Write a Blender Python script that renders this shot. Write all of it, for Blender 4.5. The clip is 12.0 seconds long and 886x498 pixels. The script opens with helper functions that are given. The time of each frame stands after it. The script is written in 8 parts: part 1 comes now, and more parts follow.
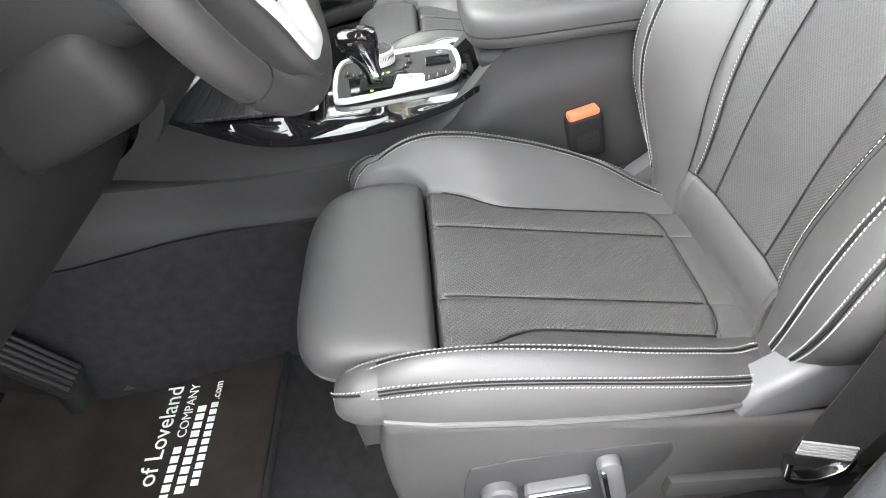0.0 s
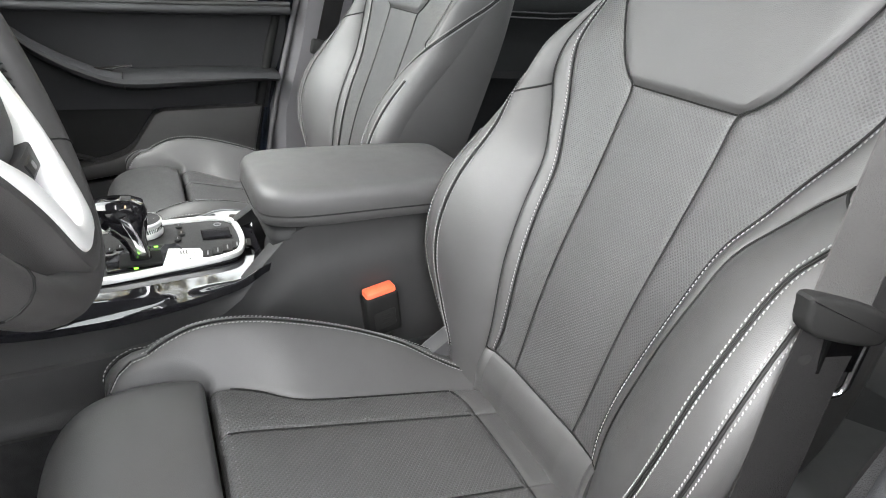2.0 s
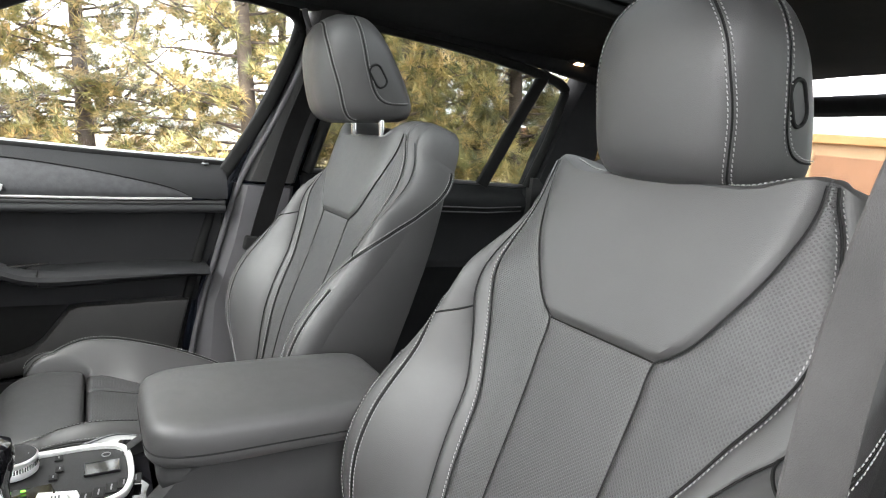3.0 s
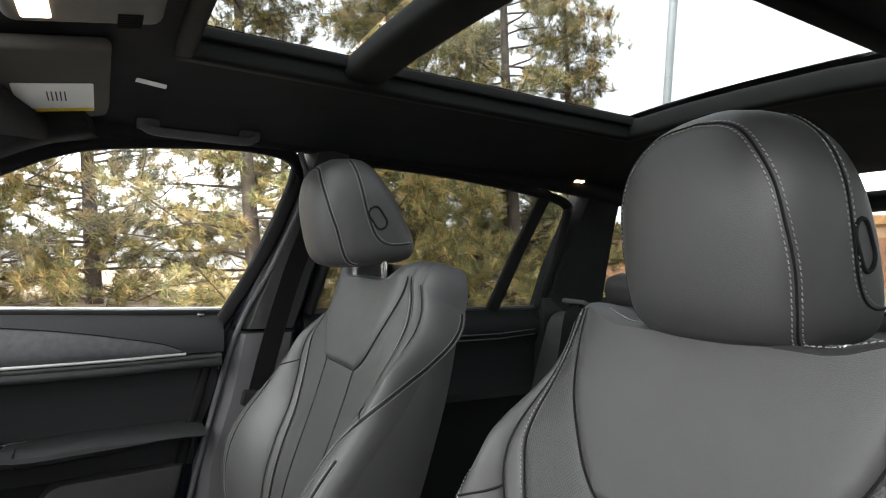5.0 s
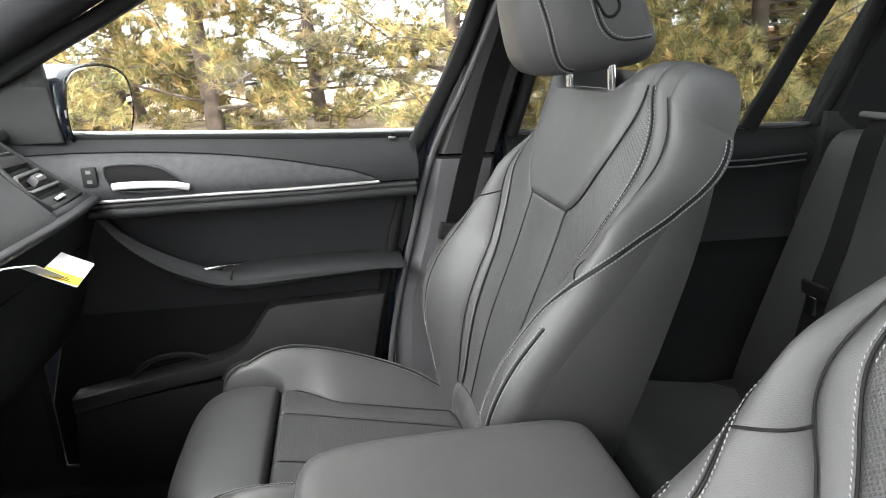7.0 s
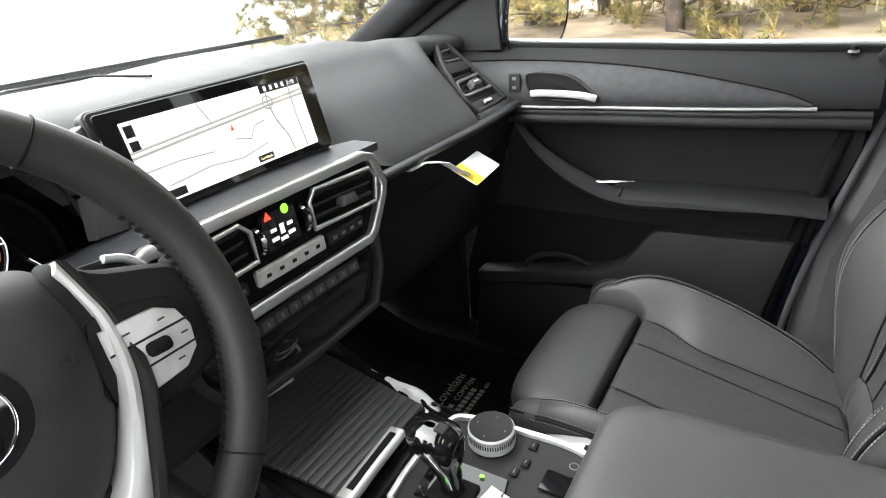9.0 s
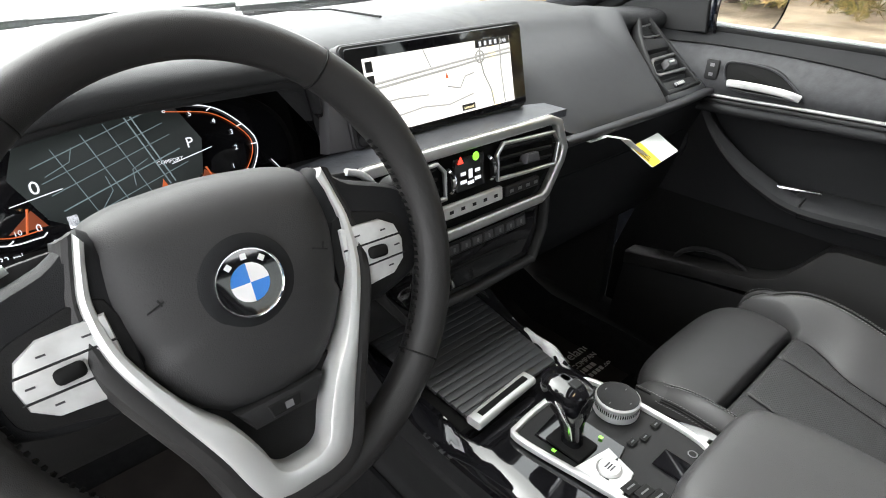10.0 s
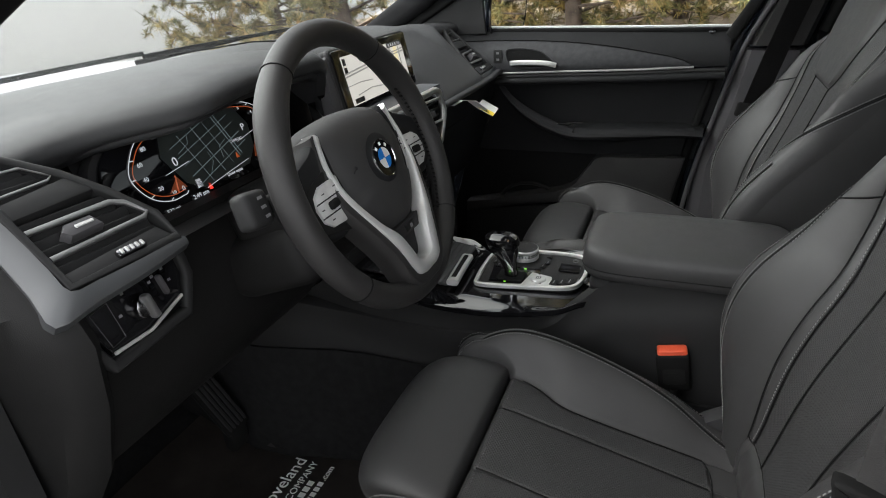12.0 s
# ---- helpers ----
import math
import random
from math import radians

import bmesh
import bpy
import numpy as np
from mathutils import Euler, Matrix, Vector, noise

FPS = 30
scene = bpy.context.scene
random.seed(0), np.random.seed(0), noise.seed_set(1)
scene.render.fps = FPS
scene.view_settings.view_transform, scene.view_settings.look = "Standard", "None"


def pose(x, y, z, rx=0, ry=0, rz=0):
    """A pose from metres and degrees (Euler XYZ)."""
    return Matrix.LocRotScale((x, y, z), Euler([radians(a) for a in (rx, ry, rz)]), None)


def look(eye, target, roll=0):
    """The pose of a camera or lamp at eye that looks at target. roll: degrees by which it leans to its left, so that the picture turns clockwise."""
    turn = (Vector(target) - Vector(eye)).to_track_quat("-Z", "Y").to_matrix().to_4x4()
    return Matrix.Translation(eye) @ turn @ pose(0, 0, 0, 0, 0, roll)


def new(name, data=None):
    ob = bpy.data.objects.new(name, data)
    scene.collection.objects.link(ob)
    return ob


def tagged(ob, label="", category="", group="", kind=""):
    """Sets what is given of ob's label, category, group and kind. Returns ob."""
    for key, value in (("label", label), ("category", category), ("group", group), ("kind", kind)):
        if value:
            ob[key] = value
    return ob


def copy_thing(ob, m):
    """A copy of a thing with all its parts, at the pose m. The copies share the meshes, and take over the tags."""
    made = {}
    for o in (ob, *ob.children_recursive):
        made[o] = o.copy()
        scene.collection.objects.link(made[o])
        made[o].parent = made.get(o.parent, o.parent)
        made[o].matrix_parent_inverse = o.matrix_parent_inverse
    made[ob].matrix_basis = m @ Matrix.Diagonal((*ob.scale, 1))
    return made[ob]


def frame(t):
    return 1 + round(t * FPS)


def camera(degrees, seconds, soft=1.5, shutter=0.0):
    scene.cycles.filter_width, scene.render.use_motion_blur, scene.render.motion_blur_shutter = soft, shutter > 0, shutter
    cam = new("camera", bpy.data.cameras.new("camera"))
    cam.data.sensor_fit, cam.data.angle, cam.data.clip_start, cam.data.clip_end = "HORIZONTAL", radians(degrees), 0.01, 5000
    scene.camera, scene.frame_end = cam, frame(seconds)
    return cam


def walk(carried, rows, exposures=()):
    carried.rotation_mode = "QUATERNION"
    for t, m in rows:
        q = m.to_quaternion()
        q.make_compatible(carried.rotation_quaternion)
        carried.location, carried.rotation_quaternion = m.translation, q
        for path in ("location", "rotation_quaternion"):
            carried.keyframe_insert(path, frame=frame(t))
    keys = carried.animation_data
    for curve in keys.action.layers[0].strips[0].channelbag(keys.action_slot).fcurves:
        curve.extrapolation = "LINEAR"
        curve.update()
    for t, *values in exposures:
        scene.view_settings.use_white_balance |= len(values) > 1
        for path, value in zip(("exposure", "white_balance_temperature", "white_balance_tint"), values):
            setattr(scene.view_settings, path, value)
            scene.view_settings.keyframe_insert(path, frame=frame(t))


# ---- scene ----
cam = camera(74.6, 12.0, soft=1.0, shutter=0.0)
PATH = [
    (0, (-0.862, 0.375, 1.149), (0.665, 0.388, -0.142), -7.8),
    (0.5, (-0.832, 0.434, 1.122), (0.646, 0.052, -0.17), -1.9),
    (1, (-0.819, 0.445, 1.119), (0.644, -0.081, -0.139), 1.4),
    (1.5, (-0.803, 0.438, 1.129), (0.758, -0.282, 0.107), 5.4),
    (2, (-0.78, 0.418, 1.153), (0.807, -0.435, 0.286), 5.6),
    (2.5, (-0.759, 0.392, 1.182), (0.861, -0.543, 0.474), 6.0),
    (3, (-0.743, 0.362, 1.221), (0.937, -0.67, 0.887), 6.2),
    (3.5, (-0.73, 0.351, 1.244), (0.926, -0.77, 1.174), 5.4),
    (3.7, (-0.723, 0.349, 1.25), (0.927, -0.78, 1.265), 5.9),
    (5.5, (-0.623, 0.312, 1.276), (1.135, -0.641, 1.245), 0.4),
    (6, (-0.563, 0.287, 1.272), (1.251, -0.52, 1.027), 1.0),
    (6.5, (-0.499, 0.265, 1.266), (1.35, -0.34, 0.801), -0.4),
    (7, (-0.444, 0.254, 1.264), (1.431, -0.095, 0.664), -0.4),
    (7.5, (-0.395, 0.236, 1.251), (1.423, 0.333, 0.425), -2.2),
    (7.7, (-0.376, 0.227, 1.253), (1.399, 0.531, 0.384), -3.8),
    (9.3, (-0.402, 0.188, 1.295), (1.018, 1.292, 0.42), -3.3),
    (9.5, (-0.411, 0.189, 1.299), (0.92, 1.38, 0.399), -2.1),
    (10, (-0.461, 0.192, 1.308), (0.724, 1.48, 0.341), 0.8),
    (10.5, (-0.562, 0.202, 1.318), (0.678, 1.44, 0.354), 1.0),
    (11, (-0.69, 0.202, 1.312), (0.694, 1.305, 0.379), 0.6),
    (11.5, (-0.833, 0.204, 1.3), (0.707, 1.111, 0.401), -3.2),
    (12, (-0.952, 0.179, 1.305), (0.704, 0.898, 0.443), -3.7),
]
EXPOSURES = [(0.0, 5.05), (1.0, 5.0), (2.0, 4.5), (2.5, 4.25), (3.0, 4.05), (3.5, 3.7), (5.5, 3.15), (6.5, 3.8), (7.0, 4.05), (7.5, 4.35), (9.5, 3.65), (10.5, 3.65), (11.5, 3.5), (12.0, 2.4)]
walk(cam, [(t, look(eye, target, roll)) for t, eye, target, roll in PATH], EXPOSURES)

# ---- daylight: a bright overcast sky, sun veiled ----
world = bpy.data.worlds.new("overcast_sky")
scene.world = world
world.use_nodes = True
wn = world.node_tree.nodes
wl = world.node_tree.links
wn.clear()
sky = wn.new("ShaderNodeTexSky")
sky.sky_type = "NISHITA"
sky.sun_disc = False
sky.sun_elevation = radians(50)
sky.sun_rotation = radians(-14)
sky.air_density, sky.dust_density, sky.ozone_density = 1.0, 1.6, 1.0
hsv = wn.new("ShaderNodeHueSaturation")
hsv.inputs["Saturation"].default_value = 0.05
cloud = wn.new("ShaderNodeTexNoise")
cloud.inputs["Scale"].default_value = 3.0
cloud.inputs["Detail"].default_value = 7.0
coord = wn.new("ShaderNodeTexCoord")
stretch = wn.new("ShaderNodeMapping")
stretch.inputs["Scale"].default_value = (1.0, 1.0, 2.6)
ramp = wn.new("ShaderNodeValToRGB")
ramp.color_ramp.elements[0].position, ramp.color_ramp.elements[0].color = 0.35, (0.86, 0.87, 0.89, 1)
ramp.color_ramp.elements[1].position, ramp.color_ramp.elements[1].color = 0.62, (1.0, 1.0, 1.0, 1)
mixc = wn.new("ShaderNodeMix")
mixc.data_type, mixc.blend_type = "RGBA", "MULTIPLY"
mixc.inputs["Factor"].default_value = 1.0
bg = wn.new("ShaderNodeBackground")
bg.inputs["Strength"].default_value = 0.15
wout = wn.new("ShaderNodeOutputWorld")
wl.new(sky.outputs["Color"], hsv.inputs["Color"])
wl.new(coord.outputs["Generated"], stretch.inputs["Vector"])
wl.new(stretch.outputs["Vector"], cloud.inputs["Vector"])
wl.new(cloud.outputs["Fac"], ramp.inputs["Fac"])
wl.new(hsv.outputs["Color"], mixc.inputs["A"])
wl.new(ramp.outputs["Color"], mixc.inputs["B"])
wl.new(mixc.outputs["Result"], bg.inputs["Color"])
wl.new(bg.outputs["Background"], wout.inputs["Surface"])

sun_data = bpy.data.lights.new("sun", "SUN")
sun_data.energy, sun_data.angle, sun_data.color = 0.5, radians(80), (1.0, 0.95, 0.89)
sun = new("sun", sun_data)
sun.rotation_euler = Vector((-0.15, 0.62, 0.77)).to_track_quat("Z", "Y").to_euler()


# ---- materials ----
def material(name, color, rough=0.5, metal=0.0, grain=0.0, grain_scale=600.0, tint=0.12, tint_scale=9.0, wear=0.1, spec=0.5, coat=0.0, relief="noise"):
    """A procedural surface: colour drift at a broad scale, roughness drift, and fine relief."""
    m = bpy.data.materials.new(name)
    m.use_nodes = True
    nt = m.node_tree
    n, link = nt.nodes, nt.links.new
    b = n["Principled BSDF"]
    b.inputs["Metallic"].default_value = metal
    b.inputs["Specular IOR Level"].default_value = spec
    b.inputs["Coat Weight"].default_value = coat
    b.inputs["Coat Roughness"].default_value = 0.04
    tc = n.new("ShaderNodeTexCoord")
    broad = n.new("ShaderNodeTexNoise")
    broad.inputs["Scale"].default_value = tint_scale
    broad.inputs["Detail"].default_value = 5.0
    link(tc.outputs["Object"], broad.inputs["Vector"])
    cr = n.new("ShaderNodeValToRGB")
    lo, hi = 1.0 - tint, 1.0 + tint
    cr.color_ramp.elements[0].position, cr.color_ramp.elements[0].color = 0.3, (color[0] * lo, color[1] * lo, color[2] * lo, 1)
    cr.color_ramp.elements[1].position, cr.color_ramp.elements[1].color = 0.7, (min(1, color[0] * hi), min(1, color[1] * hi), min(1, color[2] * hi), 1)
    link(broad.outputs["Fac"], cr.inputs["Fac"])
    link(cr.outputs["Color"], b.inputs["Base Color"])
    mr = n.new("ShaderNodeMapRange")
    mr.inputs["To Min"].default_value = max(0.02, rough * (1 - wear))
    mr.inputs["To Max"].default_value = min(1.0, rough * (1 + wear))
    fine = n.new("ShaderNodeTexNoise")
    fine.inputs["Scale"].default_value = tint_scale * 6
    fine.inputs["Detail"].default_value = 4.0
    link(tc.outputs["Object"], fine.inputs["Vector"])
    link(fine.outputs["Fac"], mr.inputs["Value"])
    link(mr.outputs["Result"], b.inputs["Roughness"])
    if grain > 0:
        bump = n.new("ShaderNodeBump")
        bump.inputs["Strength"].default_value = grain
        bump.inputs["Distance"].default_value = 0.0006
        if relief == "voronoi":
            g = n.new("ShaderNodeTexVoronoi")
            g.feature = "DISTANCE_TO_EDGE"
            g.inputs["Scale"].default_value = grain_scale
            out = g.outputs["Distance"]
        else:
            g = n.new("ShaderNodeTexNoise")
            g.inputs["Scale"].default_value = grain_scale
            g.inputs["Detail"].default_value = 3.0
            out = g.outputs["Fac"]
        link(tc.outputs["Object"], g.inputs["Vector"])
        link(out, bump.inputs["Height"])
        link(bump.outputs["Normal"], b.inputs["Normal"])
    return m


def dotted(m, pitch, axes, depth=0.55, shade=0.35):
    """Adds a regular field of small holes to a leather, laid out along two axes of the thing."""
    nt = m.node_tree
    n, link = nt.nodes, nt.links.new
    b = n["Principled BSDF"]
    tc = n.new("ShaderNodeTexCoord")
    sep = n.new("ShaderNodeSeparateXYZ")
    link(tc.outputs["Object"], sep.inputs["Vector"])

    def op(kind, a, c=None):
        q = n.new("ShaderNodeMath")
        q.operation = kind
        for i, v in enumerate((a, c)):
            if v is None:
                continue
            if isinstance(v, (int, float)):
                q.inputs[i].default_value = v
            else:
                link(v, q.inputs[i])
        return q.outputs[0]

    k = 2 * math.pi / pitch
    u, v = sep.outputs[axes[0]], sep.outputs[axes[1]]
    p, q = op("ADD", u, v), op("SUBTRACT", u, v)
    f = op("MULTIPLY", op("SINE", op("MULTIPLY", p, k * 0.5)), op("SINE", op("MULTIPLY", q, k * 0.5)))
    hole = n.new("ShaderNodeMapRange")
    hole.inputs["From Min"].default_value, hole.inputs["From Max"].default_value = 0.45, 0.75
    link(op("ABSOLUTE", f), hole.inputs["Value"])
    mix = n.new("ShaderNodeMix")
    mix.data_type, mix.blend_type = "RGBA", "MULTIPLY"
    old = b.inputs["Base Color"].links[0].from_socket
    link(old, mix.inputs["A"])
    mix.inputs["B"].default_value = (shade, shade, shade, 1)
    link(hole.outputs["Result"], mix.inputs["Factor"])
    link(mix.outputs["Result"], b.inputs["Base Color"])
    bump = n.new("ShaderNodeBump")
    bump.inputs["Strength"].default_value = depth
    bump.inputs["Distance"].default_value = 0.0008
    bump.invert = True
    link(hole.outputs["Result"], bump.inputs["Height"])
    if b.inputs["Normal"].links:
        link(b.inputs["Normal"].links[0].from_socket, bump.inputs["Normal"])
    link(bump.outputs["Normal"], b.inputs["Normal"])
    return m


def glowing(name, color, strength):
    m = bpy.data.materials.new(name)
    m.use_nodes = True
    b = m.node_tree.nodes["Principled BSDF"]
    b.inputs["Base Color"].default_value = (*[c * 0.3 for c in color], 1)
    b.inputs["Emission Color"].default_value = (*color, 1)
    b.inputs["Emission Strength"].default_value = strength * 0.7
    b.inputs["Roughness"].default_value = 0.3
    return m


def glass(name, color=(1, 1, 1), rough=0.0):
    m = bpy.data.materials.new(name)
    m.use_nodes = True
    n, link = m.node_tree.nodes, m.node_tree.links.new
    n.clear()
    out = n.new("ShaderNodeOutputMaterial")
    clear = n.new("ShaderNodeBsdfTransparent")
    clear.inputs["Color"].default_value = (*color, 1)
    gloss = n.new("ShaderNodeBsdfGlossy")
    gloss.inputs["Roughness"].default_value = rough
    facing = n.new("ShaderNodeLayerWeight")
    facing.inputs["Blend"].default_value = 0.5
    power = n.new("ShaderNodeMath")
    power.operation = "POWER"
    power.inputs[1].default_value = 4.0
    link(facing.outputs["Facing"], power.inputs[0])
    fres = n.new("ShaderNodeMapRange")
    fres.inputs["To Min"].default_value, fres.inputs["To Max"].default_value = 0.025, 0.6
    link(power.outputs[0], fres.inputs["Value"])
    mix = n.new("ShaderNodeMixShader")
    link(fres.outputs["Result"], mix.inputs["Fac"])
    link(clear.outputs["BSDF"], mix.inputs[1])
    link(gloss.outputs["BSDF"], mix.inputs[2])
    link(mix.outputs["Shader"], out.inputs["Surface"])
    return m


LEATHER = material("black_leather", (0.034, 0.0335, 0.0338), 0.50, spec=0.48, grain=0.35, grain_scale=700, relief="voronoi", tint=0.10, wear=0.12)
PERF_SEAT = dotted(material("perforated_cushion_leather", (0.034, 0.0337, 0.034), 0.48, spec=0.5, grain=0.3, grain_scale=1100, relief="voronoi"), 0.0050, (0, 1), 0.8, 0.6)
PERF_BACK = dotted(material("perforated_backrest_leather", (0.036, 0.0357, 0.0362), 0.48, spec=0.5, grain=0.15, grain_scale=1100, relief="voronoi"), 0.0042, (0, 2), 0.6, 0.6)
VINYL = material("soft_black_vinyl", (0.015, 0.0153, 0.0163), 0.60, spec=0.14, grain=0.35, grain_scale=900, relief="voronoi", tint=0.08)
DASH_SKIN = material("grained_dash_skin", (0.028, 0.0285, 0.030), 0.55, spec=0.22, grain=0.45, grain_scale=700, relief="voronoi", tint=0.08)
PLASTIC = material("matt_black_plastic", (0.020, 0.020, 0.0205), 0.55, spec=0.18, grain=0.3, grain_scale=1300, tint=0.1)
PLASTIC_WARM = material("grained_seat_side_plastic", (0.026, 0.0253, 0.0252), 0.48, spec=0.32, grain=0.9, grain_scale=800, relief="voronoi", tint=0.15)
GREY_TRIM = material("dark_grey_pillar_trim", (0.065, 0.063, 0.067), 0.65, spec=0.3, grain=0.3, grain_scale=1000, tint=0.06)
DARK_CLOTH = material("black_headliner_cloth", (0.012, 0.012, 0.013), 0.95, grain=0.5, grain_scale=1600, tint=0.2, spec=0.2)
CARPET = material("charcoal_carpet", (0.0172, 0.0172, 0.0178), 0.95, grain=1.0, grain_scale=900, tint=0.18, tint_scale=55, spec=0.05)
MAT_FILM = material("floor_mat_under_film", (0.024, 0.021, 0.019), 0.42, spec=0.30, grain=0.6, grain_scale=60, tint=0.3, tint_scale=18)
GLOSS_BLACK = material("piano_black_lacquer", (0.006, 0.006, 0.007), 0.035, tint=0.02, wear=0.1, coat=0.15)
SATIN_SILVER = material("satin_silver_trim", (0.62, 0.62, 0.61), 0.36, metal=0.50, tint=0.04)
CHROME = material("polished_chrome", (0.75, 0.75, 0.76), 0.10, metal=1.0, tint=0.03)
DARK_CHROME = material("dark_chrome", (0.22, 0.22, 0.23), 0.18, metal=1.0, tint=0.03)
STRIP_SILVER = material("dull_silver_door_strip", (0.30, 0.30, 0.30), 0.45, metal=0.6, tint=0.05)
KEY_FILM = material("film_over_keys", (0.56, 0.56, 0.55), 0.30, metal=0.1, tint=0.15, tint_scale=60)
VENT_SILVER = material("dull_grey_vent_band", (0.085, 0.088, 0.092), 0.42, metal=0.45, tint=0.06)
LOUVRE_SILVER = material("satin_louvre_trim", (0.20, 0.20, 0.20), 0.35, metal=0.7, tint=0.05)
WHEEL_LEATHER = material("smooth_wheel_leather", (0.021, 0.020, 0.020), 0.5, spec=0.38, grain=0.35, grain_scale=900, relief="voronoi")
DARK_PLASTIC = material("dark_lower_dash_plastic", (0.012, 0.0118, 0.0118), 0.55, spec=0.14, grain=0.4, grain_scale=1000)
PAD_SKIN = material("soft_airbag_skin", (0.034, 0.0335, 0.034), 0.58, spec=0.28, grain=0.4, grain_scale=1000, tint=0.08)
CONSOLE_SKIN = material("soft_console_plastic", (0.017, 0.0168, 0.0172), 0.6, spec=0.25, grain=0.4, grain_scale=1000, tint=0.08)
STACK_SILVER = material("bright_satin_frame", (0.74, 0.74, 0.735), 0.30, metal=0.9, tint=0.04)
RECLINER = material("dark_grey_recliner_plastic", (0.045, 0.045, 0.047), 0.5, spec=0.3, grain=0.2, tint=0.08)
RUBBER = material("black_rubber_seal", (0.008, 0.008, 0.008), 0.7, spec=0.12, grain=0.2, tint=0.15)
THREAD = material("pale_grey_thread", (0.20, 0.20, 0.197), 0.8, tint=0.12, tint_scale=300)
THREAD_DARK = material("dark_grey_thread", (0.10, 0.10, 0.105), 0.8, tint=0.12, tint_scale=300)
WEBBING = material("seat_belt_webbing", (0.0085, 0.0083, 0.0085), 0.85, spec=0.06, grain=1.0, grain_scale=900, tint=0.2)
# paler copy of the same webbing, with sky light put into its colour
WEBBING_LIT = material("lit_upper_webbing", (0.038, 0.0372, 0.037), 0.8, spec=0.15, grain=1.0, grain_scale=900, tint=0.2)
BUCKLE_RED = material("orange_red_push_button", (0.72, 0.10, 0.045), 0.4, tint=0.06)
PALE_PLASTIC = material("pale_grey_plastic_cover", (0.15, 0.15, 0.155), 0.5, tint=0.08)
WHITE_PAPER = material("white_paper_tag", (0.80, 0.80, 0.78), 0.6, tint=0.03)
YELLOW_PAPER = material("yellow_print", (0.80, 0.58, 0.03), 0.6, tint=0.04)
BLUE_ENAMEL = material("blue_enamel", (0.02, 0.19, 0.62), 0.2, tint=0.03)
WHITE_ENAMEL = material("white_enamel", (0.80, 0.80, 0.80), 0.2, tint=0.02)
CAR_PAINT = material("dark_navy_car_paint", (0.010, 0.014, 0.024), 0.22, tint=0.03, coat=0.8)
GLASS = glass("clear_window_glass", (0.93, 0.95, 0.94))
ROOF_GLASS = glass("tinted_roof_glass", (0.62, 0.64, 0.64))
REAR_GLASS = glass("tinted_rear_glass", (0.50, 0.52, 0.51))
MIRROR = material("mirror_silvering", (0.85, 0.86, 0.87), 0.01, metal=1.0, tint=0.01)
ASPHALT = material("pale_asphalt", (0.20, 0.196, 0.188), 0.9, grain=1.0, grain_scale=90, tint=0.2, tint_scale=3)


# ---- geometry tools: everything is given in world metres ----
def root_of(ob):
    while ob.parent:
        ob = ob.parent
    return ob


def thing(name, at, label, category, group="", kind=""):
    """An empty at the base of a thing, to which its parts belong."""
    ob = new(name)
    ob.location = at
    ob.empty_display_size = 0.05
    return tagged(ob, label, category, group, kind)


def mesh_of(name, verts, faces, mat, smooth=35):
    me = bpy.data.meshes.new(name)
    me.from_pydata([tuple(map(float, v)) for v in verts], [], [tuple(f) for f in faces])
    me.update()
    if mat:
        me.materials.append(mat)
    if smooth:
        me.shade_smooth()
        me.set_sharp_from_angle(angle=radians(smooth))
    return me


def part(name, geo, mat, parent, label="", smooth=35):
    """One mesh under a thing or a part; geo is (verts, faces) in world metres."""
    verts, faces = geo
    o = root_of(parent).location
    verts = [(v[0] - o[0], v[1] - o[1], v[2] - o[2]) for v in verts]
    ob = new(name, mesh_of(name, verts, faces, mat, smooth))
    ob.parent = parent
    if label:
        ob["label"] = label
    return ob


def single(name, geo, mat, label, category="", group="", kind="", smooth=35):
    """A thing that is one plain mesh."""
    ob = new(name, mesh_of(name, *geo, mat, smooth))
    return tagged(ob, label, category, group, kind)


def join(*geos):
    verts, faces = [], []
    for v, f in geos:
        k = len(verts)
        verts += [tuple(p) for p in v]
        faces += [tuple(i + k for i in q) for q in f]
    return verts, faces


def moved(geo, m):
    return [tuple(m @ Vector(p)) for p in geo[0]], geo[1]


def flipped(geo):
    return geo[0], [tuple(reversed(f)) for f in geo[1]]


def from_bm(bm):
    bm.verts.ensure_lookup_table()
    bm.verts.index_update()
    geo = [tuple(v.co) for v in bm.verts], [tuple(v.index for v in f.verts) for f in bm.faces]
    bm.free()
    return geo


def rbox(size, r=0.004, seg=3, m=None):
    """A box with rounded edges, centred, placed by m."""
    bm = bmesh.new()
    bmesh.ops.create_cube(bm, size=1.0)
    for v in bm.verts:
        v.co = Vector((v.co.x * size[0], v.co.y * size[1], v.co.z * size[2]))
    r = min(r, 0.49 * min(size))
    if r > 0:
        bmesh.ops.bevel(bm, geom=list(bm.edges), offset=r, segments=seg, profile=0.5, affect="EDGES")
    geo = from_bm(bm)
    return moved(geo, m) if m is not None else geo


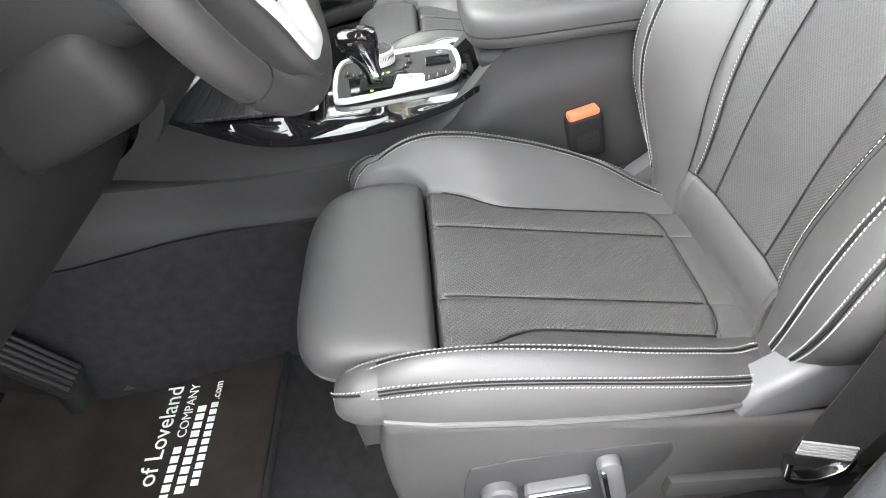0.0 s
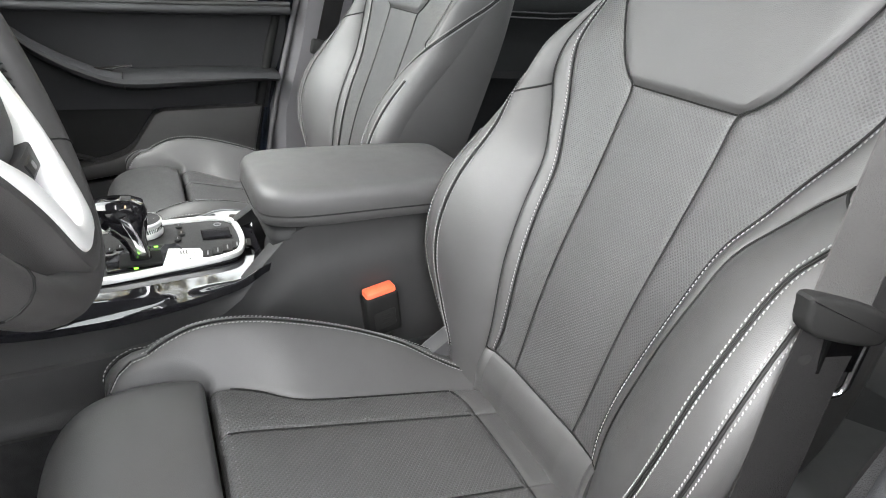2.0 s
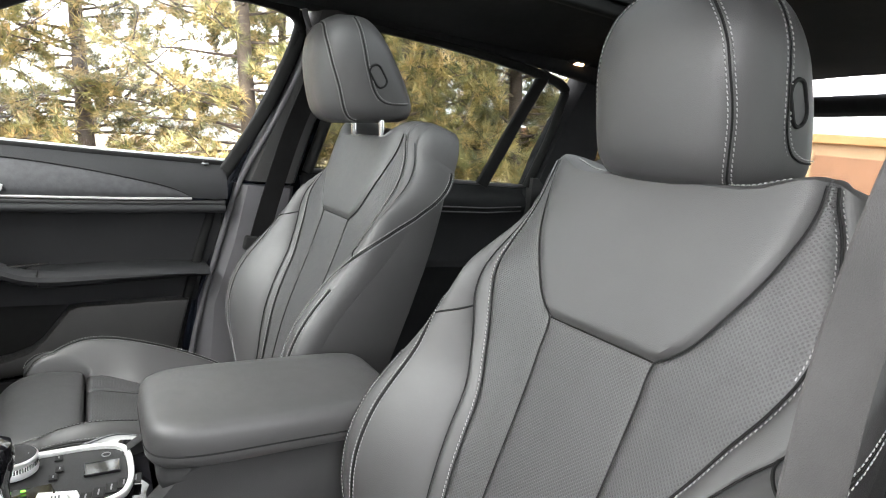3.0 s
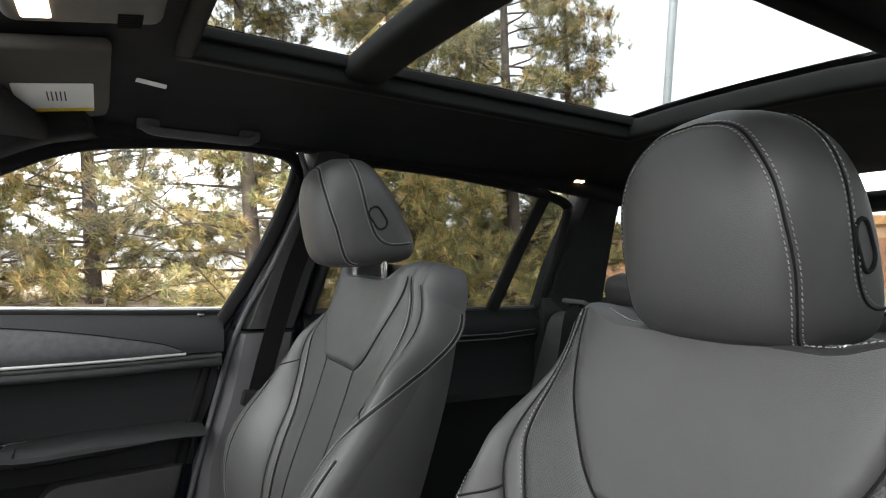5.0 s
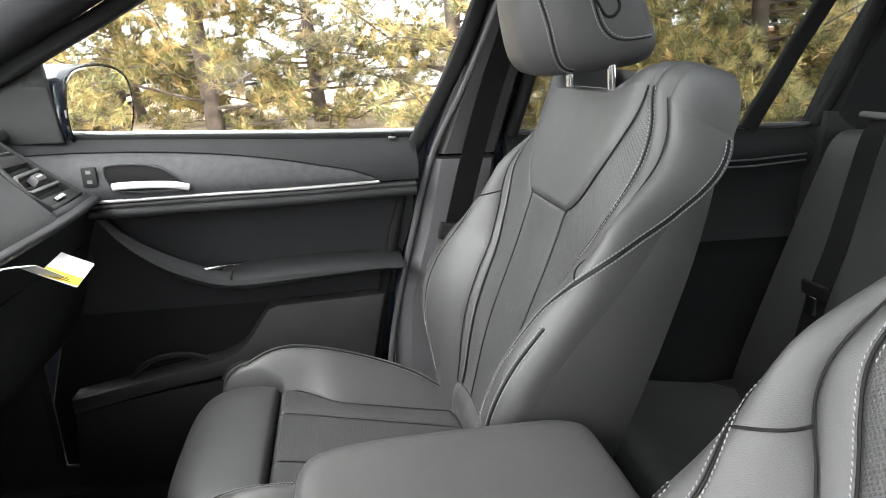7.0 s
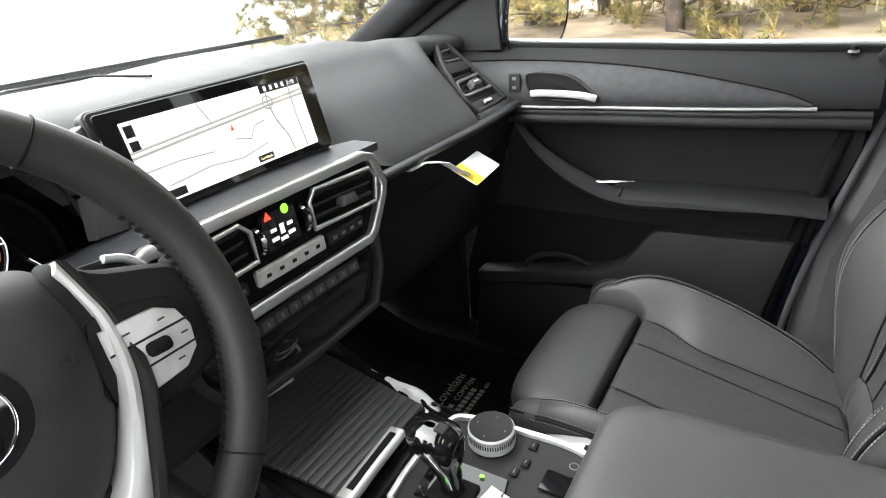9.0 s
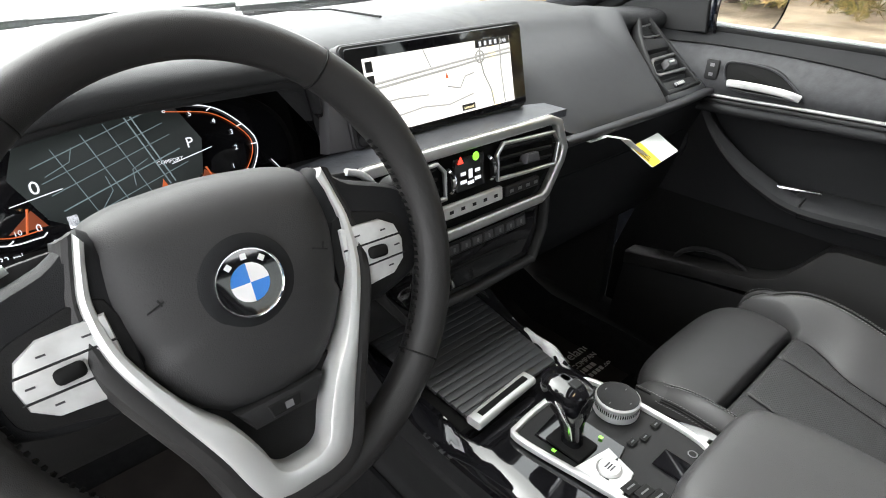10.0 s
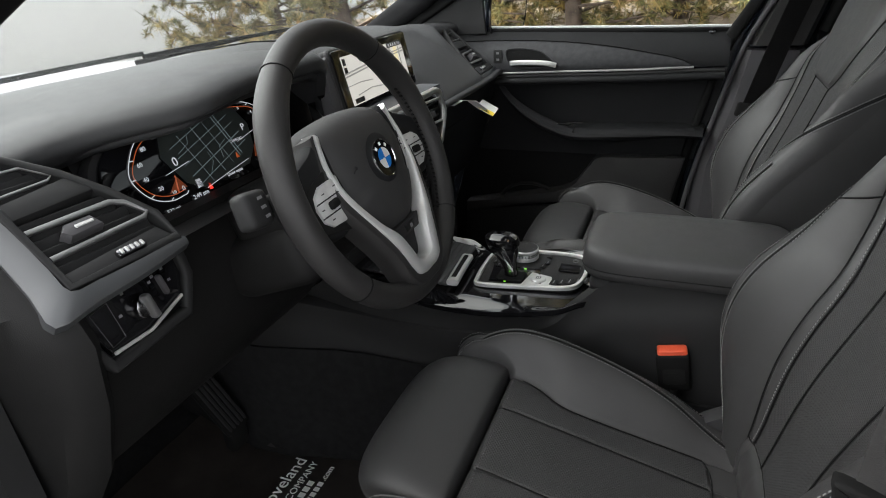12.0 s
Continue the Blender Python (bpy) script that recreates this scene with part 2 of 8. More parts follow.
def prism(outline, depth, r=0.0, seg=2, m=None):
    """A plate with a 2D outline in x and y, from z = 0 down to -depth, its upper rim rounded."""
    bm = bmesh.new()
    top = [bm.verts.new((x, y, 0)) for x, y in outline]
    f = bm.faces.new(top)
    f.normal_update()
    if f.normal.z < 0:
        f.normal_flip()
    ret = bmesh.ops.extrude_face_region(bm, geom=[f])
    low = [g for g in ret["geom"] if isinstance(g, bmesh.types.BMVert)]
    for v in low:
        v.co.z -= depth
    bmesh.ops.recalc_face_normals(bm, faces=list(bm.faces))
    if r > 0:
        up = [e for e in bm.edges if all(abs(v.co.z) < 1e-7 for v in e.verts)]
        bmesh.ops.bevel(bm, geom=up, offset=r, segments=seg, profile=0.5, affect="EDGES")
    geo = from_bm(bm)
    return moved(geo, m) if m is not None else geo


def grid(rows, closed_u=False, closed_v=False):
    """Faces over rows of points (all rows alike in length)."""
    nr, nc = len(rows), len(rows[0])
    verts = [tuple(p) for row in rows for p in row]
    faces = []
    for i in range(nr if closed_v else nr - 1):
        for j in range(nc if closed_u else nc - 1):
            i2, j2 = (i + 1) % nr, (j + 1) % nc
            faces.append((i * nc + j, i * nc + j2, i2 * nc + j2, i2 * nc + j))
    return verts, faces


def slab(rows, down):
    """A sheet with thickness: the rows, and the same rows moved by the vector down, with closed rims."""
    nr, nc = len(rows), len(rows[0])
    v1, f1 = grid(rows)
    d = Vector(down)
    v2 = [tuple(Vector(p) + d) for p in v1]
    k = len(v1)
    faces = f1 + [tuple(reversed([i + k for i in f])) for f in f1]
    rim = [j for j in range(nc)] + [i * nc + nc - 1 for i in range(1, nr)] + [(nr - 1) * nc + j for j in range(nc - 2, -1, -1)] + [i * nc for i in range(nr - 2, 0, -1)]
    for a, b in zip(rim, rim[1:] + rim[:1]):
        faces.append((b, a, a + k, b + k))
    return v1 + v2, faces


def smooth_path(points, n, closed=False):
    """A Catmull-Rom curve through points, n steps a span."""
    p = [Vector(q) for q in points]
    out = []
    last = len(p) if closed else len(p) - 1
    for i in range(last):
        a = p[i - 1] if closed or i > 0 else p[0] * 2 - p[1]
        b, c = p[i], p[(i + 1) % len(p)]
        d = p[(i + 2) % len(p)] if closed or i + 2 < len(p) else c * 2 - b
        for k in range(n):
            t = k / n
            out.append(0.5 * (2 * b + (c - a) * t + (2 * a - 5 * b + 4 * c - d) * t * t + (3 * b - a - 3 * c + d) * t ** 3))
    if not closed:
        out.append(p[-1])
    return out


def sweep(path, profile, up=(0, 0, 1), closed=False, cap=True, scale=None):
    """A 2D profile (side, up) carried along a path of points."""
    path = [Vector(p) for p in path]
    up = Vector(up)
    rows = []
    for i, p in enumerate(path):
        a = path[i - 1] if closed or i > 0 else p
        b = path[(i + 1) % len(path)] if closed or i + 1 < len(path) else p
        t = (b - a).normalized()
        side = t.cross(up)
        side = side.normalized() if side.length > 1e-6 else Vector((1, 0, 0))
        lift = side.cross(t).normalized()
        k = scale[i] if scale else 1.0
        rows.append([p + side * x * k + lift * y * k for x, y in profile])
    geo = grid(rows, closed_u=True, closed_v=closed)
    v, f = geo
    if cap and not closed:
        n = len(profile)
        f = f + [tuple(range(n)), tuple(reversed(range(len(v) - n, len(v))))]
    return v, f


def ring(r, n=12, rx=None):
    rx = rx or r
    return [(rx * math.cos(2 * math.pi * k / n), r * math.sin(2 * math.pi * k / n)) for k in range(n)]


def tube(path, r, n=10, up=(0, 0, 1), closed=False, scale=None):
    return sweep(path, ring(r, n), up, closed, True, scale)


def rrect(w, h, r, n=4):
    """A rounded rectangle as an outline, centred."""
    pts = []
    for cx, cy, a0 in ((w / 2 - r, h / 2 - r, 0), (-w / 2 + r, h / 2 - r, 90), (-w / 2 + r, -h / 2 + r, 180), (w / 2 - r, -h / 2 + r, 270)):
        for k in range(n + 1):
            a = radians(a0 + 90 * k / n)
            pts.append((cx + r * math.cos(a), cy + r * math.sin(a)))
    return pts


def lathe(profile, n=32, m=None):
    """A profile of (radius, height) turned round z."""
    rows = [[(r * math.cos(2 * math.pi * k / n), r * math.sin(2 * math.pi * k / n), z) for k in range(n)] for r, z in profile]
    geo = grid(rows, closed_u=True)
    return moved(geo, m) if m is not None else geo


def basis(origin, x, y, z):
    """A placing matrix from an origin and three directions."""
    m = Matrix((x, y, z)).transposed().to_4x4()
    m.translation = origin
    return m


def face_on(origin, normal, up=(0, 0, 1)):
    """A placing matrix: local z along normal, local y as near to up as may be."""
    z = Vector(normal).normalized()
    x = Vector(up).cross(z).normalized()
    return basis(Vector(origin), x, z.cross(x), z)


def letters(text, size, m, depth=0.0004, align="CENTER"):
    """Writing as a mesh, in the plane of m."""
    cu = bpy.data.curves.new("writing", "FONT")
    cu.body, cu.size, cu.extrude, cu.align_x, cu.align_y = text, size, depth, align, "CENTER"
    cu.resolution_u = 3
    ob = bpy.data.objects.new("writing", cu)
    me = bpy.data.meshes.new_from_object(ob)
    geo = [tuple(m @ v.co) for v in me.vertices], [tuple(p.vertices) for p in me.polygons]
    bpy.data.objects.remove(ob)
    bpy.data.curves.remove(cu)
    bpy.data.meshes.remove(me)
    return geo


def bar(w, h, m, x=0.0, y=0.0, depth=0.0006):
    """A plain flat bar in the plane of m."""
    return rbox((w, h, depth), 0, 1, m @ Matrix.Translation((x, y, depth / 2)))


def curve_value(table, x):
    """Smooth interpolation in a short table of (x, y)."""
    xs, ys = [a for a, _ in table], [b for _, b in table]
    if x <= xs[0]:
        return ys[0]
    if x >= xs[-1]:
        return ys[-1]
    for i in range(len(xs) - 1):
        if x <= xs[i + 1]:
            h = xs[i + 1] - xs[i]
            t = (x - xs[i]) / h
            m0 = (ys[i + 1] - ys[i - 1]) / (xs[i + 1] - xs[i - 1]) if i > 0 else (ys[1] - ys[0]) / h
            m1 = (ys[i + 2] - ys[i]) / (xs[i + 2] - xs[i]) if i + 2 < len(xs) else (ys[i + 1] - ys[i]) / h
            return (2 * t**3 - 3 * t * t + 1) * ys[i] + (t**3 - 2 * t * t + t) * h * m0 + (3 * t * t - 2 * t**3) * ys[i + 1] + (t**3 - t * t) * h * m1
    return ys[-1]


def ease(a, b, x):
    t = min(1.0, max(0.0, (x - a) / (b - a)))
    return t * t * (3 - 2 * t)


def stitches(path, normals, length=0.0030, gap=0.0018, width=0.0010):
    """A row of short threads along a path that lies on a surface."""
    verts, faces = [], []
    path = [Vector(p) for p in path]
    walked, nxt = 0.0, 0.002
    for i in range(len(path) - 1):
        a, b = path[i], path[i + 1]
        d = (b - a).length
        while d > 0 and walked + d > nxt:
            t = (nxt - walked) / d
            c = a.lerp(b, t)
            n = Vector(normals[i]).normalized()
            u = (b - a).normalized()
            s = n.cross(u).normalized()
            k = len(verts)
            for du, ds, dn in ((-1, -1, -0.3), (-1, 1, -0.3), (1, 1, -0.3), (1, -1, -0.3), (-0.7, -0.6, 0.8), (-0.7, 0.6, 0.8), (0.7, 0.6, 0.8), (0.7, -0.6, 0.8)):
                p = c + u * du * length / 2 + s * (ds * width / 2 + du * width * 0.25) + n * dn * width * 0.7
                verts.append(tuple(p))
            faces += [(k + 4, k + 5, k + 6, k + 7), (k, k + 1, k + 5, k + 4), (k + 1, k + 2, k + 6, k + 5), (k + 2, k + 3, k + 7, k + 6), (k + 3, k, k + 4, k + 7)]
            nxt += length + gap
        walked += d
    return verts, faces


# ---- ground and car shell ----
X, Y, Z = Vector((1, 0, 0)), Vector((0, 1, 0)), Vector((0, 0, 1))


def ground_rows():
    ticks = [-600, -150, -60, -30, -18, -12, -8, -5, -3, -1.5, 0, 1.5, 3, 3.6, 3.75, 4.5, 6, 8, 11, 15, 22, 40, 80, 200, 600]
    rows = []
    for x in ticks:
        row = []
        for y in [-600, -200, -80, -40, -24, -16, -11, -8, -6, -4, -2, 0, 2, 4, 6, 8, 11, 16, 24, 40, 80, 200, 600]:
            z = 0.0
            row.append((x, y, z))
        rows.append(row)
    return rows


GRASS_GROUND = material("dry_bark_and_straw_ground", (0.36, 0.28, 0.20), 0.95, grain=1.0, grain_scale=25, tint=0.45, tint_scale=1.6, spec=0.1)
gr = ground_rows()
single("ground", flipped(grid(gr)), ASPHALT, "pale grey asphalt of a car park", kind="structure")
verge = []
for x in [3.76, 4.0, 4.5, 5.2, 6, 7, 8.5, 10, 12, 15, 19, 24, 30]:
    verge.append([(x, y, 0.10 + 0.05 * min(x - 3.7, 6) + 0.10 * noise.noise((x * 0.3, y * 0.3, 0)) * min(1, x - 3.7)) for y in [-60 + 1.5 * k for k in range(46)]])
single("ground_verge", slab(verge, (0, 0, -0.6)), GRASS_GROUND, "dry straw and bark covered verge under the pines", kind="structure")
kerb = rbox((0.16, 68, 0.26), 0.03, 3, Matrix.Translation((3.68, -26, 0.02)))
single("kerb", kerb, material("pale_concrete", (0.45, 0.44, 0.41), 0.9, grain=0.8, grain_scale=80, tint=0.2), "pale concrete kerb beside the parking space", kind="structure")


def floor_geo():
    rows = []
    for y in [-1.3 + 0.05 * k for k in range(54)]:
        row = []
        for x in [-0.70 + 0.035 * k for k in range(41)]:
            z = 0.335
            if abs(x - 0.01) < 0.22:
                z += 0.20 * (1 - ease(0.08, 0.125, abs(x - 0.01)))
            if y > 1.0:
                z += 0.55 * (y - 1.0) ** 1.2
            if abs(x) > 0.62:
                z += 0.07 * ease(0.62, 0.68, abs(x))
            row.append((x, y, z))
        rows.append(row)
    return slab(rows, (0, 0, -0.03))


single("floor", flipped(floor_geo()), CARPET, "charcoal carpet of the car floor", kind="structure")


def edge_frame(points, w, d, mat, name, label, up=(1, 0, 0), n=6):
    return single(name, sweep(smooth_path(points, n), [(-w / 2, -d / 2), (w / 2, -d / 2), (w / 2, d / 2), (-w / 2, d / 2)], up), mat, label, kind="structure")


def bar_profile(w, d, r=0.3):
    return [(x, y) for x, y in rrect(w, d, min(w, d) * r, 3)]


# body underside, sills and firewall close the car
single("sill_left", rbox((0.10, 2.4, 0.16), 0.03, 3, Matrix.Translation((-0.75, -0.1, 0.37))), PLASTIC, "black door sill", kind="structure")
single("sill_right", rbox((0.10, 2.4, 0.16), 0.03, 3, Matrix.Translation((0.76, -0.1, 0.37))), PLASTIC, "black door sill", kind="structure")
single("firewall", slab([[(x, y, z) for x in (-0.76, -0.3, 0.3, 0.76)] for y, z in ((1.30, 0.42), (1.36, 0.62), (1.38, 0.9), (1.36, 1.12))], (0, 0.03, 0)), CARPET, "carpeted bulkhead ahead of the pedals", kind="structure")
single("kick_panel_left", slab([[(-0.70, y, z) for y in (0.78, 0.9, 1.1, 1.36)] for z in (0.38, 0.6, 0.85, 1.05)], (-0.03, 0, 0)), PLASTIC, "black footwell side panel", kind="structure")
single("kick_panel_right", slab([[(0.715, y, z) for y in (0.86, 1.0, 1.2, 1.36)] for z in (0.38, 0.6, 0.85, 1.05)], (0.03, 0, 0)), PLASTIC, "black footwell side panel", kind="structure")


# ---- roof: headliner round a glass roof ----
def roof_z(x, y):
    """Inner height of the roof lining."""
    lat = (abs(x) / 0.62) ** 2.6
    z = 1.585 - 0.075 * min(1.25, lat)
    z -= 0.16 * max(0.0, y - 0.22) ** 1.35
    z -= 0.10 * max(0.0, -0.9 - y) ** 1.5
    return z


RX, RY0, RY1 = 0.30, -0.73, 0.235


def lining():
    xs = sorted(set([round(-0.63 + 0.03 * k, 3) for k in range(43)] + [-RX, RX]))
    ys = sorted(set([round(-1.45 + 0.05 * k, 3) for k in range(40)] + [RY0, RY1]))
    xs, ys = [x for x in xs], [y for y in ys if y <= 0.50]
    verts, faces, at = [], [], {}
    for i, y in enumerate(ys):
        for j, x in enumerate(xs):
            at[i, j] = len(verts)
            verts.append((x, y, roof_z(x, y)))
    for i in range(len(ys) - 1):
        for j in range(len(xs) - 1):
            cx, cy = (xs[j] + xs[j + 1]) / 2, (ys[i] + ys[i + 1]) / 2
            if abs(cx) < RX and RY0 < cy < RY1:
                continue
            faces.append((at[i, j], at[i + 1, j], at[i + 1, j + 1], at[i, j + 1]))
    k = len(verts)
    top = [(x, y, z + 0.05) for x, y, z in verts]
    return verts + top, faces + [tuple(reversed([q + k for q in f])) for f in faces]


single("ceiling", lining(), DARK_CLOTH, "black cloth roof lining", kind="structure")
roof = thing("panoramic_roof", (0, -0.25, 1.58), "dark tinted panoramic glass roof with a black frame", "sunroof")
for x in (-RX, RX):
    part("side_rail", sweep([(x, y, roof_z(x, y) + 0.012) for y in (0.245, 0.1, -0.1, -0.3, -0.5, -0.74)], bar_profile(0.030, 0.045)), RUBBER, roof)
    part("guide_rail", sweep([(x * 0.935, y, roof_z(x, y) + 0.030) for y in (0.235, 0.1, -0.1, -0.3, -0.5, -0.73)], bar_profile(0.014, 0.02)), RUBBER, roof)
for y, w in ((RY1, 0.03), (RY0, 0.035)):
    part("end_rail", sweep([(x, y, roof_z(x, y) + 0.012) for x in (-0.3, -0.15, 0, 0.15, 0.3)], bar_profile(w, 0.045)), RUBBER, roof)
part("cross_beam", sweep([(x, -0.055, roof_z(x, -0.055) + 0.022) for x in (-0.3, -0.15, 0, 0.15, 0.3)], bar_profile(0.075, 0.040)), RUBBER, roof, "black cross beam between the two panes")
for y0, y1 in ((-0.73, -0.09), (-0.02, 0.24)):
    rows = [[(x, y, roof_z(0, y) + 0.05 - 0.02 * (x / 0.3) ** 2) for x in (-0.3, -0.15, 0, 0.15, 0.3)] for y in (y0, (y0 + y1) / 2, y1)]
    pane = part("pane", slab(rows, (0, 0, 0.004)), ROOF_GLASS, roof, "dark tinted roof glass")

visor = thing("sun_visor", (0.44, 0.40, 1.48), "dark grey folded sun visor with a white warning label", "sun visor")
vm = basis(Vector((0.452, 0.408, roof_z(0.43, 0.40) - 0.014)), (X - Z * 0.10).normalized(), (Y * 0.985 + Z * -0.17).normalized(), (Z * 0.985 + Y * 0.17 + X * 0.10).normalized())
part("visor_panel", rbox((0.37, 0.158, 0.022), 0.010, 4, vm), material("warm_grey_visor_cloth", (0.10, 0.095, 0.085), 0.9, grain=0.4, grain_scale=1500, spec=0.1), visor)
part("warning_label", prism(rrect(0.140, 0.108, 0.004), 0.001, 0, 1, vm @ pose(0.020, 0.0, -0.0125, 180, 0, 0)), WHITE_PAPER, visor, "white printed label")
part("label_stripe", prism(rrect(0.016, 0.106, 0.002), 0.0008, 0, 1, vm @ pose(0.078, 0.0, -0.0138, 180, 0, 0)), YELLOW_PAPER, visor, "yellow stripe")
part("print_lines", join(*[bar(0.045, 0.002, vm @ pose(0.005, 0.01 - 0.006 * k, -0.0136, 180, 0, 0)) for k in range(5)]), PLASTIC, visor)
for sgn, nm in ((1, "right"), (-1, "left")):
    handle = thing("grab_handle", (sgn * 0.575, 0.17, 1.52), "dark grey folding roof grab handle", "handle", "roof handles")
    zz = lambda y: roof_z(0.58, y) - 0.012
    path = smooth_path([(sgn * 0.585, 0.275, zz(0.275) + 0.006), (sgn * 0.572, 0.255, zz(0.255) - 0.010), (sgn * 0.566, 0.17, zz(0.17) - 0.013), (sgn * 0.572, 0.085, zz(0.085) - 0.010), (sgn * 0.585, 0.065, zz(0.065) + 0.006)], 6)
    part("grip", sweep(path, bar_profile(0.014, 0.018, 0.4)), GREY_TRIM, handle)
    for y in (0.265, 0.075):
        part("mount", rbox((0.024, 0.040, 0.022), 0.006, 2, Matrix.Translation((sgn * 0.585, y, zz(y) + 0.004))), GREY_TRIM, handle)
    lamp = thing("reading_lamp", (sgn * 0.600, -0.86, 1.51), "small lit rear reading lamp in the roof lining", "lamp", "reading lamps")
    lm = face_on((sgn * 0.600, -0.86, roof_z(0.600, -0.86) - 0.006), (-sgn * 0.35, 0, -1), (0, 1, 0))
    part("lamp_bezel", prism(rrect(0.030, 0.075, 0.008), 0.008, 0.002, 2, lm), PLASTIC, lamp)
    for k in (-1, 1):
        part("lens", prism(rrect(0.018, 0.015, 0.005), 0.003, 0.001, 2, lm @ Matrix.Translation((0, 0.009 * k, 0.0025))), glowing("warm_lamp_lens", (1.0, 0.62, 0.28), 1.6) if k < 0 and sgn > 0 else bpy.data.materials["warm_lamp_lens"], lamp, "warm glowing lens")
single("roof_label", prism(rrect(0.050, 0.016, 0.002), 0.0008, 0, 1, face_on((0.425, 0.272, roof_z(0.425, 0.272) - 0.004), (-0.2, 0.1, -1), (1, 0, 0))), WHITE_PAPER, "small white airbag tag on the roof lining", "label")
over = thing("overhead_console", (0.02, 0.36, 1.5), "dark overhead console with a warm lit map lamp", "overhead console")
om = basis(Vector((0.03, 0.36, roof_z(0.0, 0.36) - 0.012)), X, (Y * 0.98 + Z * -0.19).normalized(), (Z * 0.98 + Y * 0.19).normalized())
part("housing", rbox((0.26, 0.17, 0.045), 0.016, 4, om), GREY_TRIM, over)
part("lamp_lens", rbox((0.20, 0.030, 0.006), 0.003, 2, om @ Matrix.Translation((0.0, 0.05, -0.0225))), glowing("map_lamp_lens", (1.0, 0.75, 0.45), 1.6), over, "warm glowing map lamp")
for k in range(7):
    part("grille_slot", rbox((0.003, 0.028, 0.004), 0.001, 1, om @ Matrix.Translation((0.085 + 0.007 * k, -0.045, -0.0225))), RUBBER, over)

# ---- pillars ----
for sgn, nm in ((-1, "left"), (1, "right")):
    a = smooth_path([(sgn * 0.735, 1.16, 1.10), (sgn * 0.705, 0.92, 1.235), (sgn * 0.655, 0.68, 1.37), (sgn * 0.60, 0.47, 1.475), (sgn * 0.575, 0.36, 1.51)], 8)
    single("a_pillar_" + nm, sweep(a, bar_profile(0.075, 0.07, 0.35)), DARK_CLOTH, "black cloth covered windscreen pillar", kind="structure")
    cant = smooth_path([(sgn * 0.605, 0.46, 1.475), (sgn * 0.632, 0.30, 1.512), (sgn * 0.64, 0.0, 1.527), (sgn * 0.64, -0.4, 1.525), (sgn * 0.635, -0.8, 1.505), (sgn * 0.61, -1.2, 1.46), (sgn * 0.58, -1.45, 1.40)], 8)
    single("roof_rail_" + nm, sweep(cant, bar_profile(0.06, 0.05, 0.4)), DARK_CLOTH, "black roof side rail lining", kind="structure")

flange = smooth_path([(-0.728, 1.10, 1.075), (-0.704, 0.92, 1.180), (-0.672, 0.68, 1.308), (-0.645, 0.50, 1.400), (-0.632, 0.36, 1.465)], 8)
single("a_pillar_flange_left", sweep(flange, bar_profile(0.050, 0.070, 0.35)), RUBBER, "black sealed edge of the open doorway along the pillar", kind="structure")
screen_head = sweep(smooth_path([(-0.60, 0.46, 1.475), (-0.3, 0.535, 1.495), (0, 0.56, 1.50), (0.3, 0.535, 1.495), (0.60, 0.46, 1.475)], 6), bar_profile(0.10, 0.04, 0.4))
single("windscreen_header", screen_head, DARK_CLOTH, "black lining above the windscreen", kind="structure")
ws = [[(x * (0.70 + 0.0 * k) , 1.30 - 0.16 * (x * 0.9) ** 2 - 0.74 * k, 1.155 + 0.345 * k) for x in (-1.0, -0.75, -0.5, -0.25, 0, 0.25, 0.5, 0.75, 1.0)] for k in (0, 0.25, 0.5, 0.75, 1.0)]
ws = [[(p[0] * (1.04 - 0.17 * k), p[1], p[2]) for p in row] for row, k in zip(ws, (0, 0.25, 0.5, 0.75, 1.0))]
wsg = single("window_1", slab(ws, (0, 0.003, 0.004)), GLASS, "clear windscreen glass", kind="structure")
wsg.visible_shadow = False
for x0, x1 in ((-0.62, 0.02), (0.02, 0.62)):
    wp = thing("wiper", ((x0 + x1) / 2, 1.25, 1.17), "black windscreen wiper blade at rest", "wiper", "wipers")
    pts = [(x, 1.315 - 0.14 * (x * 0.9) ** 2 - 0.04, 1.176 + 0.01 * (x - x0)) for x in [x0 + (x1 - x0) * k / 6 for k in range(7)]]
    part("blade", sweep(pts, bar_profile(0.007, 0.009, 0.3)), RUBBER, wp)
    part("arm", tube([pts[3], (x0 + 0.05, 1.36, 1.155)], 0.006, 8), RUBBER, wp)
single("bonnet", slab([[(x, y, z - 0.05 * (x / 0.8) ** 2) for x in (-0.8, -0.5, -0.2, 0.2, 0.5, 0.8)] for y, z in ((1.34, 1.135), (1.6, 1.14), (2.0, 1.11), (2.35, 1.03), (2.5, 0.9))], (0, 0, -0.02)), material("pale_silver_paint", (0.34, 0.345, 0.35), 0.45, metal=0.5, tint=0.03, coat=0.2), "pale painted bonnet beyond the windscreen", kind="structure")

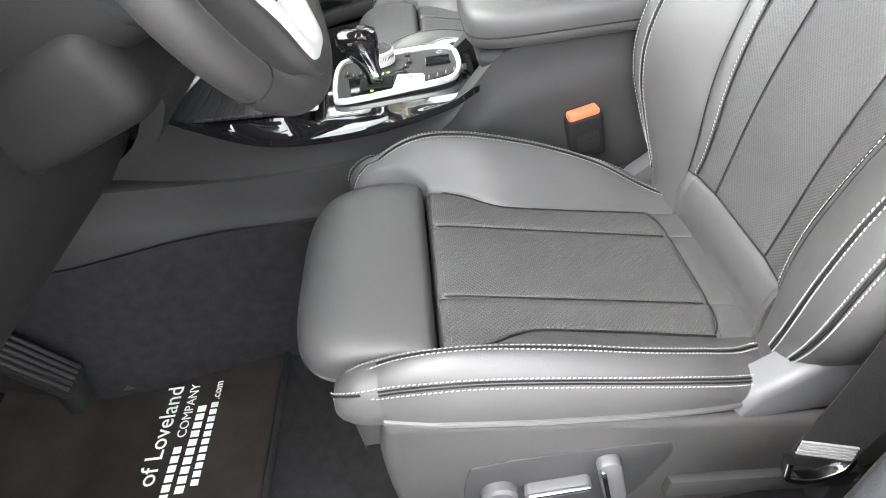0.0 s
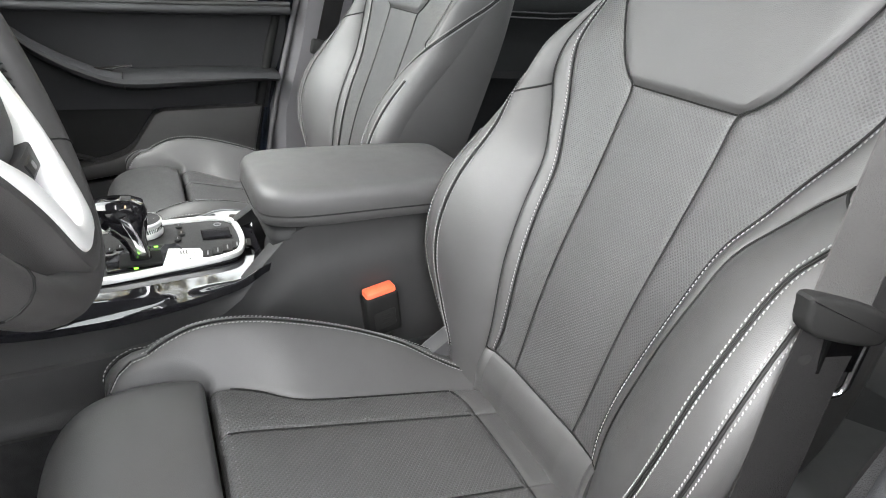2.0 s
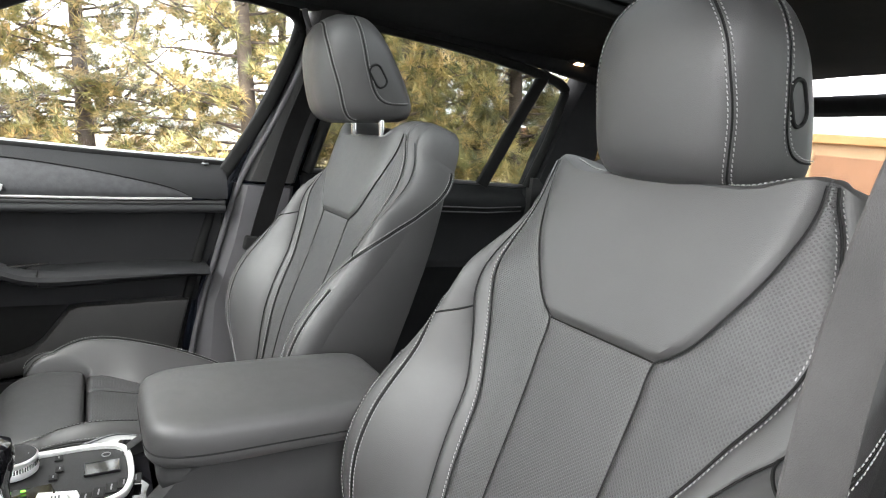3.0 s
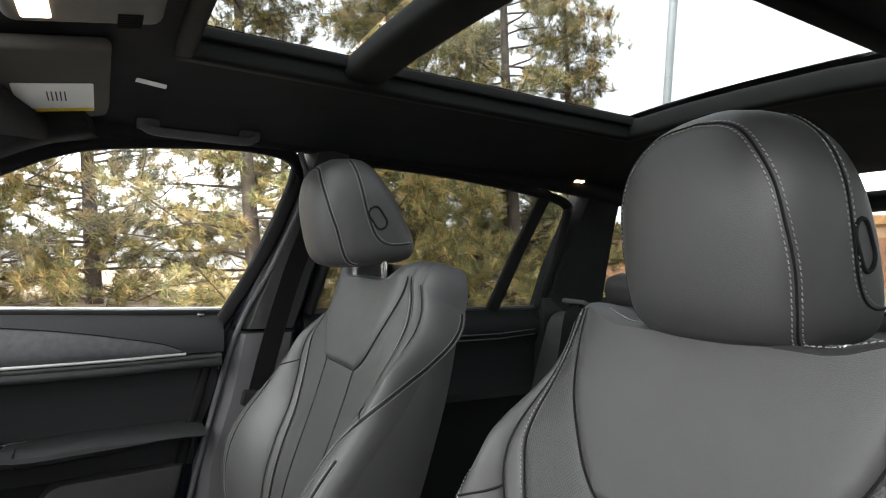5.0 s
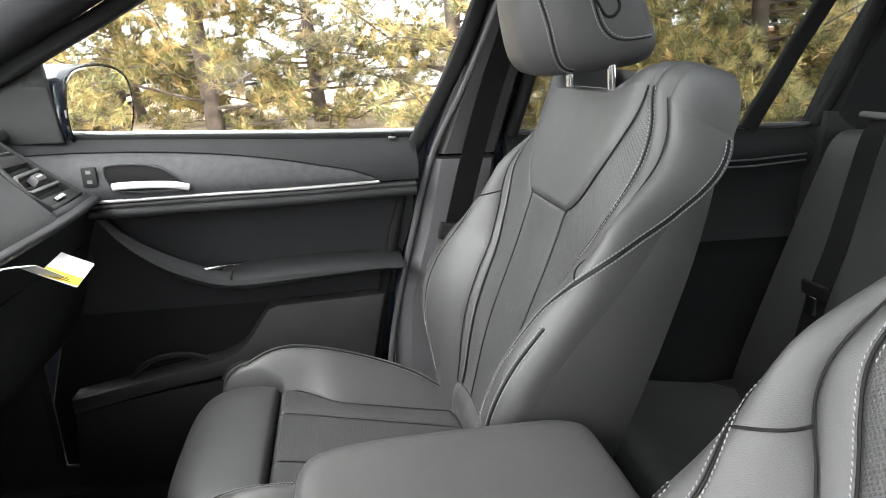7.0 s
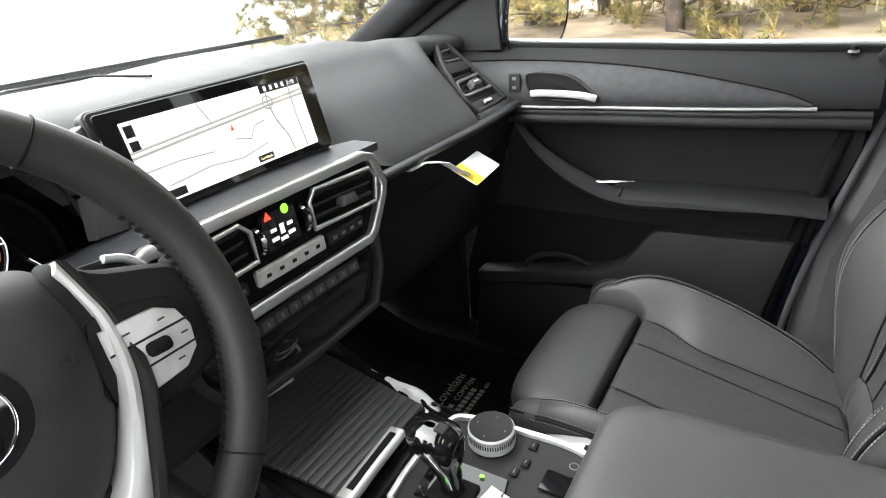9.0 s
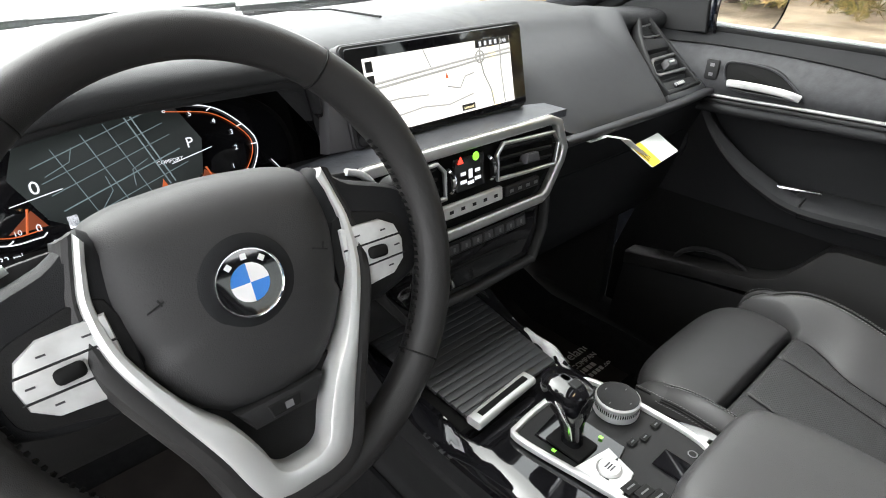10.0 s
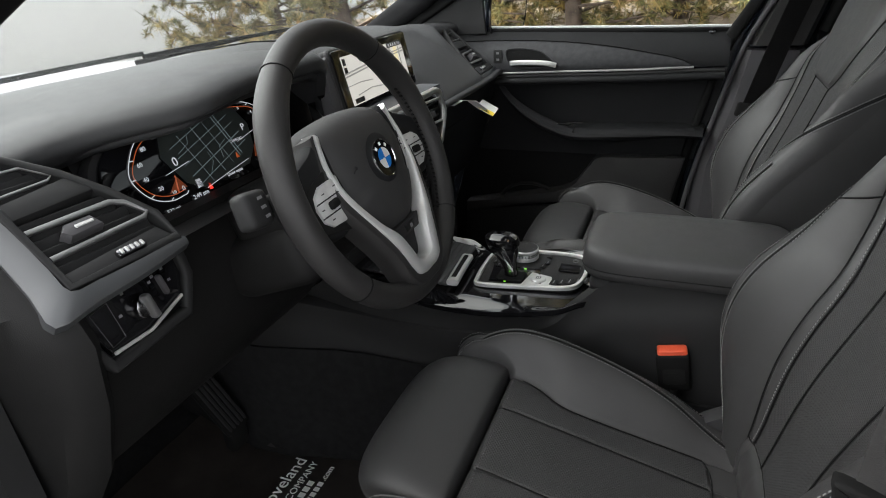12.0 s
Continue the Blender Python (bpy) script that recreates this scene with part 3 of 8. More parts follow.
# B pillars
for sgn, nm in ((-1, "left"), (1, "right")):
    upp = [[(sgn * (xx + dx), y, z) for y, dx in ((yc - w, 0.03), (yc - w * 0.8, 0.004), (yc, 0.0), (yc + w * 0.7, 0.004), (yc + w, 0.03))] for z, yc, w, xx in ((1.10, -0.005, 0.066, 0.676), (1.25, -0.05, 0.058, 0.660), (1.40, -0.095, 0.050, 0.636), (1.53, -0.125, 0.048, 0.612))]
    single("b_pillar_upper_" + nm, slab(upp, (sgn * 0.05, 0, 0)), PLASTIC_WARM, "dark upper door pillar trim", kind="structure")
    if sgn < 0:
        continue
    low = [[(sgn * (0.672 + dx), y, z) for y, dx in ((yc - w, 0.03), (yc - w * 0.8, 0.004), (yc, 0.0), (yc + w * 0.7, 0.004), (yc + w, 0.030))] for z, yc, w in ((0.38, 0.03, 0.14), (0.62, 0.04, 0.11), (0.80, 0.045, 0.095), (0.95, 0.02, 0.075), (1.09, 0.0, 0.068))]
    single("b_pillar_lower_" + nm, slab(low, (sgn * 0.05, 0, 0)), GREY_TRIM, "grey plastic lower door pillar", kind="structure")
    for k, (x, w) in enumerate(((0.712, 0.022), (0.690, 0.012))):
        seal = smooth_path([(sgn * x, 0.205 - 0.03 * k, 0.45), (sgn * x, 0.185 - 0.03 * k, 0.70), (sgn * (x + 0.002), 0.145 - 0.035 * k, 0.92), (sgn * (x - 0.002), 0.098 - 0.035 * k, 1.10), (sgn * (x - 0.022), 0.03 - 0.035 * k, 1.25), (sgn * (x - 0.048), -0.035 - 0.03 * k, 1.42), (sgn * (x - 0.065), -0.045, 1.50)], 6)
        single("door_seal_" + nm, sweep(seal, bar_profile(w, w, 0.4)), RUBBER if k == 0 else GREY_TRIM, "black rubber door seal" if k == 0 else "grey edge of the door pillar", kind="structure")


# lower trim of the driver's pillar, nearest to the open door
pil = []
for z, yf in ((0.36, 0.24), (0.45, 0.19), (0.60, 0.150), (0.75, 0.135), (0.90, 0.115), (1.02, 0.06), (1.10, 0.03)):
    pil.append([(-0.702, yf - 0.025, z), (-0.690, yf - 0.020, z), (-0.676, yf - 0.030, z), (-0.668, yf - 0.055, z), (-0.666, yf - 0.12, z), (-0.670, yf - 0.22, z)])
single("b_pillar_lower_left", slab(pil, (-0.03, 0, 0)), CARPET, "dark textured lower door pillar trim", kind="structure")
seal = smooth_path([(-0.715, 0.42, 0.44), (-0.715, 0.28, 0.452), (-0.710, 0.18, 0.50), (-0.704, 0.135, 0.62), (-0.702, 0.120, 0.75), (-0.700, 0.105, 0.85), (-0.695, 0.07, 1.00), (-0.682, 0.0, 1.20), (-0.665, -0.05, 1.42)], 6)
single("door_seal_left", sweep(seal, bar_profile(0.024, 0.024, 0.45)), material("grey_seal_rubber", (0.017, 0.0175, 0.019), 0.7, spec=0.15, grain=0.5, grain_scale=900, tint=0.15), "smooth grey rubber door seal", kind="structure")

single("b_post_right", slab([[(0.735 - 0.10 * ease(1.1, 1.5, z), y0 + (y1 - y0) * f, z) for f in (0.0, 0.5, 1.0)] for z, y0, y1 in ((0.38, -0.07, 0.20), (0.8, -0.09, 0.18), (1.08, -0.12, 0.13), (1.14, -0.13, 0.085), (1.30, -0.16, -0.02), (1.46, -0.19, -0.09), (1.52, -0.20, -0.09))], (0.02, 0, 0)), CAR_PAINT, "painted door post behind the trim", kind="structure")

# rear pillars and glazing frame
for sgn, nm in ((-1, "left"), (1, "right")):
    c = [[(sgn * (xx + dx), y, z) for y, dx in ((y0, 0.035), (y0 - 0.02, 0.006), ((y0 + y1) / 2, 0.0), (y1 + 0.02, 0.006), (y1, 0.035))] for z, y0, y1, xx in ((1.10, -0.79, -1.05, 0.665), (1.25, -0.83, -1.06, 0.65), (1.38, -0.88, -1.07, 0.635), (1.50, -0.92, -1.08, 0.615))]
    single("c_pillar_" + nm, slab(c, (sgn * 0.04, 0, 0)), DARK_CLOTH, "dark rear pillar trim", kind="structure")
    d = [[(sgn * (xx + dx), y, z) for y, dx in ((y0, 0.03), ((y0 + y1) / 2, 0.0), (y1, 0.0))] for z, y0, y1, xx in ((1.10, -1.48, -1.75, 0.62), (1.25, -1.44, -1.68, 0.60), (1.44, -1.36, -1.55, 0.57))]
    single("d_pillar_" + nm, slab(d, (sgn * 0.05, 0, 0)), DARK_CLOTH, "dark tailgate pillar trim", kind="structure")
    side = slab([[(sgn * 0.665, y, z) for y in (-0.80, -1.1, -1.45, -1.75)] for z in (0.40, 0.8, 1.165)], (sgn * 0.04, 0, 0))
    single("load_side_" + nm, side, PLASTIC, "dark load space side trim", kind="structure")
    q = single("window_quarter_" + nm, slab([[(sgn * 0.672, -1.03, 1.16), (sgn * 0.645, -1.50, 1.16)], [(sgn * 0.64, -1.05, 1.47), (sgn * 0.60, -1.42, 1.44)]], (sgn * 0.004, 0, 0)), REAR_GLASS, "tinted rear quarter window", kind="structure")

single("tailgate_lower", slab([[(x, -1.78, z) for x in (-0.66, -0.3, 0, 0.3, 0.66)] for z in (0.40, 0.7, 1.0, 1.15)], (0, -0.05, 0)), PLASTIC, "dark tailgate lower trim", kind="structure")
single("tailgate_header", sweep([(-0.6, -1.48, 1.455), (0, -1.52, 1.475), (0.6, -1.48, 1.455)], bar_profile(0.12, 0.05, 0.4)), DARK_CLOTH, "dark lining above the rear window", kind="structure")
tg = single("window_rear", slab([[(x, -1.77 + 0.25 * k + 0.03 * (x / 0.55) ** 2, 1.14 + 0.33 * k) for x in (-0.62, -0.3, 0, 0.3, 0.62)] for k in (0, 0.5, 1)], (0, -0.004, 0)), REAR_GLASS, "tinted rear window", kind="structure")
single("load_floor", rbox((1.3, 0.9, 0.03), 0.005, 1, Matrix.Translation((0, -1.36, 0.70))), CARPET, "carpeted load floor", kind="structure")
single("load_cover", rbox((1.28, 0.80, 0.012), 0.004, 1, Matrix.Translation((0, -1.36, 1.085))), VINYL, "dark load cover behind the rear seats", kind="structure")


# ---- front seats ----
def spaced(n):
    """n + 1 steps from 0 to 1, closer together at both ends."""
    return [0.5 - 0.5 * math.cos(math.pi * k / n) for k in range(n + 1)]


def bezier(p, t):
    a, b, c, d = p
    s = 1 - t
    return tuple(s**3 * a[i] + 3 * s * s * t * b[i] + 3 * s * t * t * c[i] + t**3 * d[i] for i in range(2))


def columns(spans):
    """Column list over the whole width from the spans of one half: (span, t, side)."""
    half = []
    for k, n in enumerate(spans):
        for t in spaced(n)[(0 if k == 0 else 1):]:
            half.append((k, t))
    left = [(k, t, -1) for k, t in reversed(half)][:-1]
    return left + [(k, t, 1) for k, t in half]


def cut(rows, cols, i0, i1, keep):
    """The part of a grid between two rows whose column pairs satisfy keep(span, side)."""
    picked = []
    for j in range(len(cols) - 1):
        a, b = cols[j], cols[j + 1]
        span = max(a[0], b[0]) if a[1] in (0.0, 1.0) or b[1] in (0.0, 1.0) else a[0]
        if a[0] == b[0]:
            span = a[0]
        side = b[2] if a[2] == b[2] else 1
        if keep(span, side):
            picked.append(j)
    if not picked:
        return [], []
    geos, start, prev = [], picked[0], picked[0]
    for j in picked[1:] + [None]:
        if j is None or j != prev + 1:
            geos.append(grid([row[start : prev + 2] for row in rows[i0 : i1 + 1]]))
            start = j
        prev = j
    return join(*geos)


def line_on(rows, j, i0, i1, lift=0.0006, sign=1):
    """A path down a grid at a fractional column, with its normals."""
    path, normals = [], []
    a = int(j)
    f = j - a
    for i in range(i0, i1 + 1):
        r = rows[i]
        p = Vector(r[a]).lerp(Vector(r[a + 1]), f)
        up = Vector(rows[min(i + 1, len(rows) - 1)][a]) - Vector(rows[max(i - 1, 0)][a])
        across = Vector(r[a + 1]) - Vector(r[a])
        n = across.cross(up)
        n = n.normalized() * sign if n.length > 1e-12 else Vector((0, 0, 1))
        path.append(p + n * lift)
        normals.append(n)
    return path, normals


SEAM1 = [(-0.08, 0.058), (0.0, 0.060), (0.06, 0.062), (0.17, 0.064), (0.27, 0.066), (0.33, 0.068), (0.371, 0.070), (0.38, 0.082), (0.395, 0.097), (0.42, 0.113), (0.46, 0.134), (0.50, 0.147), (0.52, 0.151), (0.54, 0.152), (0.60, 0.146)]
SEAM2 = [(-0.08, 0.104), (0.0, 0.102), (0.03, 0.098), (0.075, 0.100), (0.12, 0.106), (0.165, 0.112), (0.20, 0.116), (0.245, 0.121), (0.27, 0.128), (0.30, 0.142), (0.336, 0.158), (0.37, 0.175), (0.40, 0.186), (0.43, 0.188), (0.46, 0.184), (0.49, 0.177), (0.515, 0.170), (0.54, 0.161), (0.60, 0.150)]
SEAM3 = [(-0.08, 0.118), (0.0, 0.114), (0.04, 0.113), (0.08, 0.117), (0.12, 0.123), (0.165, 0.128), (0.21, 0.134), (0.25, 0.139), (0.27, 0.146), (0.29, 0.158), (0.325, 0.180), (0.345, 0.195), (0.365, 0.205), (0.40, 0.208), (0.45, 0.203), (0.50, 0.191), (0.55, 0.174), (0.60, 0.158)]
OUTER = [(-0.08, 0.165), (-0.03, 0.186), (0.02, 0.218), (0.07, 0.243), (0.12, 0.254), (0.18, 0.255), (0.24, 0.249), (0.30, 0.242), (0.36, 0.237), (0.41, 0.231), (0.45, 0.224), (0.50, 0.209), (0.54, 0.193), (0.57, 0.180), (0.60, 0.166)]
CREST = [(-0.08, 0.02), (-0.03, 0.035), (0.02, 0.060), (0.08, 0.086), (0.14, 0.096), (0.20, 0.090), (0.26, 0.068), (0.32, 0.040), (0.38, 0.018), (0.44, 0.004), (0.50, -0.006), (0.60, -0.016)]
SHELL = -0.095
YOKE = 0.371


def shell_at(h):
    """Depth of the seat's rear shell, thicker towards the shoulders."""
    return SHELL - 0.010 * ease(0.05, 0.40, h) + 0.030 * ease(0.50, 0.60, h)


def back_point(k, t, side, h, groove=0.0022):
    """A point of the backrest's front in (across, out), for one span of a half."""
    s1, s2, s3, so, H = (curve_value(tab, h) for tab in (SEAM1, SEAM2, SEAM3, OUTER, CREST))
    s3 = min(s3, so - 0.006)
    s2 = min(s2, s3 - 0.004)
    s1 = min(s1, s2 - 0.006)
    Hn = max(0.0, H / 0.095)
    lumbar = 0.010 * math.exp(-(((h - 0.14) / 0.12) ** 2)) - 0.05 * max(0.0, h - 0.45) ** 1.2
    if k == 0:
        s, d, edge = t * s1, 0.0, (1 - t) * s1
        if h > YOKE:
            d = 0.005 * ease(0, 0.010, edge) * ease(0, 0.010, h - YOKE)
    elif k == 1:
        s = s1 + (s2 - s1) * t
        d = 0.012 * Hn * t * t + 0.0012 * math.sin(math.pi * t)
        edge = min(t, 1 - t) * (s2 - s1)
    elif k == 2:
        s = s2 + (s3 - s2) * t
        d = Hn * (0.012 + 0.012 * t) + 0.0015 * math.sin(math.pi * t)
        edge = min(t, 1 - t) * (s3 - s2)
    elif k == 3:
        d3, w = 0.024 * Hn, so - s3
        s, d = bezier(((s3, d3), (s3 + 0.28 * w, d3 + 0.62 * (H - d3) + 0.006), (so + 0.012, H + 0.026), (so, H - 0.055)), t)
        edge = t * w
    else:
        a = H - 0.055
        s = so - 0.018 * t * t
        d = a + (shell_at(h) - a) * t
        edge = 1.0
    g = groove * math.exp(-((edge / 0.0024) ** 2)) * ease(-0.002, 0.006, h) if k < 4 else 0.0
    d -= 0.040 * ease(0.38, 0.52, h) * min(1.3, max(0.0, (s - 0.11) / 0.09)) ** 2 if k < 4 else 0.040 * ease(0.38, 0.52, h) * max(0.0, (min(so, 0.20) - 0.11) / 0.09) ** 2 * (1 - t)
    if h < 0.0 and k < 3:
        d += 0.006 * math.sin(math.pi * min(1.0, -h / 0.06))
    if k == 3 and t > 0.5:
        g = 0.0
    if abs(h - YOKE) < 0.02 and k == 0:
        g = max(g, groove * math.exp(-(((h - YOKE) / 0.0024) ** 2)))
    if h < 0.03 and k < 3:
        g = max(g, groove * math.exp(-((h / 0.003) ** 2)))
    return side * s, d + lumbar - g


HEAD_W = [(0, 0.0659), (0.006, 0.0769), (0.015, 0.0837), (0.03, 0.0879), (0.066, 0.0904), (0.103, 0.0904), (0.132, 0.087), (0.16, 0.076), (0.178, 0.06), (0.19, 0.0397), (0.196, 0.0152)]
HEAD_F = [(0, 0.023), (0.006, 0.039), (0.015, 0.049), (0.03, 0.057), (0.066, 0.063), (0.11, 0.065), (0.15, 0.059), (0.175, 0.045), (0.189, 0.026), (0.196, 0.01)]
HEAD_R = [(0, -0.101), (0.004, -0.116), (0.012, -0.124), (0.025, -0.128), (0.04, -0.126), (0.077, -0.112), (0.113, -0.094), (0.15, -0.075), (0.175, -0.059), (0.189, -0.046), (0.196, -0.035)]
HEAD_SEAM = [(0.003, 0.0676), (0.015, 0.0727), (0.03, 0.076), (0.066, 0.0777), (0.103, 0.0744), (0.132, 0.0676), (0.157, 0.0532), (0.172, 0.0372), (0.179, 0.0186), (0.1812, 0)]
HEAD_SIDE = [(-0.101, 0.033), (-0.08, 0.0325), (-0.058, 0.034), (-0.041, 0.041), (-0.029, 0.056), (-0.021, 0.08), (-0.015, 0.11), (-0.012, 0.145), (-0.011, 0.172), (-0.012, 0.188)]
BOLSTER_TOP = 0.345


def front_seat(c, dy, dz, outboard, hr_out, hr_up, hr_lean, group, label, recline=15.4, slide=0.0, pulled=1.0, shoulder=0.560):
    """A front seat centred at x = c; outboard is the side (-1 or 1) of the door."""
    seat = thing("car_seat", (c, 0.2, 0.36), label, "car seat", group)
    r = radians(recline)
    B, U, N = Vector((c, 0.034 + dy, 0.698 + dz)), Vector((0, -math.sin(r), math.cos(r))), Vector((0, math.cos(r), math.sin(r)))
    put = lambda s, h, d: B + Vector((s, 0, 0)) + U * h + N * d

    def cord(path, r=0.0012, mat=RUBBER, parent=seat):
        part("seam", tube(path, r, 5, (0.31, 0.93, 0.2)), mat, parent)

    def run(fn, params, out, off=0.0, lift=0.0005):
        """A path over the surface fn(u, v), moved sideways by off metres, with its normals facing out."""
        path, normals = [], []
        pts = [fn(u, v) for u, v in params]
        for i, (u, v) in enumerate(params):
            along = (pts[min(i + 1, len(pts) - 1)] - pts[max(i - 1, 0)]).normalized()
            e = 0.02 if u + 0.02 <= 1.0 else -0.02
            across = fn(u + e, v) - pts[i]
            n = across.cross(along)
            n = n.normalized() if n.length > 1e-12 else out
            if n.dot(out) < -0.2:
                n = -n
            side = along.cross(n).normalized()
            path.append(pts[i] + side * off + n * lift)
            normals.append(n)
        return path, normals

    # backrest
    cols = columns((14, 12, 8, 26, 5))
    heights = [-0.075 + 0.075 * v for v in spaced(10)] + [YOKE * v for v in spaced(52)[1:]]
    i_low, i_mid = 10, 10 + 52
    upper = spaced(36)[1:]
    rows = []
    for h in heights:
        rows.append([put(*(lambda q: (q[0], h, q[1]))(back_point(k, t, sd, h))) for k, t, sd in cols])
    for v in upper:
        row = []
        for k, t, sd in cols:
            top = (0.535 + 0.018 * ease(0.62, 1.0, t), 0.553, 0.553 - 0.010 * t, 0.543 - 0.026 * t, 0.517)[k]
            h = YOKE + (top - YOKE) * v
            s, d = back_point(k, t, sd, h)
            row.append(put(s, h, d))
        rows.append(row)
    i_top = len(rows) - 1
    for a in (18, 36, 54, 72, 90):
        row = []
        for j, (k, t, sd) in enumerate(cols):
            p = rows[i_top][j]
            q = p - B
            d0 = q.dot(N)
            back = max(0.0, d0 - shell_at(0.575))
            wing = ease(0.075, 0.135, abs(q.x))
            goal = shoulder
            rise = 0.012 + (max(0.012, goal - q.dot(U)) - 0.012) * wing
            up, along = math.sin(radians(a)), 1 - math.cos(radians(a))
            inset = max(0.0, abs(q.x) - 0.140) * 0.95 * along
            row.append(p + U * (rise * up) - N * (along * back) - X * math.copysign(inset, q.x))
        rows.append(row)
    last = len(rows) - 1
    part("yoke", flipped(cut(rows, cols, i_mid, i_top, lambda k, sd: k == 0)), LEATHER, seat, "smooth black leather shoulder insert")
    part("centre_panel", flipped(cut(rows, cols, i_low, i_mid, lambda k, sd: k == 0)), PERF_BACK, seat, "finely perforated black leather panel")
    part("lower_band", flipped(cut(rows, cols, 0, i_low, lambda k, sd: k < 3)), LEATHER, seat)
    for sd in (-1, 1):
        part("side_panel", flipped(cut(rows, cols, i_low, i_top, lambda k, q: k == 1 and q == sd)), PERF_BACK, seat, "perforated black leather side panel")
        part("piping_strip", flipped(cut(rows, cols, i_low, i_top, lambda k, q: k == 2 and q == sd)), LEATHER, seat)
        part("back_bolster", flipped(cut(rows, cols, 0, i_top, lambda k, q: k == 3 and q == sd)), LEATHER, seat, "padded black leather side bolster")
    shell = flipped(cut(rows, cols, 0, i_top, lambda k, q: k == 4))
    part("top_roll", flipped(cut(rows, cols, i_top, last, lambda k, q: True)), LEATHER, seat)
    back_rows = []
    for i in range(0, i_top + 1, 3):
        a, b = rows[i][0], rows[i][-1]
        back_rows.append([a.lerp(b, q) - N * 0.022 * math.sin(math.pi * q) for q in [k / 12 for k in range(13)]])
    back_rows.append([rows[last][0].lerp(rows[last][-1], q) - N * 0.015 * math.sin(math.pi * q) for q in [k / 12 for k in range(13)]])
    part("back_shell", join(shell, flipped(grid(back_rows))), LEATHER, seat, "black leather seat back shell")

    def steps(a, b, n=60):
        return [a + (b - a) * k / n for k in range(n + 1)]

    for sd in (-1, 1):
        face = lambda k: (lambda u, h: put(*(lambda q: (q[0], h, q[1]))(back_point(k, u, sd, h, 0.0))))
        bolster, strip_, panel = face(3), face(2), face(1)
        cord(run(face(0), [(1.0, h) for h in steps(0.002, YOKE)], N)[0], 0.0010)
        cord(run(face(0), [(1.0, h) for h in steps(YOKE, 0.550, 40)], N)[0], 0.0010)
        seam2 = [(0.0, h) for h in steps(0.004, 0.550, 90)]
        cord(run(strip_, seam2, N)[0], 0.0013)
        part("stitching", stitches(*run(strip_, seam2, N, -0.0032 * sd, 0.0008)), THREAD, seat, "pale seam thread")
        part("stitching", stitches(*run(strip_, [(0.0, h) for h in steps(0.40, 0.550, 30)], N, 0.0036 * sd, 0.0008)), THREAD, seat)
        cord(run(bolster, [(0.0, h) for h in steps(0.0, 0.540, 90)], N)[0], 0.0009)
        # double seam over the crest of the bolster, running on up the shoulder's side
        crest = [(0.50, h) for h in steps(-0.03, 0.27, 60)] + [(0.50 + 0.46 * ease(0.27, 0.42, h), h) for h in steps(0.275, 0.512, 44)]
        for off in (-0.0038, 0.0038):
            part("stitching", stitches(*run(bolster, crest, N, off, 0.0009)), THREAD, seat)
        for off in (-0.0012, 0.0012):
            cord(run(bolster, crest, N, off)[0], 0.0009)
        join_ = [(0.58 * q, BOLSTER_TOP - 0.026 * q) for q in steps(0.0, 1.0, 16)]
        cord(run(bolster, join_, N)[0], 0.0014)
        outer = [(0.70, h) for h in steps(-0.02, 0.26, 60)]
        for off in (-0.0036, 0.0036):
            part("stitching", stitches(*run(bolster, outer, (N + Vector((sd, 0, 0))).normalized(), off, 0.0009)), THREAD, seat)
        cord(run(bolster, outer, (N + Vector((sd, 0, 0))).normalized())[0], 0.0018)
    nc = len(cols)
    mid = (nc - 1) // 2
    cord([rows[i_mid][j] + N * 0.0002 for j in range(mid - 14, mid + 15)], 0.0010)
    cord([rows[i_low][j] + N * 0.0002 for j in range(mid - 34, mid + 35)], 0.0012)
    lip = [rows[i_top + 2][j] + N * 0.0015 + U * 0.0005 for j in range(mid - 10, mid + 11)]
    part("stitching", stitches(lip, [(N + U).normalized()] * len(lip)), THREAD, seat)

    # headrest on two posts: a shield-shaped pad leaning forward, thin at the top and deep at its lower rear
    ct, st = math.cos(radians(hr_lean)), math.sin(radians(hr_lean))
    hput = lambda s, a, b: put(s, hr_up + a * ct - b * st, hr_out + a * st + b * ct)

    def head_section(a):
        w, f, b = (curve_value(tab, a) for tab in (HEAD_W, HEAD_F, HEAD_R))
        return w, f, b, 0.45 * f + 0.55 * b

    def head_width(a, b):
        """Half the pad's width at height a and depth b."""
        w, f, rear, mid = head_section(a)
        e, k = (3.0, (b - mid) / (f - mid)) if b > mid else (3.4, (mid - b) / (mid - rear))
        k = min(1.0, max(0.0, k))
        s = w * (1 - k ** e) ** (1 / e)
        return s * (1 - 0.10 * k * k) if b < mid else s

    def head_point(q, a):
        """q runs round the section: 0 front centre, 1 side, 2 rear centre, for the right half."""
        w, f, rear, mid = head_section(a)
        ca = math.cos(q * math.pi / 2)
        e = 3.0 if ca > 0 else 3.4
        k = abs(ca) ** (2 / e)
        b = mid + k * (f - mid) if ca > 0 else mid - k * (mid - rear)
        s = w * max(0.0, math.sin(q * math.pi / 2)) ** (2 / e)
        return (s if ca > 0 else s * (1 - 0.10 * k * k)), b

    NQ = 24
    hrow = []
    for a in [0.196 * (0.5 - 0.5 * math.cos(math.pi * v)) for v in steps(0.0, 1.0, 40)]:
        half = [head_point(2 * j / NQ, a) for j in range(NQ + 1)]
        hrow.append([hput(s, a, b) for s, b in half] + [hput(-s, a, b) for s, b in reversed(half[1:-1])])
    nloop = len(hrow[0])
    geo = grid(hrow, closed_u=True)
    geo = geo[0], geo[1] + [tuple(reversed(range(nloop))), tuple(range(len(geo[0]) - nloop, len(geo[0])))]
    head = part("headrest", flipped(geo), LEATHER, seat, "smooth black leather headrest with pale double seams", 60)
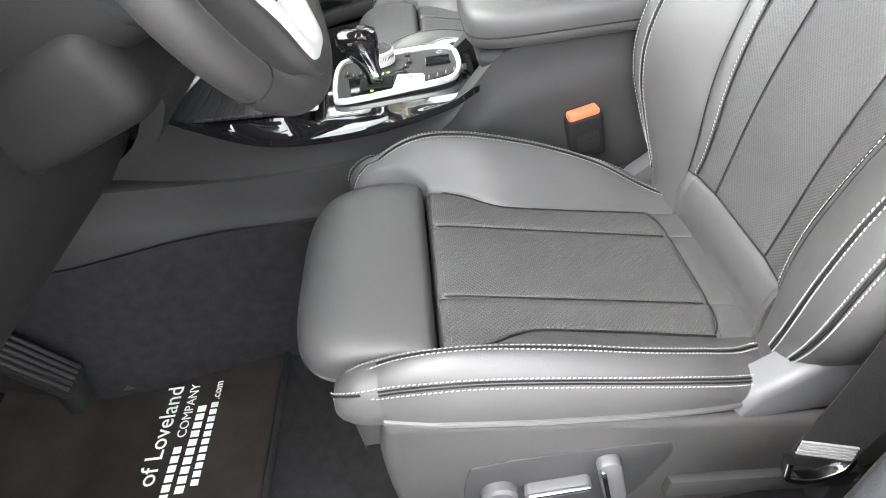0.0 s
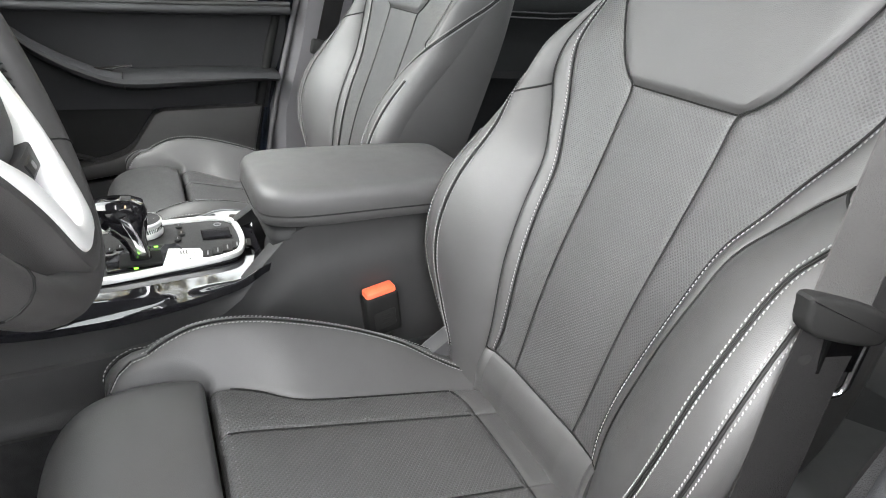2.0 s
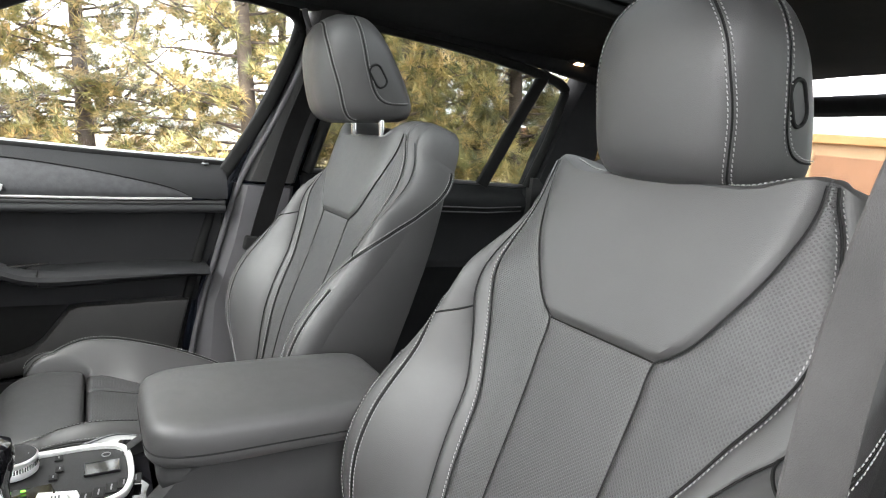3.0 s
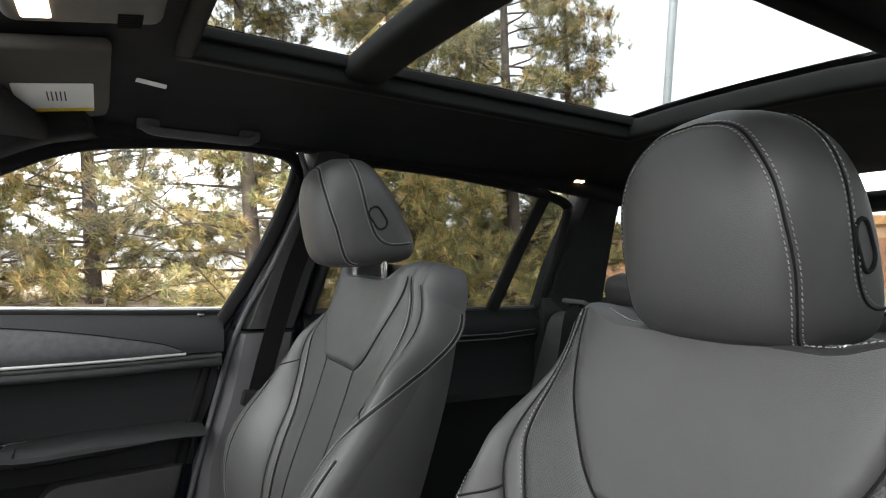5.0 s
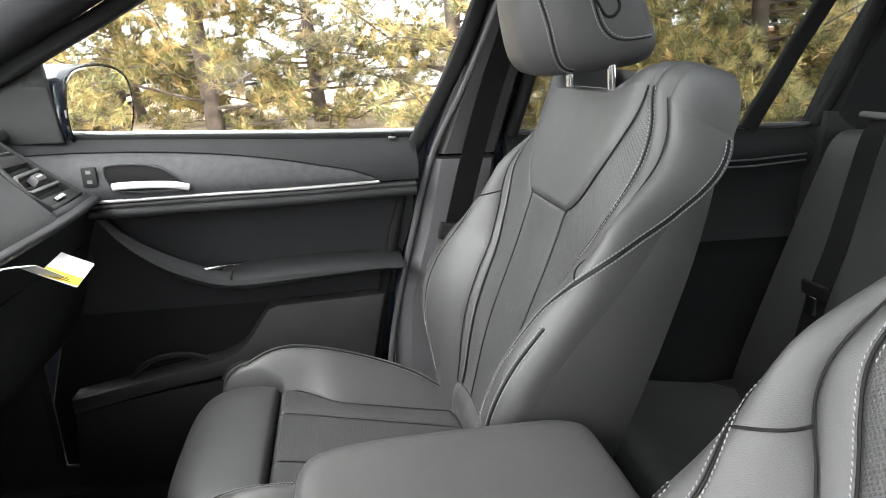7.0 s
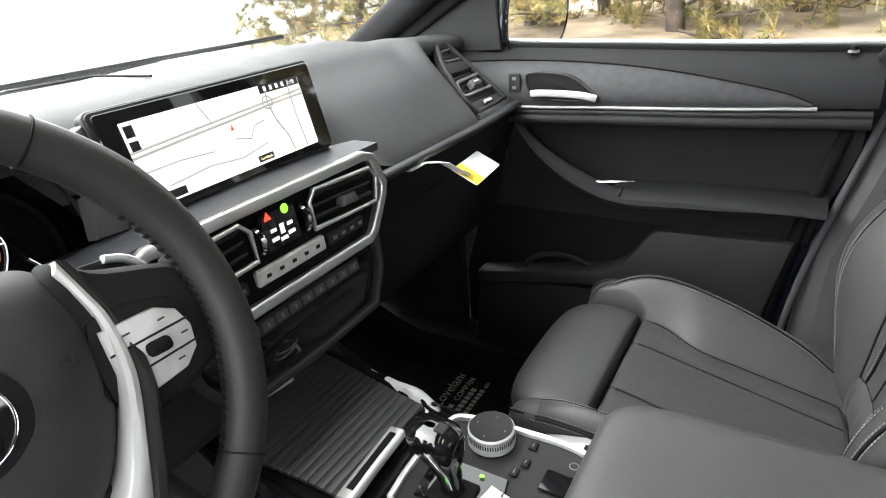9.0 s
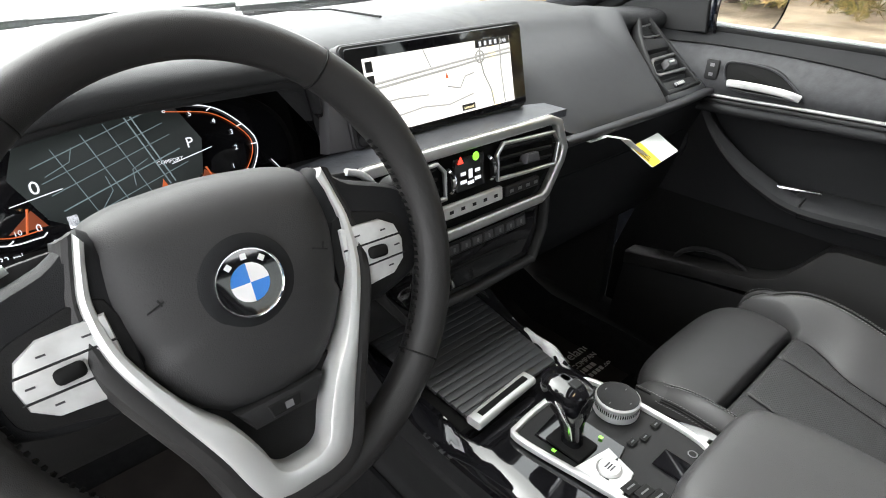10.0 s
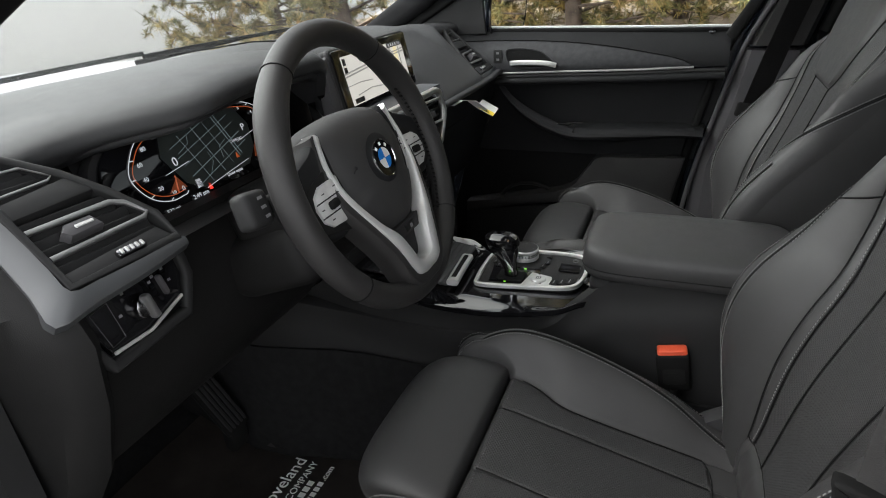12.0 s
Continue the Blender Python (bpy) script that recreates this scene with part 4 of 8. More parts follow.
    centre = hput(0, 0.095, -0.03)

    def head_line(points, off):
        path, nor = [], []
        for i, p in enumerate(points):
            along = (points[min(i + 1, len(points) - 1)] - points[max(i - 1, 0)]).normalized()
            n = (p - centre)
            n = (n - along * n.dot(along)).normalized()
            path.append(p + along.cross(n) * off + n * 0.0006)
            nor.append(n)
        return path, nor

    front_seam, side_seams = [], []
    for sd in (-1, 1):
        half = []
        for a in steps(0.004, 0.1811, 60):
            s = curve_value(HEAD_SEAM, a)
            w, f, rear, mid = head_section(a)
            half.append(hput(sd * s, a, mid + (f - mid) * max(0.0, 1 - min(1.0, s / w) ** 3.0) ** (1 / 3.0)))
        front_seam += half if sd < 0 else half[::-1]
        side_seams.append([hput(sd * head_width(a, b), a, b) for b, a, _ in smooth_path([(b, a, 0.0) for b, a in HEAD_SIDE], 50)])
    cord(head_line(front_seam, 0.0)[0], 0.0012, RUBBER, head)
    for off in (-0.0036, 0.0036):
        part("stitching", stitches(*head_line(front_seam, off)), THREAD, head)
        for pts in side_seams:
            part("stitching", stitches(*head_line(pts, off)), THREAD, head)
    for pts in side_seams:
        cord(head_line(pts, 0.0)[0], 0.0010, RUBBER, head)
    for sd in (-1, 1):
        at = lambda a, b: hput(sd * head_width(a, b), a, b)
        long = (at(0.102, -0.027) - at(0.064, -0.048)).normalized()
        out = Vector((sd, 0, 0)) + N * -0.08
        out = (out - long * out.dot(long)).normalized()
        m = basis(at(0.083, -0.037), out.cross(long) * -1, long, out) if sd > 0 else basis(at(0.083, -0.037), long.cross(out), long, out)
        rim = moved(tube([(x, y, 0.0) for x, y in rrect(0.024, 0.042, 0.011)], 0.0020, 6, (0, 0, 1), True), m)
        part("release_button", join(prism(rrect(0.019, 0.036, 0.009), 0.008, 0.002, 2, m @ Matrix.Translation((0, 0, -0.002))), rim), RUBBER, head, "small oval release button")
    for x in (-0.070, 0.070):
        part("headrest_post", tube([put(x, 0.49, hr_out * 0.4 - 0.048), hput(x, 0.012, -0.050)], 0.0055, 12), CHROME, seat, "bright chrome post")
    part("post_guide", rbox((0.19, 0.045, 0.012), 0.004, 2, basis(put(0, 0.528 + dz * 0.3, hr_out * 0.4 - 0.046), Vector((1, 0, 0)), N, U)), PLASTIC, seat)

    # cushion
    dy += slide
    cols = columns((12, 12, 18, 20, 4))
    EDGE = [(-0.05, 0.108), (0.09, 0.112), (0.20, 0.109), (0.28, 0.108), (0.30, 0.110), (0.32, 0.117), (0.335, 0.125), (0.36, 0.133), (0.40, 0.137)]
    CR = [(-0.05, 0.122), (0.03, 0.128), (0.073, 0.140), (0.104, 0.153), (0.15, 0.168), (0.21, 0.179), (0.28, 0.184), (0.35, 0.186), (0.40, 0.184), (0.44, 0.176), (0.48, 0.165)]
    RISE = [(-0.05, 0.008), (0.03, 0.012), (0.073, 0.018), (0.104, 0.025), (0.15, 0.041), (0.21, 0.053), (0.28, 0.061), (0.35, 0.062), (0.40, 0.052), (0.44, 0.030), (0.48, -0.006)]
    OUT = [(-0.05, 0.176), (0.06, 0.185), (0.15, 0.201), (0.30, 0.211), (0.40, 0.212), (0.44, 0.206), (0.48, 0.195)]
    LOW = [(-0.05, 0.618), (0.06, 0.628), (0.11, 0.637), (0.284, 0.668), (0.40, 0.690), (0.48, 0.698)]

    def seat_point(k, t, sd, y, groove=0.0030):
        se, sc, so, H, zb = (curve_value(tab, y) for tab in (EDGE, CR, OUT, RISE, LOW))
        sc = min(sc, so - 0.02)
        se = min(se, sc - 0.012)
        z0 = 0.640 + 0.228 * (y - 0.09) + 0.10 * max(0.0, 0.06 - y)
        z0 -= 0.9 * max(0.0, y - 0.365) ** 1.6 if k < 2 else 0.0
        sp = 0.062
        if k == 0:
            s, z, edge = t * sp, 0.0030 * math.sqrt(max(0.0, 1 - t**4)), (1 - t) * sp
        elif k == 1:
            s, z, edge = sp + (se - sp) * t, 0.0030 * math.sqrt(max(0.0, 1 - (2 * t - 1) ** 4)), min(t, 1 - t) * (se - sp)
        elif k == 2:
            s, z = bezier(((se, 0.0), (se + 0.36 * (sc - se), 0.30 * H), (se + 0.70 * (sc - se), 0.88 * H), (sc, H)), t)
            edge = t * (sc - se)
        elif k == 3:
            s, z = bezier(((sc, H), (sc + 0.55 * (so - sc), H + 0.003), (so + 0.010, (H + zb - z0) * 0.5 + 0.012), (so, zb - z0)), t)
            edge = 1.0
        else:
            s, z, edge = so - 0.020 * t, zb - z0 - 0.022 * t, 1.0
        g = groove * math.exp(-((edge / 0.0024) ** 2)) * ease(0.080, 0.092, y)
        if k == 2:
            g = max(g, 0.5 * groove * math.exp(-((((1 - t) * (sc - se)) / 0.0022) ** 2)))
        if k < 2:
            g = max(g, groove * math.exp(-(((y - rear_line(s)) / 0.0028) ** 2)))
        return Vector((c + sd * s, y + dy, z0 + z - g + dz))

    def rear_line(s):
        return 0.086 + 0.022 * (s / 0.118) ** 6

    ys = [-0.05 + 0.142 * v for v in spaced(16)]
    i_rear = 16
    rows = [[seat_point(k, t, sd, y) for k, t, sd in cols] for y in ys]
    for v in spaced(56)[1:]:
        row = []
        for k, t, sd in cols:
            end = 0.385 if k < 2 else (0.385 + 0.065 * ease(0.1, 0.9, t) if k == 2 else 0.450)
            row.append(seat_point(k, t, sd, 0.092 + (end - 0.092) * v))
        rows.append(row)
    i_front = len(rows) - 1
    for a in (20, 40, 60, 75, 90):
        row = []
        for j, (k, t, sd) in enumerate(cols):
            f = 0.0 if k < 2 else (ease(0.1, 0.9, t) if k == 2 else 1.0)
            ry, rz = 0.010 + 0.036 * f, 0.018 + 0.045 * f
            p = rows[i_front][j]
            low = min(1.0, max(0.2, (p.z - 0.56) / 0.12)) if k < 3 else (0.75 * (1 - t) if k == 3 else 0.0)
            pull = 0.022 * f * (1 - math.cos(radians(a)))
            row.append(p + Vector((-sd * pull, ry * math.sin(radians(a)), -rz * low * (1 - math.cos(radians(a))))))
        rows.append(row)
    row = []
    for j, (k, t, sd) in enumerate(cols):
        p = rows[-1][j]
        row.append(Vector((p.x, p.y - 0.004, min(p.z, 0.575 + dz) if k < 3 else p.z - 0.012)))
    rows.append(row)
    last = len(rows) - 1
    part("cushion_centre", cut(rows, cols, i_rear, last, lambda k, sd: k == 0), PERF_SEAT, seat, "perforated black leather centre pleat")
    part("cushion_rear", cut(rows, cols, 0, i_rear, lambda k, sd: k < 2), LEATHER, seat)
    for sd in (-1, 1):
        part("cushion_pleat", cut(rows, cols, i_rear, last, lambda k, q: k == 1 and q == sd), PERF_SEAT, seat, "perforated black leather pleat")
        part("cushion_bolster", cut(rows, cols, 0, last, lambda k, q: k == 2 and q == sd), LEATHER, seat, "black leather thigh bolster with double seams")
        part("cushion_side", cut(rows, cols, 0, last, lambda k, q: k in (3, 4) and q == sd), LEATHER, seat)
    nc = len(cols)
    mid = (nc - 1) // 2
    up_out = Vector((0, 0, 1))
    for sd in (-1, 1):
        face = lambda k: (lambda u, y: seat_point(k, u, sd, y, 0.0))
        inner, slope, side_ = face(1), face(2), face(3)
        cord(run(inner, [(0.0, y) for y in steps(0.092, 0.384, 50)], up_out)[0], 0.0009)
        pocket = [(0.0, y) for y in steps(0.10, 0.372, 60)]
        cord(run(slope, pocket, up_out)[0], 0.0011)
        part("stitching", stitches(*run(slope, pocket, up_out, -0.0030 * sd, 0.0008)), THREAD, seat)
        crest = [(1.0, y) for y in steps(0.062, 0.450, 70)]
        cord(run(slope, crest, up_out)[0], 0.0013)
        nose = lambda col, off: [rows[i][mid + sd * col] + Vector((off, 0.0008, 0.0008)) for i in range(i_front + 1, last)]
        for off in (-0.0040, 0.0040):
            path, nor = run(slope, crest, up_out, off, 0.0010)
            path, nor = path + nose(42, off), nor + [Vector((0, 0.8, 0.6))] * len(nose(42, off))
            part("stitching", stitches(path, nor), THREAD, seat, "pale double seam thread")
        cord(nose(42, 0.0), 0.0013)
        second = [(0.50, y) for y in steps(0.070, 0.450, 70)]
        side_out = Vector((sd, 0, 0.8)).normalized()
        for off in (-0.0016, 0.0016):
            cord(run(side_, second, side_out, off)[0], 0.0009)
        for off in (-0.0046, 0.0046):
            path, nor = run(side_, second, side_out, off, 0.0010)
            ext_ = [p + Vector((0, 0, -off * sd)) for p in nose(52, 0.0)]
            part("stitching", stitches(path + ext_, nor + [Vector((sd * 0.5, 0.8, 0.2))] * len(ext_)), THREAD, seat)
        cord(nose(52, 0.0), 0.0012)
        part("piping", tube(run(side_, [(0.93, y) for y in steps(0.06, 0.450, 60)], side_out)[0], 0.0034, 8), LEATHER, seat)
    rear = []
    for q in steps(-0.108, 0.108, 60):
        k, t = (0, abs(q) / 0.062) if abs(q) <= 0.062 else (1, (abs(q) - 0.062) / 0.049)
        rear.append(seat_point(k, min(1.0, t), 1 if q >= 0 else -1, rear_line(abs(q)), 0.0) + Vector((0, 0, 0.0002)))
    cord(rear, 0.0010)
    # gathered stitches along the front edge of the pleats
    rnd_ = random.Random(17)
    gathers = []
    for q in range(-46, 47):
        s = q * 0.0028
        k, t = (0, abs(s) / 0.062) if abs(s) <= 0.062 else (1, (abs(s) - 0.062) / 0.074)
        p = seat_point(k, min(1.0, t), 1 if s >= 0 else -1, 0.383, 0.0)
        gathers.append(rbox((0.0011, 0.010 + rnd_.uniform(0, 0.004), 0.0011), 0, 1, Matrix.Translation(p + Vector((0, 0.004, -0.004))) @ pose(0, 0, 0, -38)))
    part("gathers", join(*gathers), THREAD_DARK, seat, "gathered threads along the cushion front")

    # extendable thigh support
    ext = []
    prof = [(0.0, -0.044), (0.0, -0.020), (0.003, -0.006), (0.012, 0.0), (0.045, 0.004), (0.090, 0.003), (0.118, -0.003), (0.136, -0.012), (0.147, -0.025), (0.149, -0.036), (0.143, -0.044), (0.10, -0.047)]
    prof = [(q.x, q.y) for q in smooth_path([(a, b, 0) for a, b in prof], 4)]
    for t in [-1 + 2 * v for v in spaced(44)]:
        s = -0.007 * outboard + 0.150 * t
        reach = 0.50 + 0.50 * max(0.0, 1 - abs(t) ** 4) ** (1 / 3.0)
        dome = max(0.0, 1 - abs(t) ** 9) ** (1 / 2.6)
        row = []
        for a, b in prof:
            yy = a * reach * pulled
            zz = max(b, -0.036 + 0.2 * (b + 0.036)) * (0.45 + 0.55 * dome) - 0.016 * (1 - dome) + 0.004 * (1 - t * t)
            row.append(Vector((c + s, 0.398 + yy + dy, 0.718 + 0.06 * yy + zz + dz)))
        ext.append(row)
    g = grid(ext)
    n0 = len(prof)
    caps = [tuple(range(n0)), tuple(reversed(range(len(g[0]) - n0, len(g[0]))))]
    support = part("thigh_support", (g[0], g[1] + caps), LEATHER, seat, "smooth padded leather thigh support, pulled out", 50)
    hem = [row[37] + Vector((0, 0.0012, -0.0006)) for row in ext]
    part("stitching", stitches(hem, [Vector((0, 1, 0))] * len(hem)), THREAD_DARK, support)
    part("piping", tube([row[40] + Vector((0, 0.0015, -0.001)) for row in ext], 0.0026, 6), LEATHER, support)
    part("support_gap", rbox((0.27, 0.05, 0.10), 0.006, 2, Matrix.Translation((c, 0.388 + dy, 0.630 + dz))), RUBBER, seat, "dark pleated gap filler")
    part("support_base", rbox((0.25, 0.12, 0.030), 0.010, 3, Matrix.Translation((c, 0.455 + dy, 0.640 + dz))), PLASTIC, seat)

    # base: pan, side cover, rails
    part("seat_pan", rbox((0.36, 0.46, 0.15), 0.02, 3, Matrix.Translation((c, 0.16 + dy, 0.54))), PLASTIC, seat)
    for x in (-0.19, 0.19):
        part("rail", rbox((0.045, 0.62, 0.05), 0.006, 2, Matrix.Translation((c + x * 0.9, 0.16, 0.375))), RUBBER, seat, "black steel seat rail")
        for y in (-0.06, 0.36):
            part("rail_bracket", rbox((0.03, 0.06, 0.09), 0.006, 2, Matrix.Translation((c + x, y, 0.42))), RUBBER, seat)
    o = outboard
    outline = smooth_path([(0.461, 0.560, 0), (0.462, 0.660, 0), (0.440, 0.695, 0), (0.36, 0.682, 0), (0.284, 0.668, 0), (0.114, 0.633, 0), (0.03, 0.618, 0), (-0.06, 0.625, 0), (-0.12, 0.610, 0), (-0.12, 0.54, 0), (0.0, 0.485, 0), (0.2, 0.458, 0), (0.40, 0.458, 0), (0.448, 0.49, 0)], 6, True)
    m = basis(Vector((c + o * 0.209, dy, dz)), Vector((0, 1, 0)), Vector((0, 0, 1)), Vector((1, 0, 0)))
    if o < 0:
        m = m @ Matrix.Diagonal((1, 1, -1, 1))
    cover = part("side_cover", prism([(q.x, q.y) for q in outline], 0.05, 0.012, 3, m), PLASTIC_WARM, seat, "grained plastic seat side cover")
    panel = smooth_path([(0.388, 0.535, 0), (0.384, 0.600, 0), (0.368, 0.613, 0), (0.31, 0.618, 0), (0.205, 0.616, 0), (0.178, 0.604, 0), (0.190, 0.56, 0), (0.23, 0.505, 0), (0.34, 0.498, 0)], 5, True)
    part("switch_panel", prism([(q.x, q.y) for q in panel], 0.012, 0.002, 2, m @ Matrix.Translation((0, 0, 0.0022))), PLASTIC, cover)
    part("seat_switch", prism(rrect(0.070, 0.018, 0.008), 0.016, 0.004, 2, m @ pose(0.294, 0.564, 0.014, 0, 0, -4)), RECLINER, cover, "dark grey seat adjuster")
    part("adjuster_edge", prism(rrect(0.064, 0.0045, 0.002), 0.003, 0.001, 2, m @ pose(0.294, 0.570, 0.0175, 0, 0, -4)), CHROME, cover, "chrome edge of the adjuster")
    part("backrest_switch", prism(rrect(0.024, 0.080, 0.009), 0.016, 0.004, 2, m @ pose(0.238, 0.568, 0.014, 0, 0, -10)), RECLINER, cover, "dark grey backrest adjuster")
    part("adjuster_edge", prism(rrect(0.0050, 0.070, 0.002), 0.003, 0.001, 2, m @ pose(0.2455, 0.566, 0.0175, 0, 0, -10)), CHROME, cover, "chrome edge of the adjuster")
    part("lumbar_switch", lathe([(0.0, 0.012), (0.016, 0.012), (0.019, 0.009), (0.020, 0.0)], 24, m @ Matrix.Translation((0.354, 0.562, 0.002))), RECLINER, cover, "round lumbar adjuster")
    for sd in (-1, 1):
        pts = [Vector(q) for q in ((0.118, 0.620, 0), (0.118, 0.642, 0), (0.100, 0.664, 0), (0.045, 0.704, 0), (-0.02, 0.735, 0), (-0.05, 0.72, 0), (-0.05, 0.66, 0), (0.02, 0.625, 0))]
        mm = basis(Vector((c + sd * 0.204, dy, dz)), Vector((0, 1, 0)), Vector((0, 0, 1)), Vector((1, 0, 0)))
        if sd < 0:
            mm = mm @ Matrix.Diagonal((1, 1, -1, 1))
        part("recliner_cover", prism([(q.x, q.y) for q in pts], 0.035, 0.010, 3, mm), RECLINER, seat, "dark grey recliner cover")
    return seat


driver_seat = front_seat(-0.355, 0.0, 0.0, -1, -0.026, 0.539, 16.5, "front seats", "black leather driver's car seat with pale double stitching")
passenger_seat = front_seat(0.358, 0.010, 0.016, 1, 0.047, 0.546, 22.5, "front seats", "black leather front passenger seat beside the centre console", slide=-0.034, pulled=0.88, shoulder=0.592)


# ---- right front door ----
SILVER_LINE = [(0.10, 1.056), (0.186, 1.053), (0.32, 1.047), (0.51, 1.042), (0.69, 1.037), (0.715, 1.042), (0.745, 1.068), (0.79, 1.100), (0.85, 1.138)]
DECOR_TOP = [(0.178, 1.060), (0.19, 1.066), (0.215, 1.075), (0.265, 1.085), (0.366, 1.101), (0.467, 1.112), (0.57, 1.118), (0.67, 1.120), (0.78, 1.120)]
DECOR = material("dark_open_pore_decor", (0.028, 0.0285, 0.031), 0.55, spec=0.25, grain=0.4, grain_scale=240, tint=0.25, tint_scale=70)
door = thing("front_door", (0.72, 0.5, 0.38), "closed front passenger door with black soft trim and silver strip", "car door")


def sill_z(y):
    return 1.130 + 0.012 * ease(0.1, 0.8, y)


def pad_x(v):
    """Inner face of the upper pad: v is 0 at the strip and 1 at the window sill."""
    return 0.715 - 0.040 * math.sin(math.pi * (1 - v) * 0.62) - 0.012 * (1 - v)


# upper pad between the sill and the strip
rows = []
for v in spaced(12):
    row = []
    for k in range(33):
        y = 0.095 + 0.80 * k / 32
        zs, zt = min(curve_value(SILVER_LINE, y), sill_z(y) - 0.01), sill_z(y)
        row.append((pad_x(v), y, zs + (zt - zs) * v))
    rows.append(row)
part("upper_pad", slab(rows, (0.03, 0, 0)), VINYL, door, "soft black upper door pad")
# decorative wedge above the strip, with a seam along its upper edge
wedge = []
for v in (0.0, 0.08, 0.3, 0.5, 0.7, 0.92, 1.0):
    row = []
    for k in range(41):
        y = 0.180 + 0.60 * k / 40
        zs = min(curve_value(SILVER_LINE, y), sill_z(y) - 0.02)
        zt = max(zs + 0.004, curve_value(DECOR_TOP, y))
        z = zs + (zt - zs) * v
        q = (z - zs) / (sill_z(y) - zs)
        row.append((pad_x(q) - 0.0045 * math.sin(math.pi * v) ** 0.35 - 0.0005, y, z))
    wedge.append(row)
part("decor_panel", slab(wedge, (0.02, 0, 0)), DECOR, door, "dark open-pore decor wedge")
part("decor_seam", tube([Vector(p) + Vector((-0.0012, 0, 0.0008)) for p in wedge[-1]], 0.0016, 6), RUBBER, door)
strip_y = [0.172 + 0.016 * k for k in range(43)]
part("silver_strip", sweep([(0.6615, y, min(curve_value(SILVER_LINE, y), sill_z(y))) for y in strip_y], bar_profile(0.007, 0.006, 0.4)), STRIP_SILVER, door, "satin silver trim strip")
part("strip_shadow", sweep([(0.668, y, curve_value(SILVER_LINE, y) - 0.009) for y in [0.10 + 0.02 * k for k in range(31)]], bar_profile(0.018, 0.010, 0.4)), PLASTIC, door)
part("ledge", sweep([(0.672, y, curve_value(SILVER_LINE, y) - 0.022) for y in [0.10 + 0.02 * k for k in range(31)]], bar_profile(0.040, 0.018, 0.45)), VINYL, door)
# handle recess: a raised plate whose near-black colour stands for the hollow's shade
facing = basis(Vector((0.6595, 0, 0)), Vector((0, -1, 0)), Z, Vector((-1, 0, 0)))
rec = [(q.x, q.y) for q in smooth_path([(-0.652, 1.092, 0), (-0.640, 1.102, 0), (-0.585, 1.101, 0), (-0.550, 1.090, 0), (-0.514, 1.062, 0), (-0.516, 1.055, 0), (-0.560, 1.053, 0), (-0.622, 1.054, 0), (-0.645, 1.066, 0)], 4, True)]
recess = part("handle_recess_shade", prism(rec, 0.016, 0.002, 2, facing), RUBBER, door, "near-black plate painting the shade behind the inner handle")
part("recess_rim", moved(tube([(x, y, 0.0) for x, y in rec], 0.0022, 6, (0, 0, 1), True), facing), DECOR, recess)
hp = smooth_path([(0.658, 0.640, 1.064), (0.650, 0.622, 1.067), (0.646, 0.58, 1.068), (0.647, 0.54, 1.066), (0.656, 0.514, 1.059)], 5)
part("inner_handle", sweep(hp, bar_profile(0.008, 0.013, 0.4)), SATIN_SILVER, door, "satin silver inner door handle")
part("lock_switch", prism(rrect(0.024, 0.036, 0.004), 0.006, 0.001, 2, facing @ Matrix.Translation((-0.677, 1.082, -0.001))), PLASTIC, door)
part("switch_marks", join(*[bar(0.008, 0.006, facing @ Matrix.Translation((-0.677, 1.091 - 0.017 * k, -0.0008))) for k in range(2)]), PALE_PLASTIC, door)
# middle panel
mid = []
for z in (0.80, 0.84, 0.88, 0.93, 0.98, 1.022):
    mid.append([(0.725 - 0.018 * ease(0.86, 1.02, z), 0.10 + 0.045 * ease(1.0, 0.8, z) + (0.80 - 0.045 * ease(1.0, 0.8, z)) * k / 16, z) for k in range(17)])
part("middle_panel", slab(mid, (0.03, 0, 0)), VINYL, door, "soft black middle door panel")
# armrest and grab
arm = []
ARM = [(0.13, 0.882, 0.892), (0.20, 0.880, 0.893), (0.33, 0.868, 0.891), (0.455, 0.863, 0.886), (0.53, 0.884, 0.908), (0.60, 0.922, 0.944), (0.645, 0.960, 0.978), (0.672, 0.996, 1.010)]
for y, z0, z1 in [(q.x, q.y, q.z) for q in smooth_path(ARM, 5)]:
    h = z1 - z0
    inner = 0.634 - 0.004 * math.sin((y - 0.1) * 4) + 0.02 * ease(0.55, 0.68, y)
    arm.append([Vector(p) for p in ((0.728, y, z0 - 0.004), (inner + 0.02, y, z0 - 0.004), (inner + 0.004, y, z0 + 0.004), (inner, y, z0 + h * 0.5), (inner + 0.003, y, z1 - 0.003), (inner + 0.012, y, z1 + 0.003), (0.655 + 0.01, y, z1 + 0.005), (0.728 - 0.05 * ease(0.46, 0.50, y), y, z1 + 0.006 - 0.02 * ease(0.46, 0.50, y)))])
g = grid(arm, closed_u=True)
n0 = 8
armrest = part("armrest", (g[0], g[1] + [tuple(range(n0)), tuple(reversed(range(len(g[0]) - n0, len(g[0]))))]), VINYL, door, "soft black door armrest with a sloping grab")
part("pad_seam", tube([(0.6335, y, z) for y, z in ((0.16, 0.888), (0.25, 0.886), (0.36, 0.882), (0.455, 0.877))], 0.0016, 6), RUBBER, armrest)
part("pad_end_seam", tube([(0.6325, 0.456, 0.862), (0.6325, 0.457, 0.875), (0.636, 0.458, 0.889), (0.66, 0.458, 0.893)], 0.0016, 6), RUBBER, armrest)
part("pull_trim", tube([(0.668, 0.438, 0.906), (0.662, 0.48, 0.903), (0.656, 0.528, 0.899)], 0.0035, 8), CHROME, door, "thin bright pull trim")
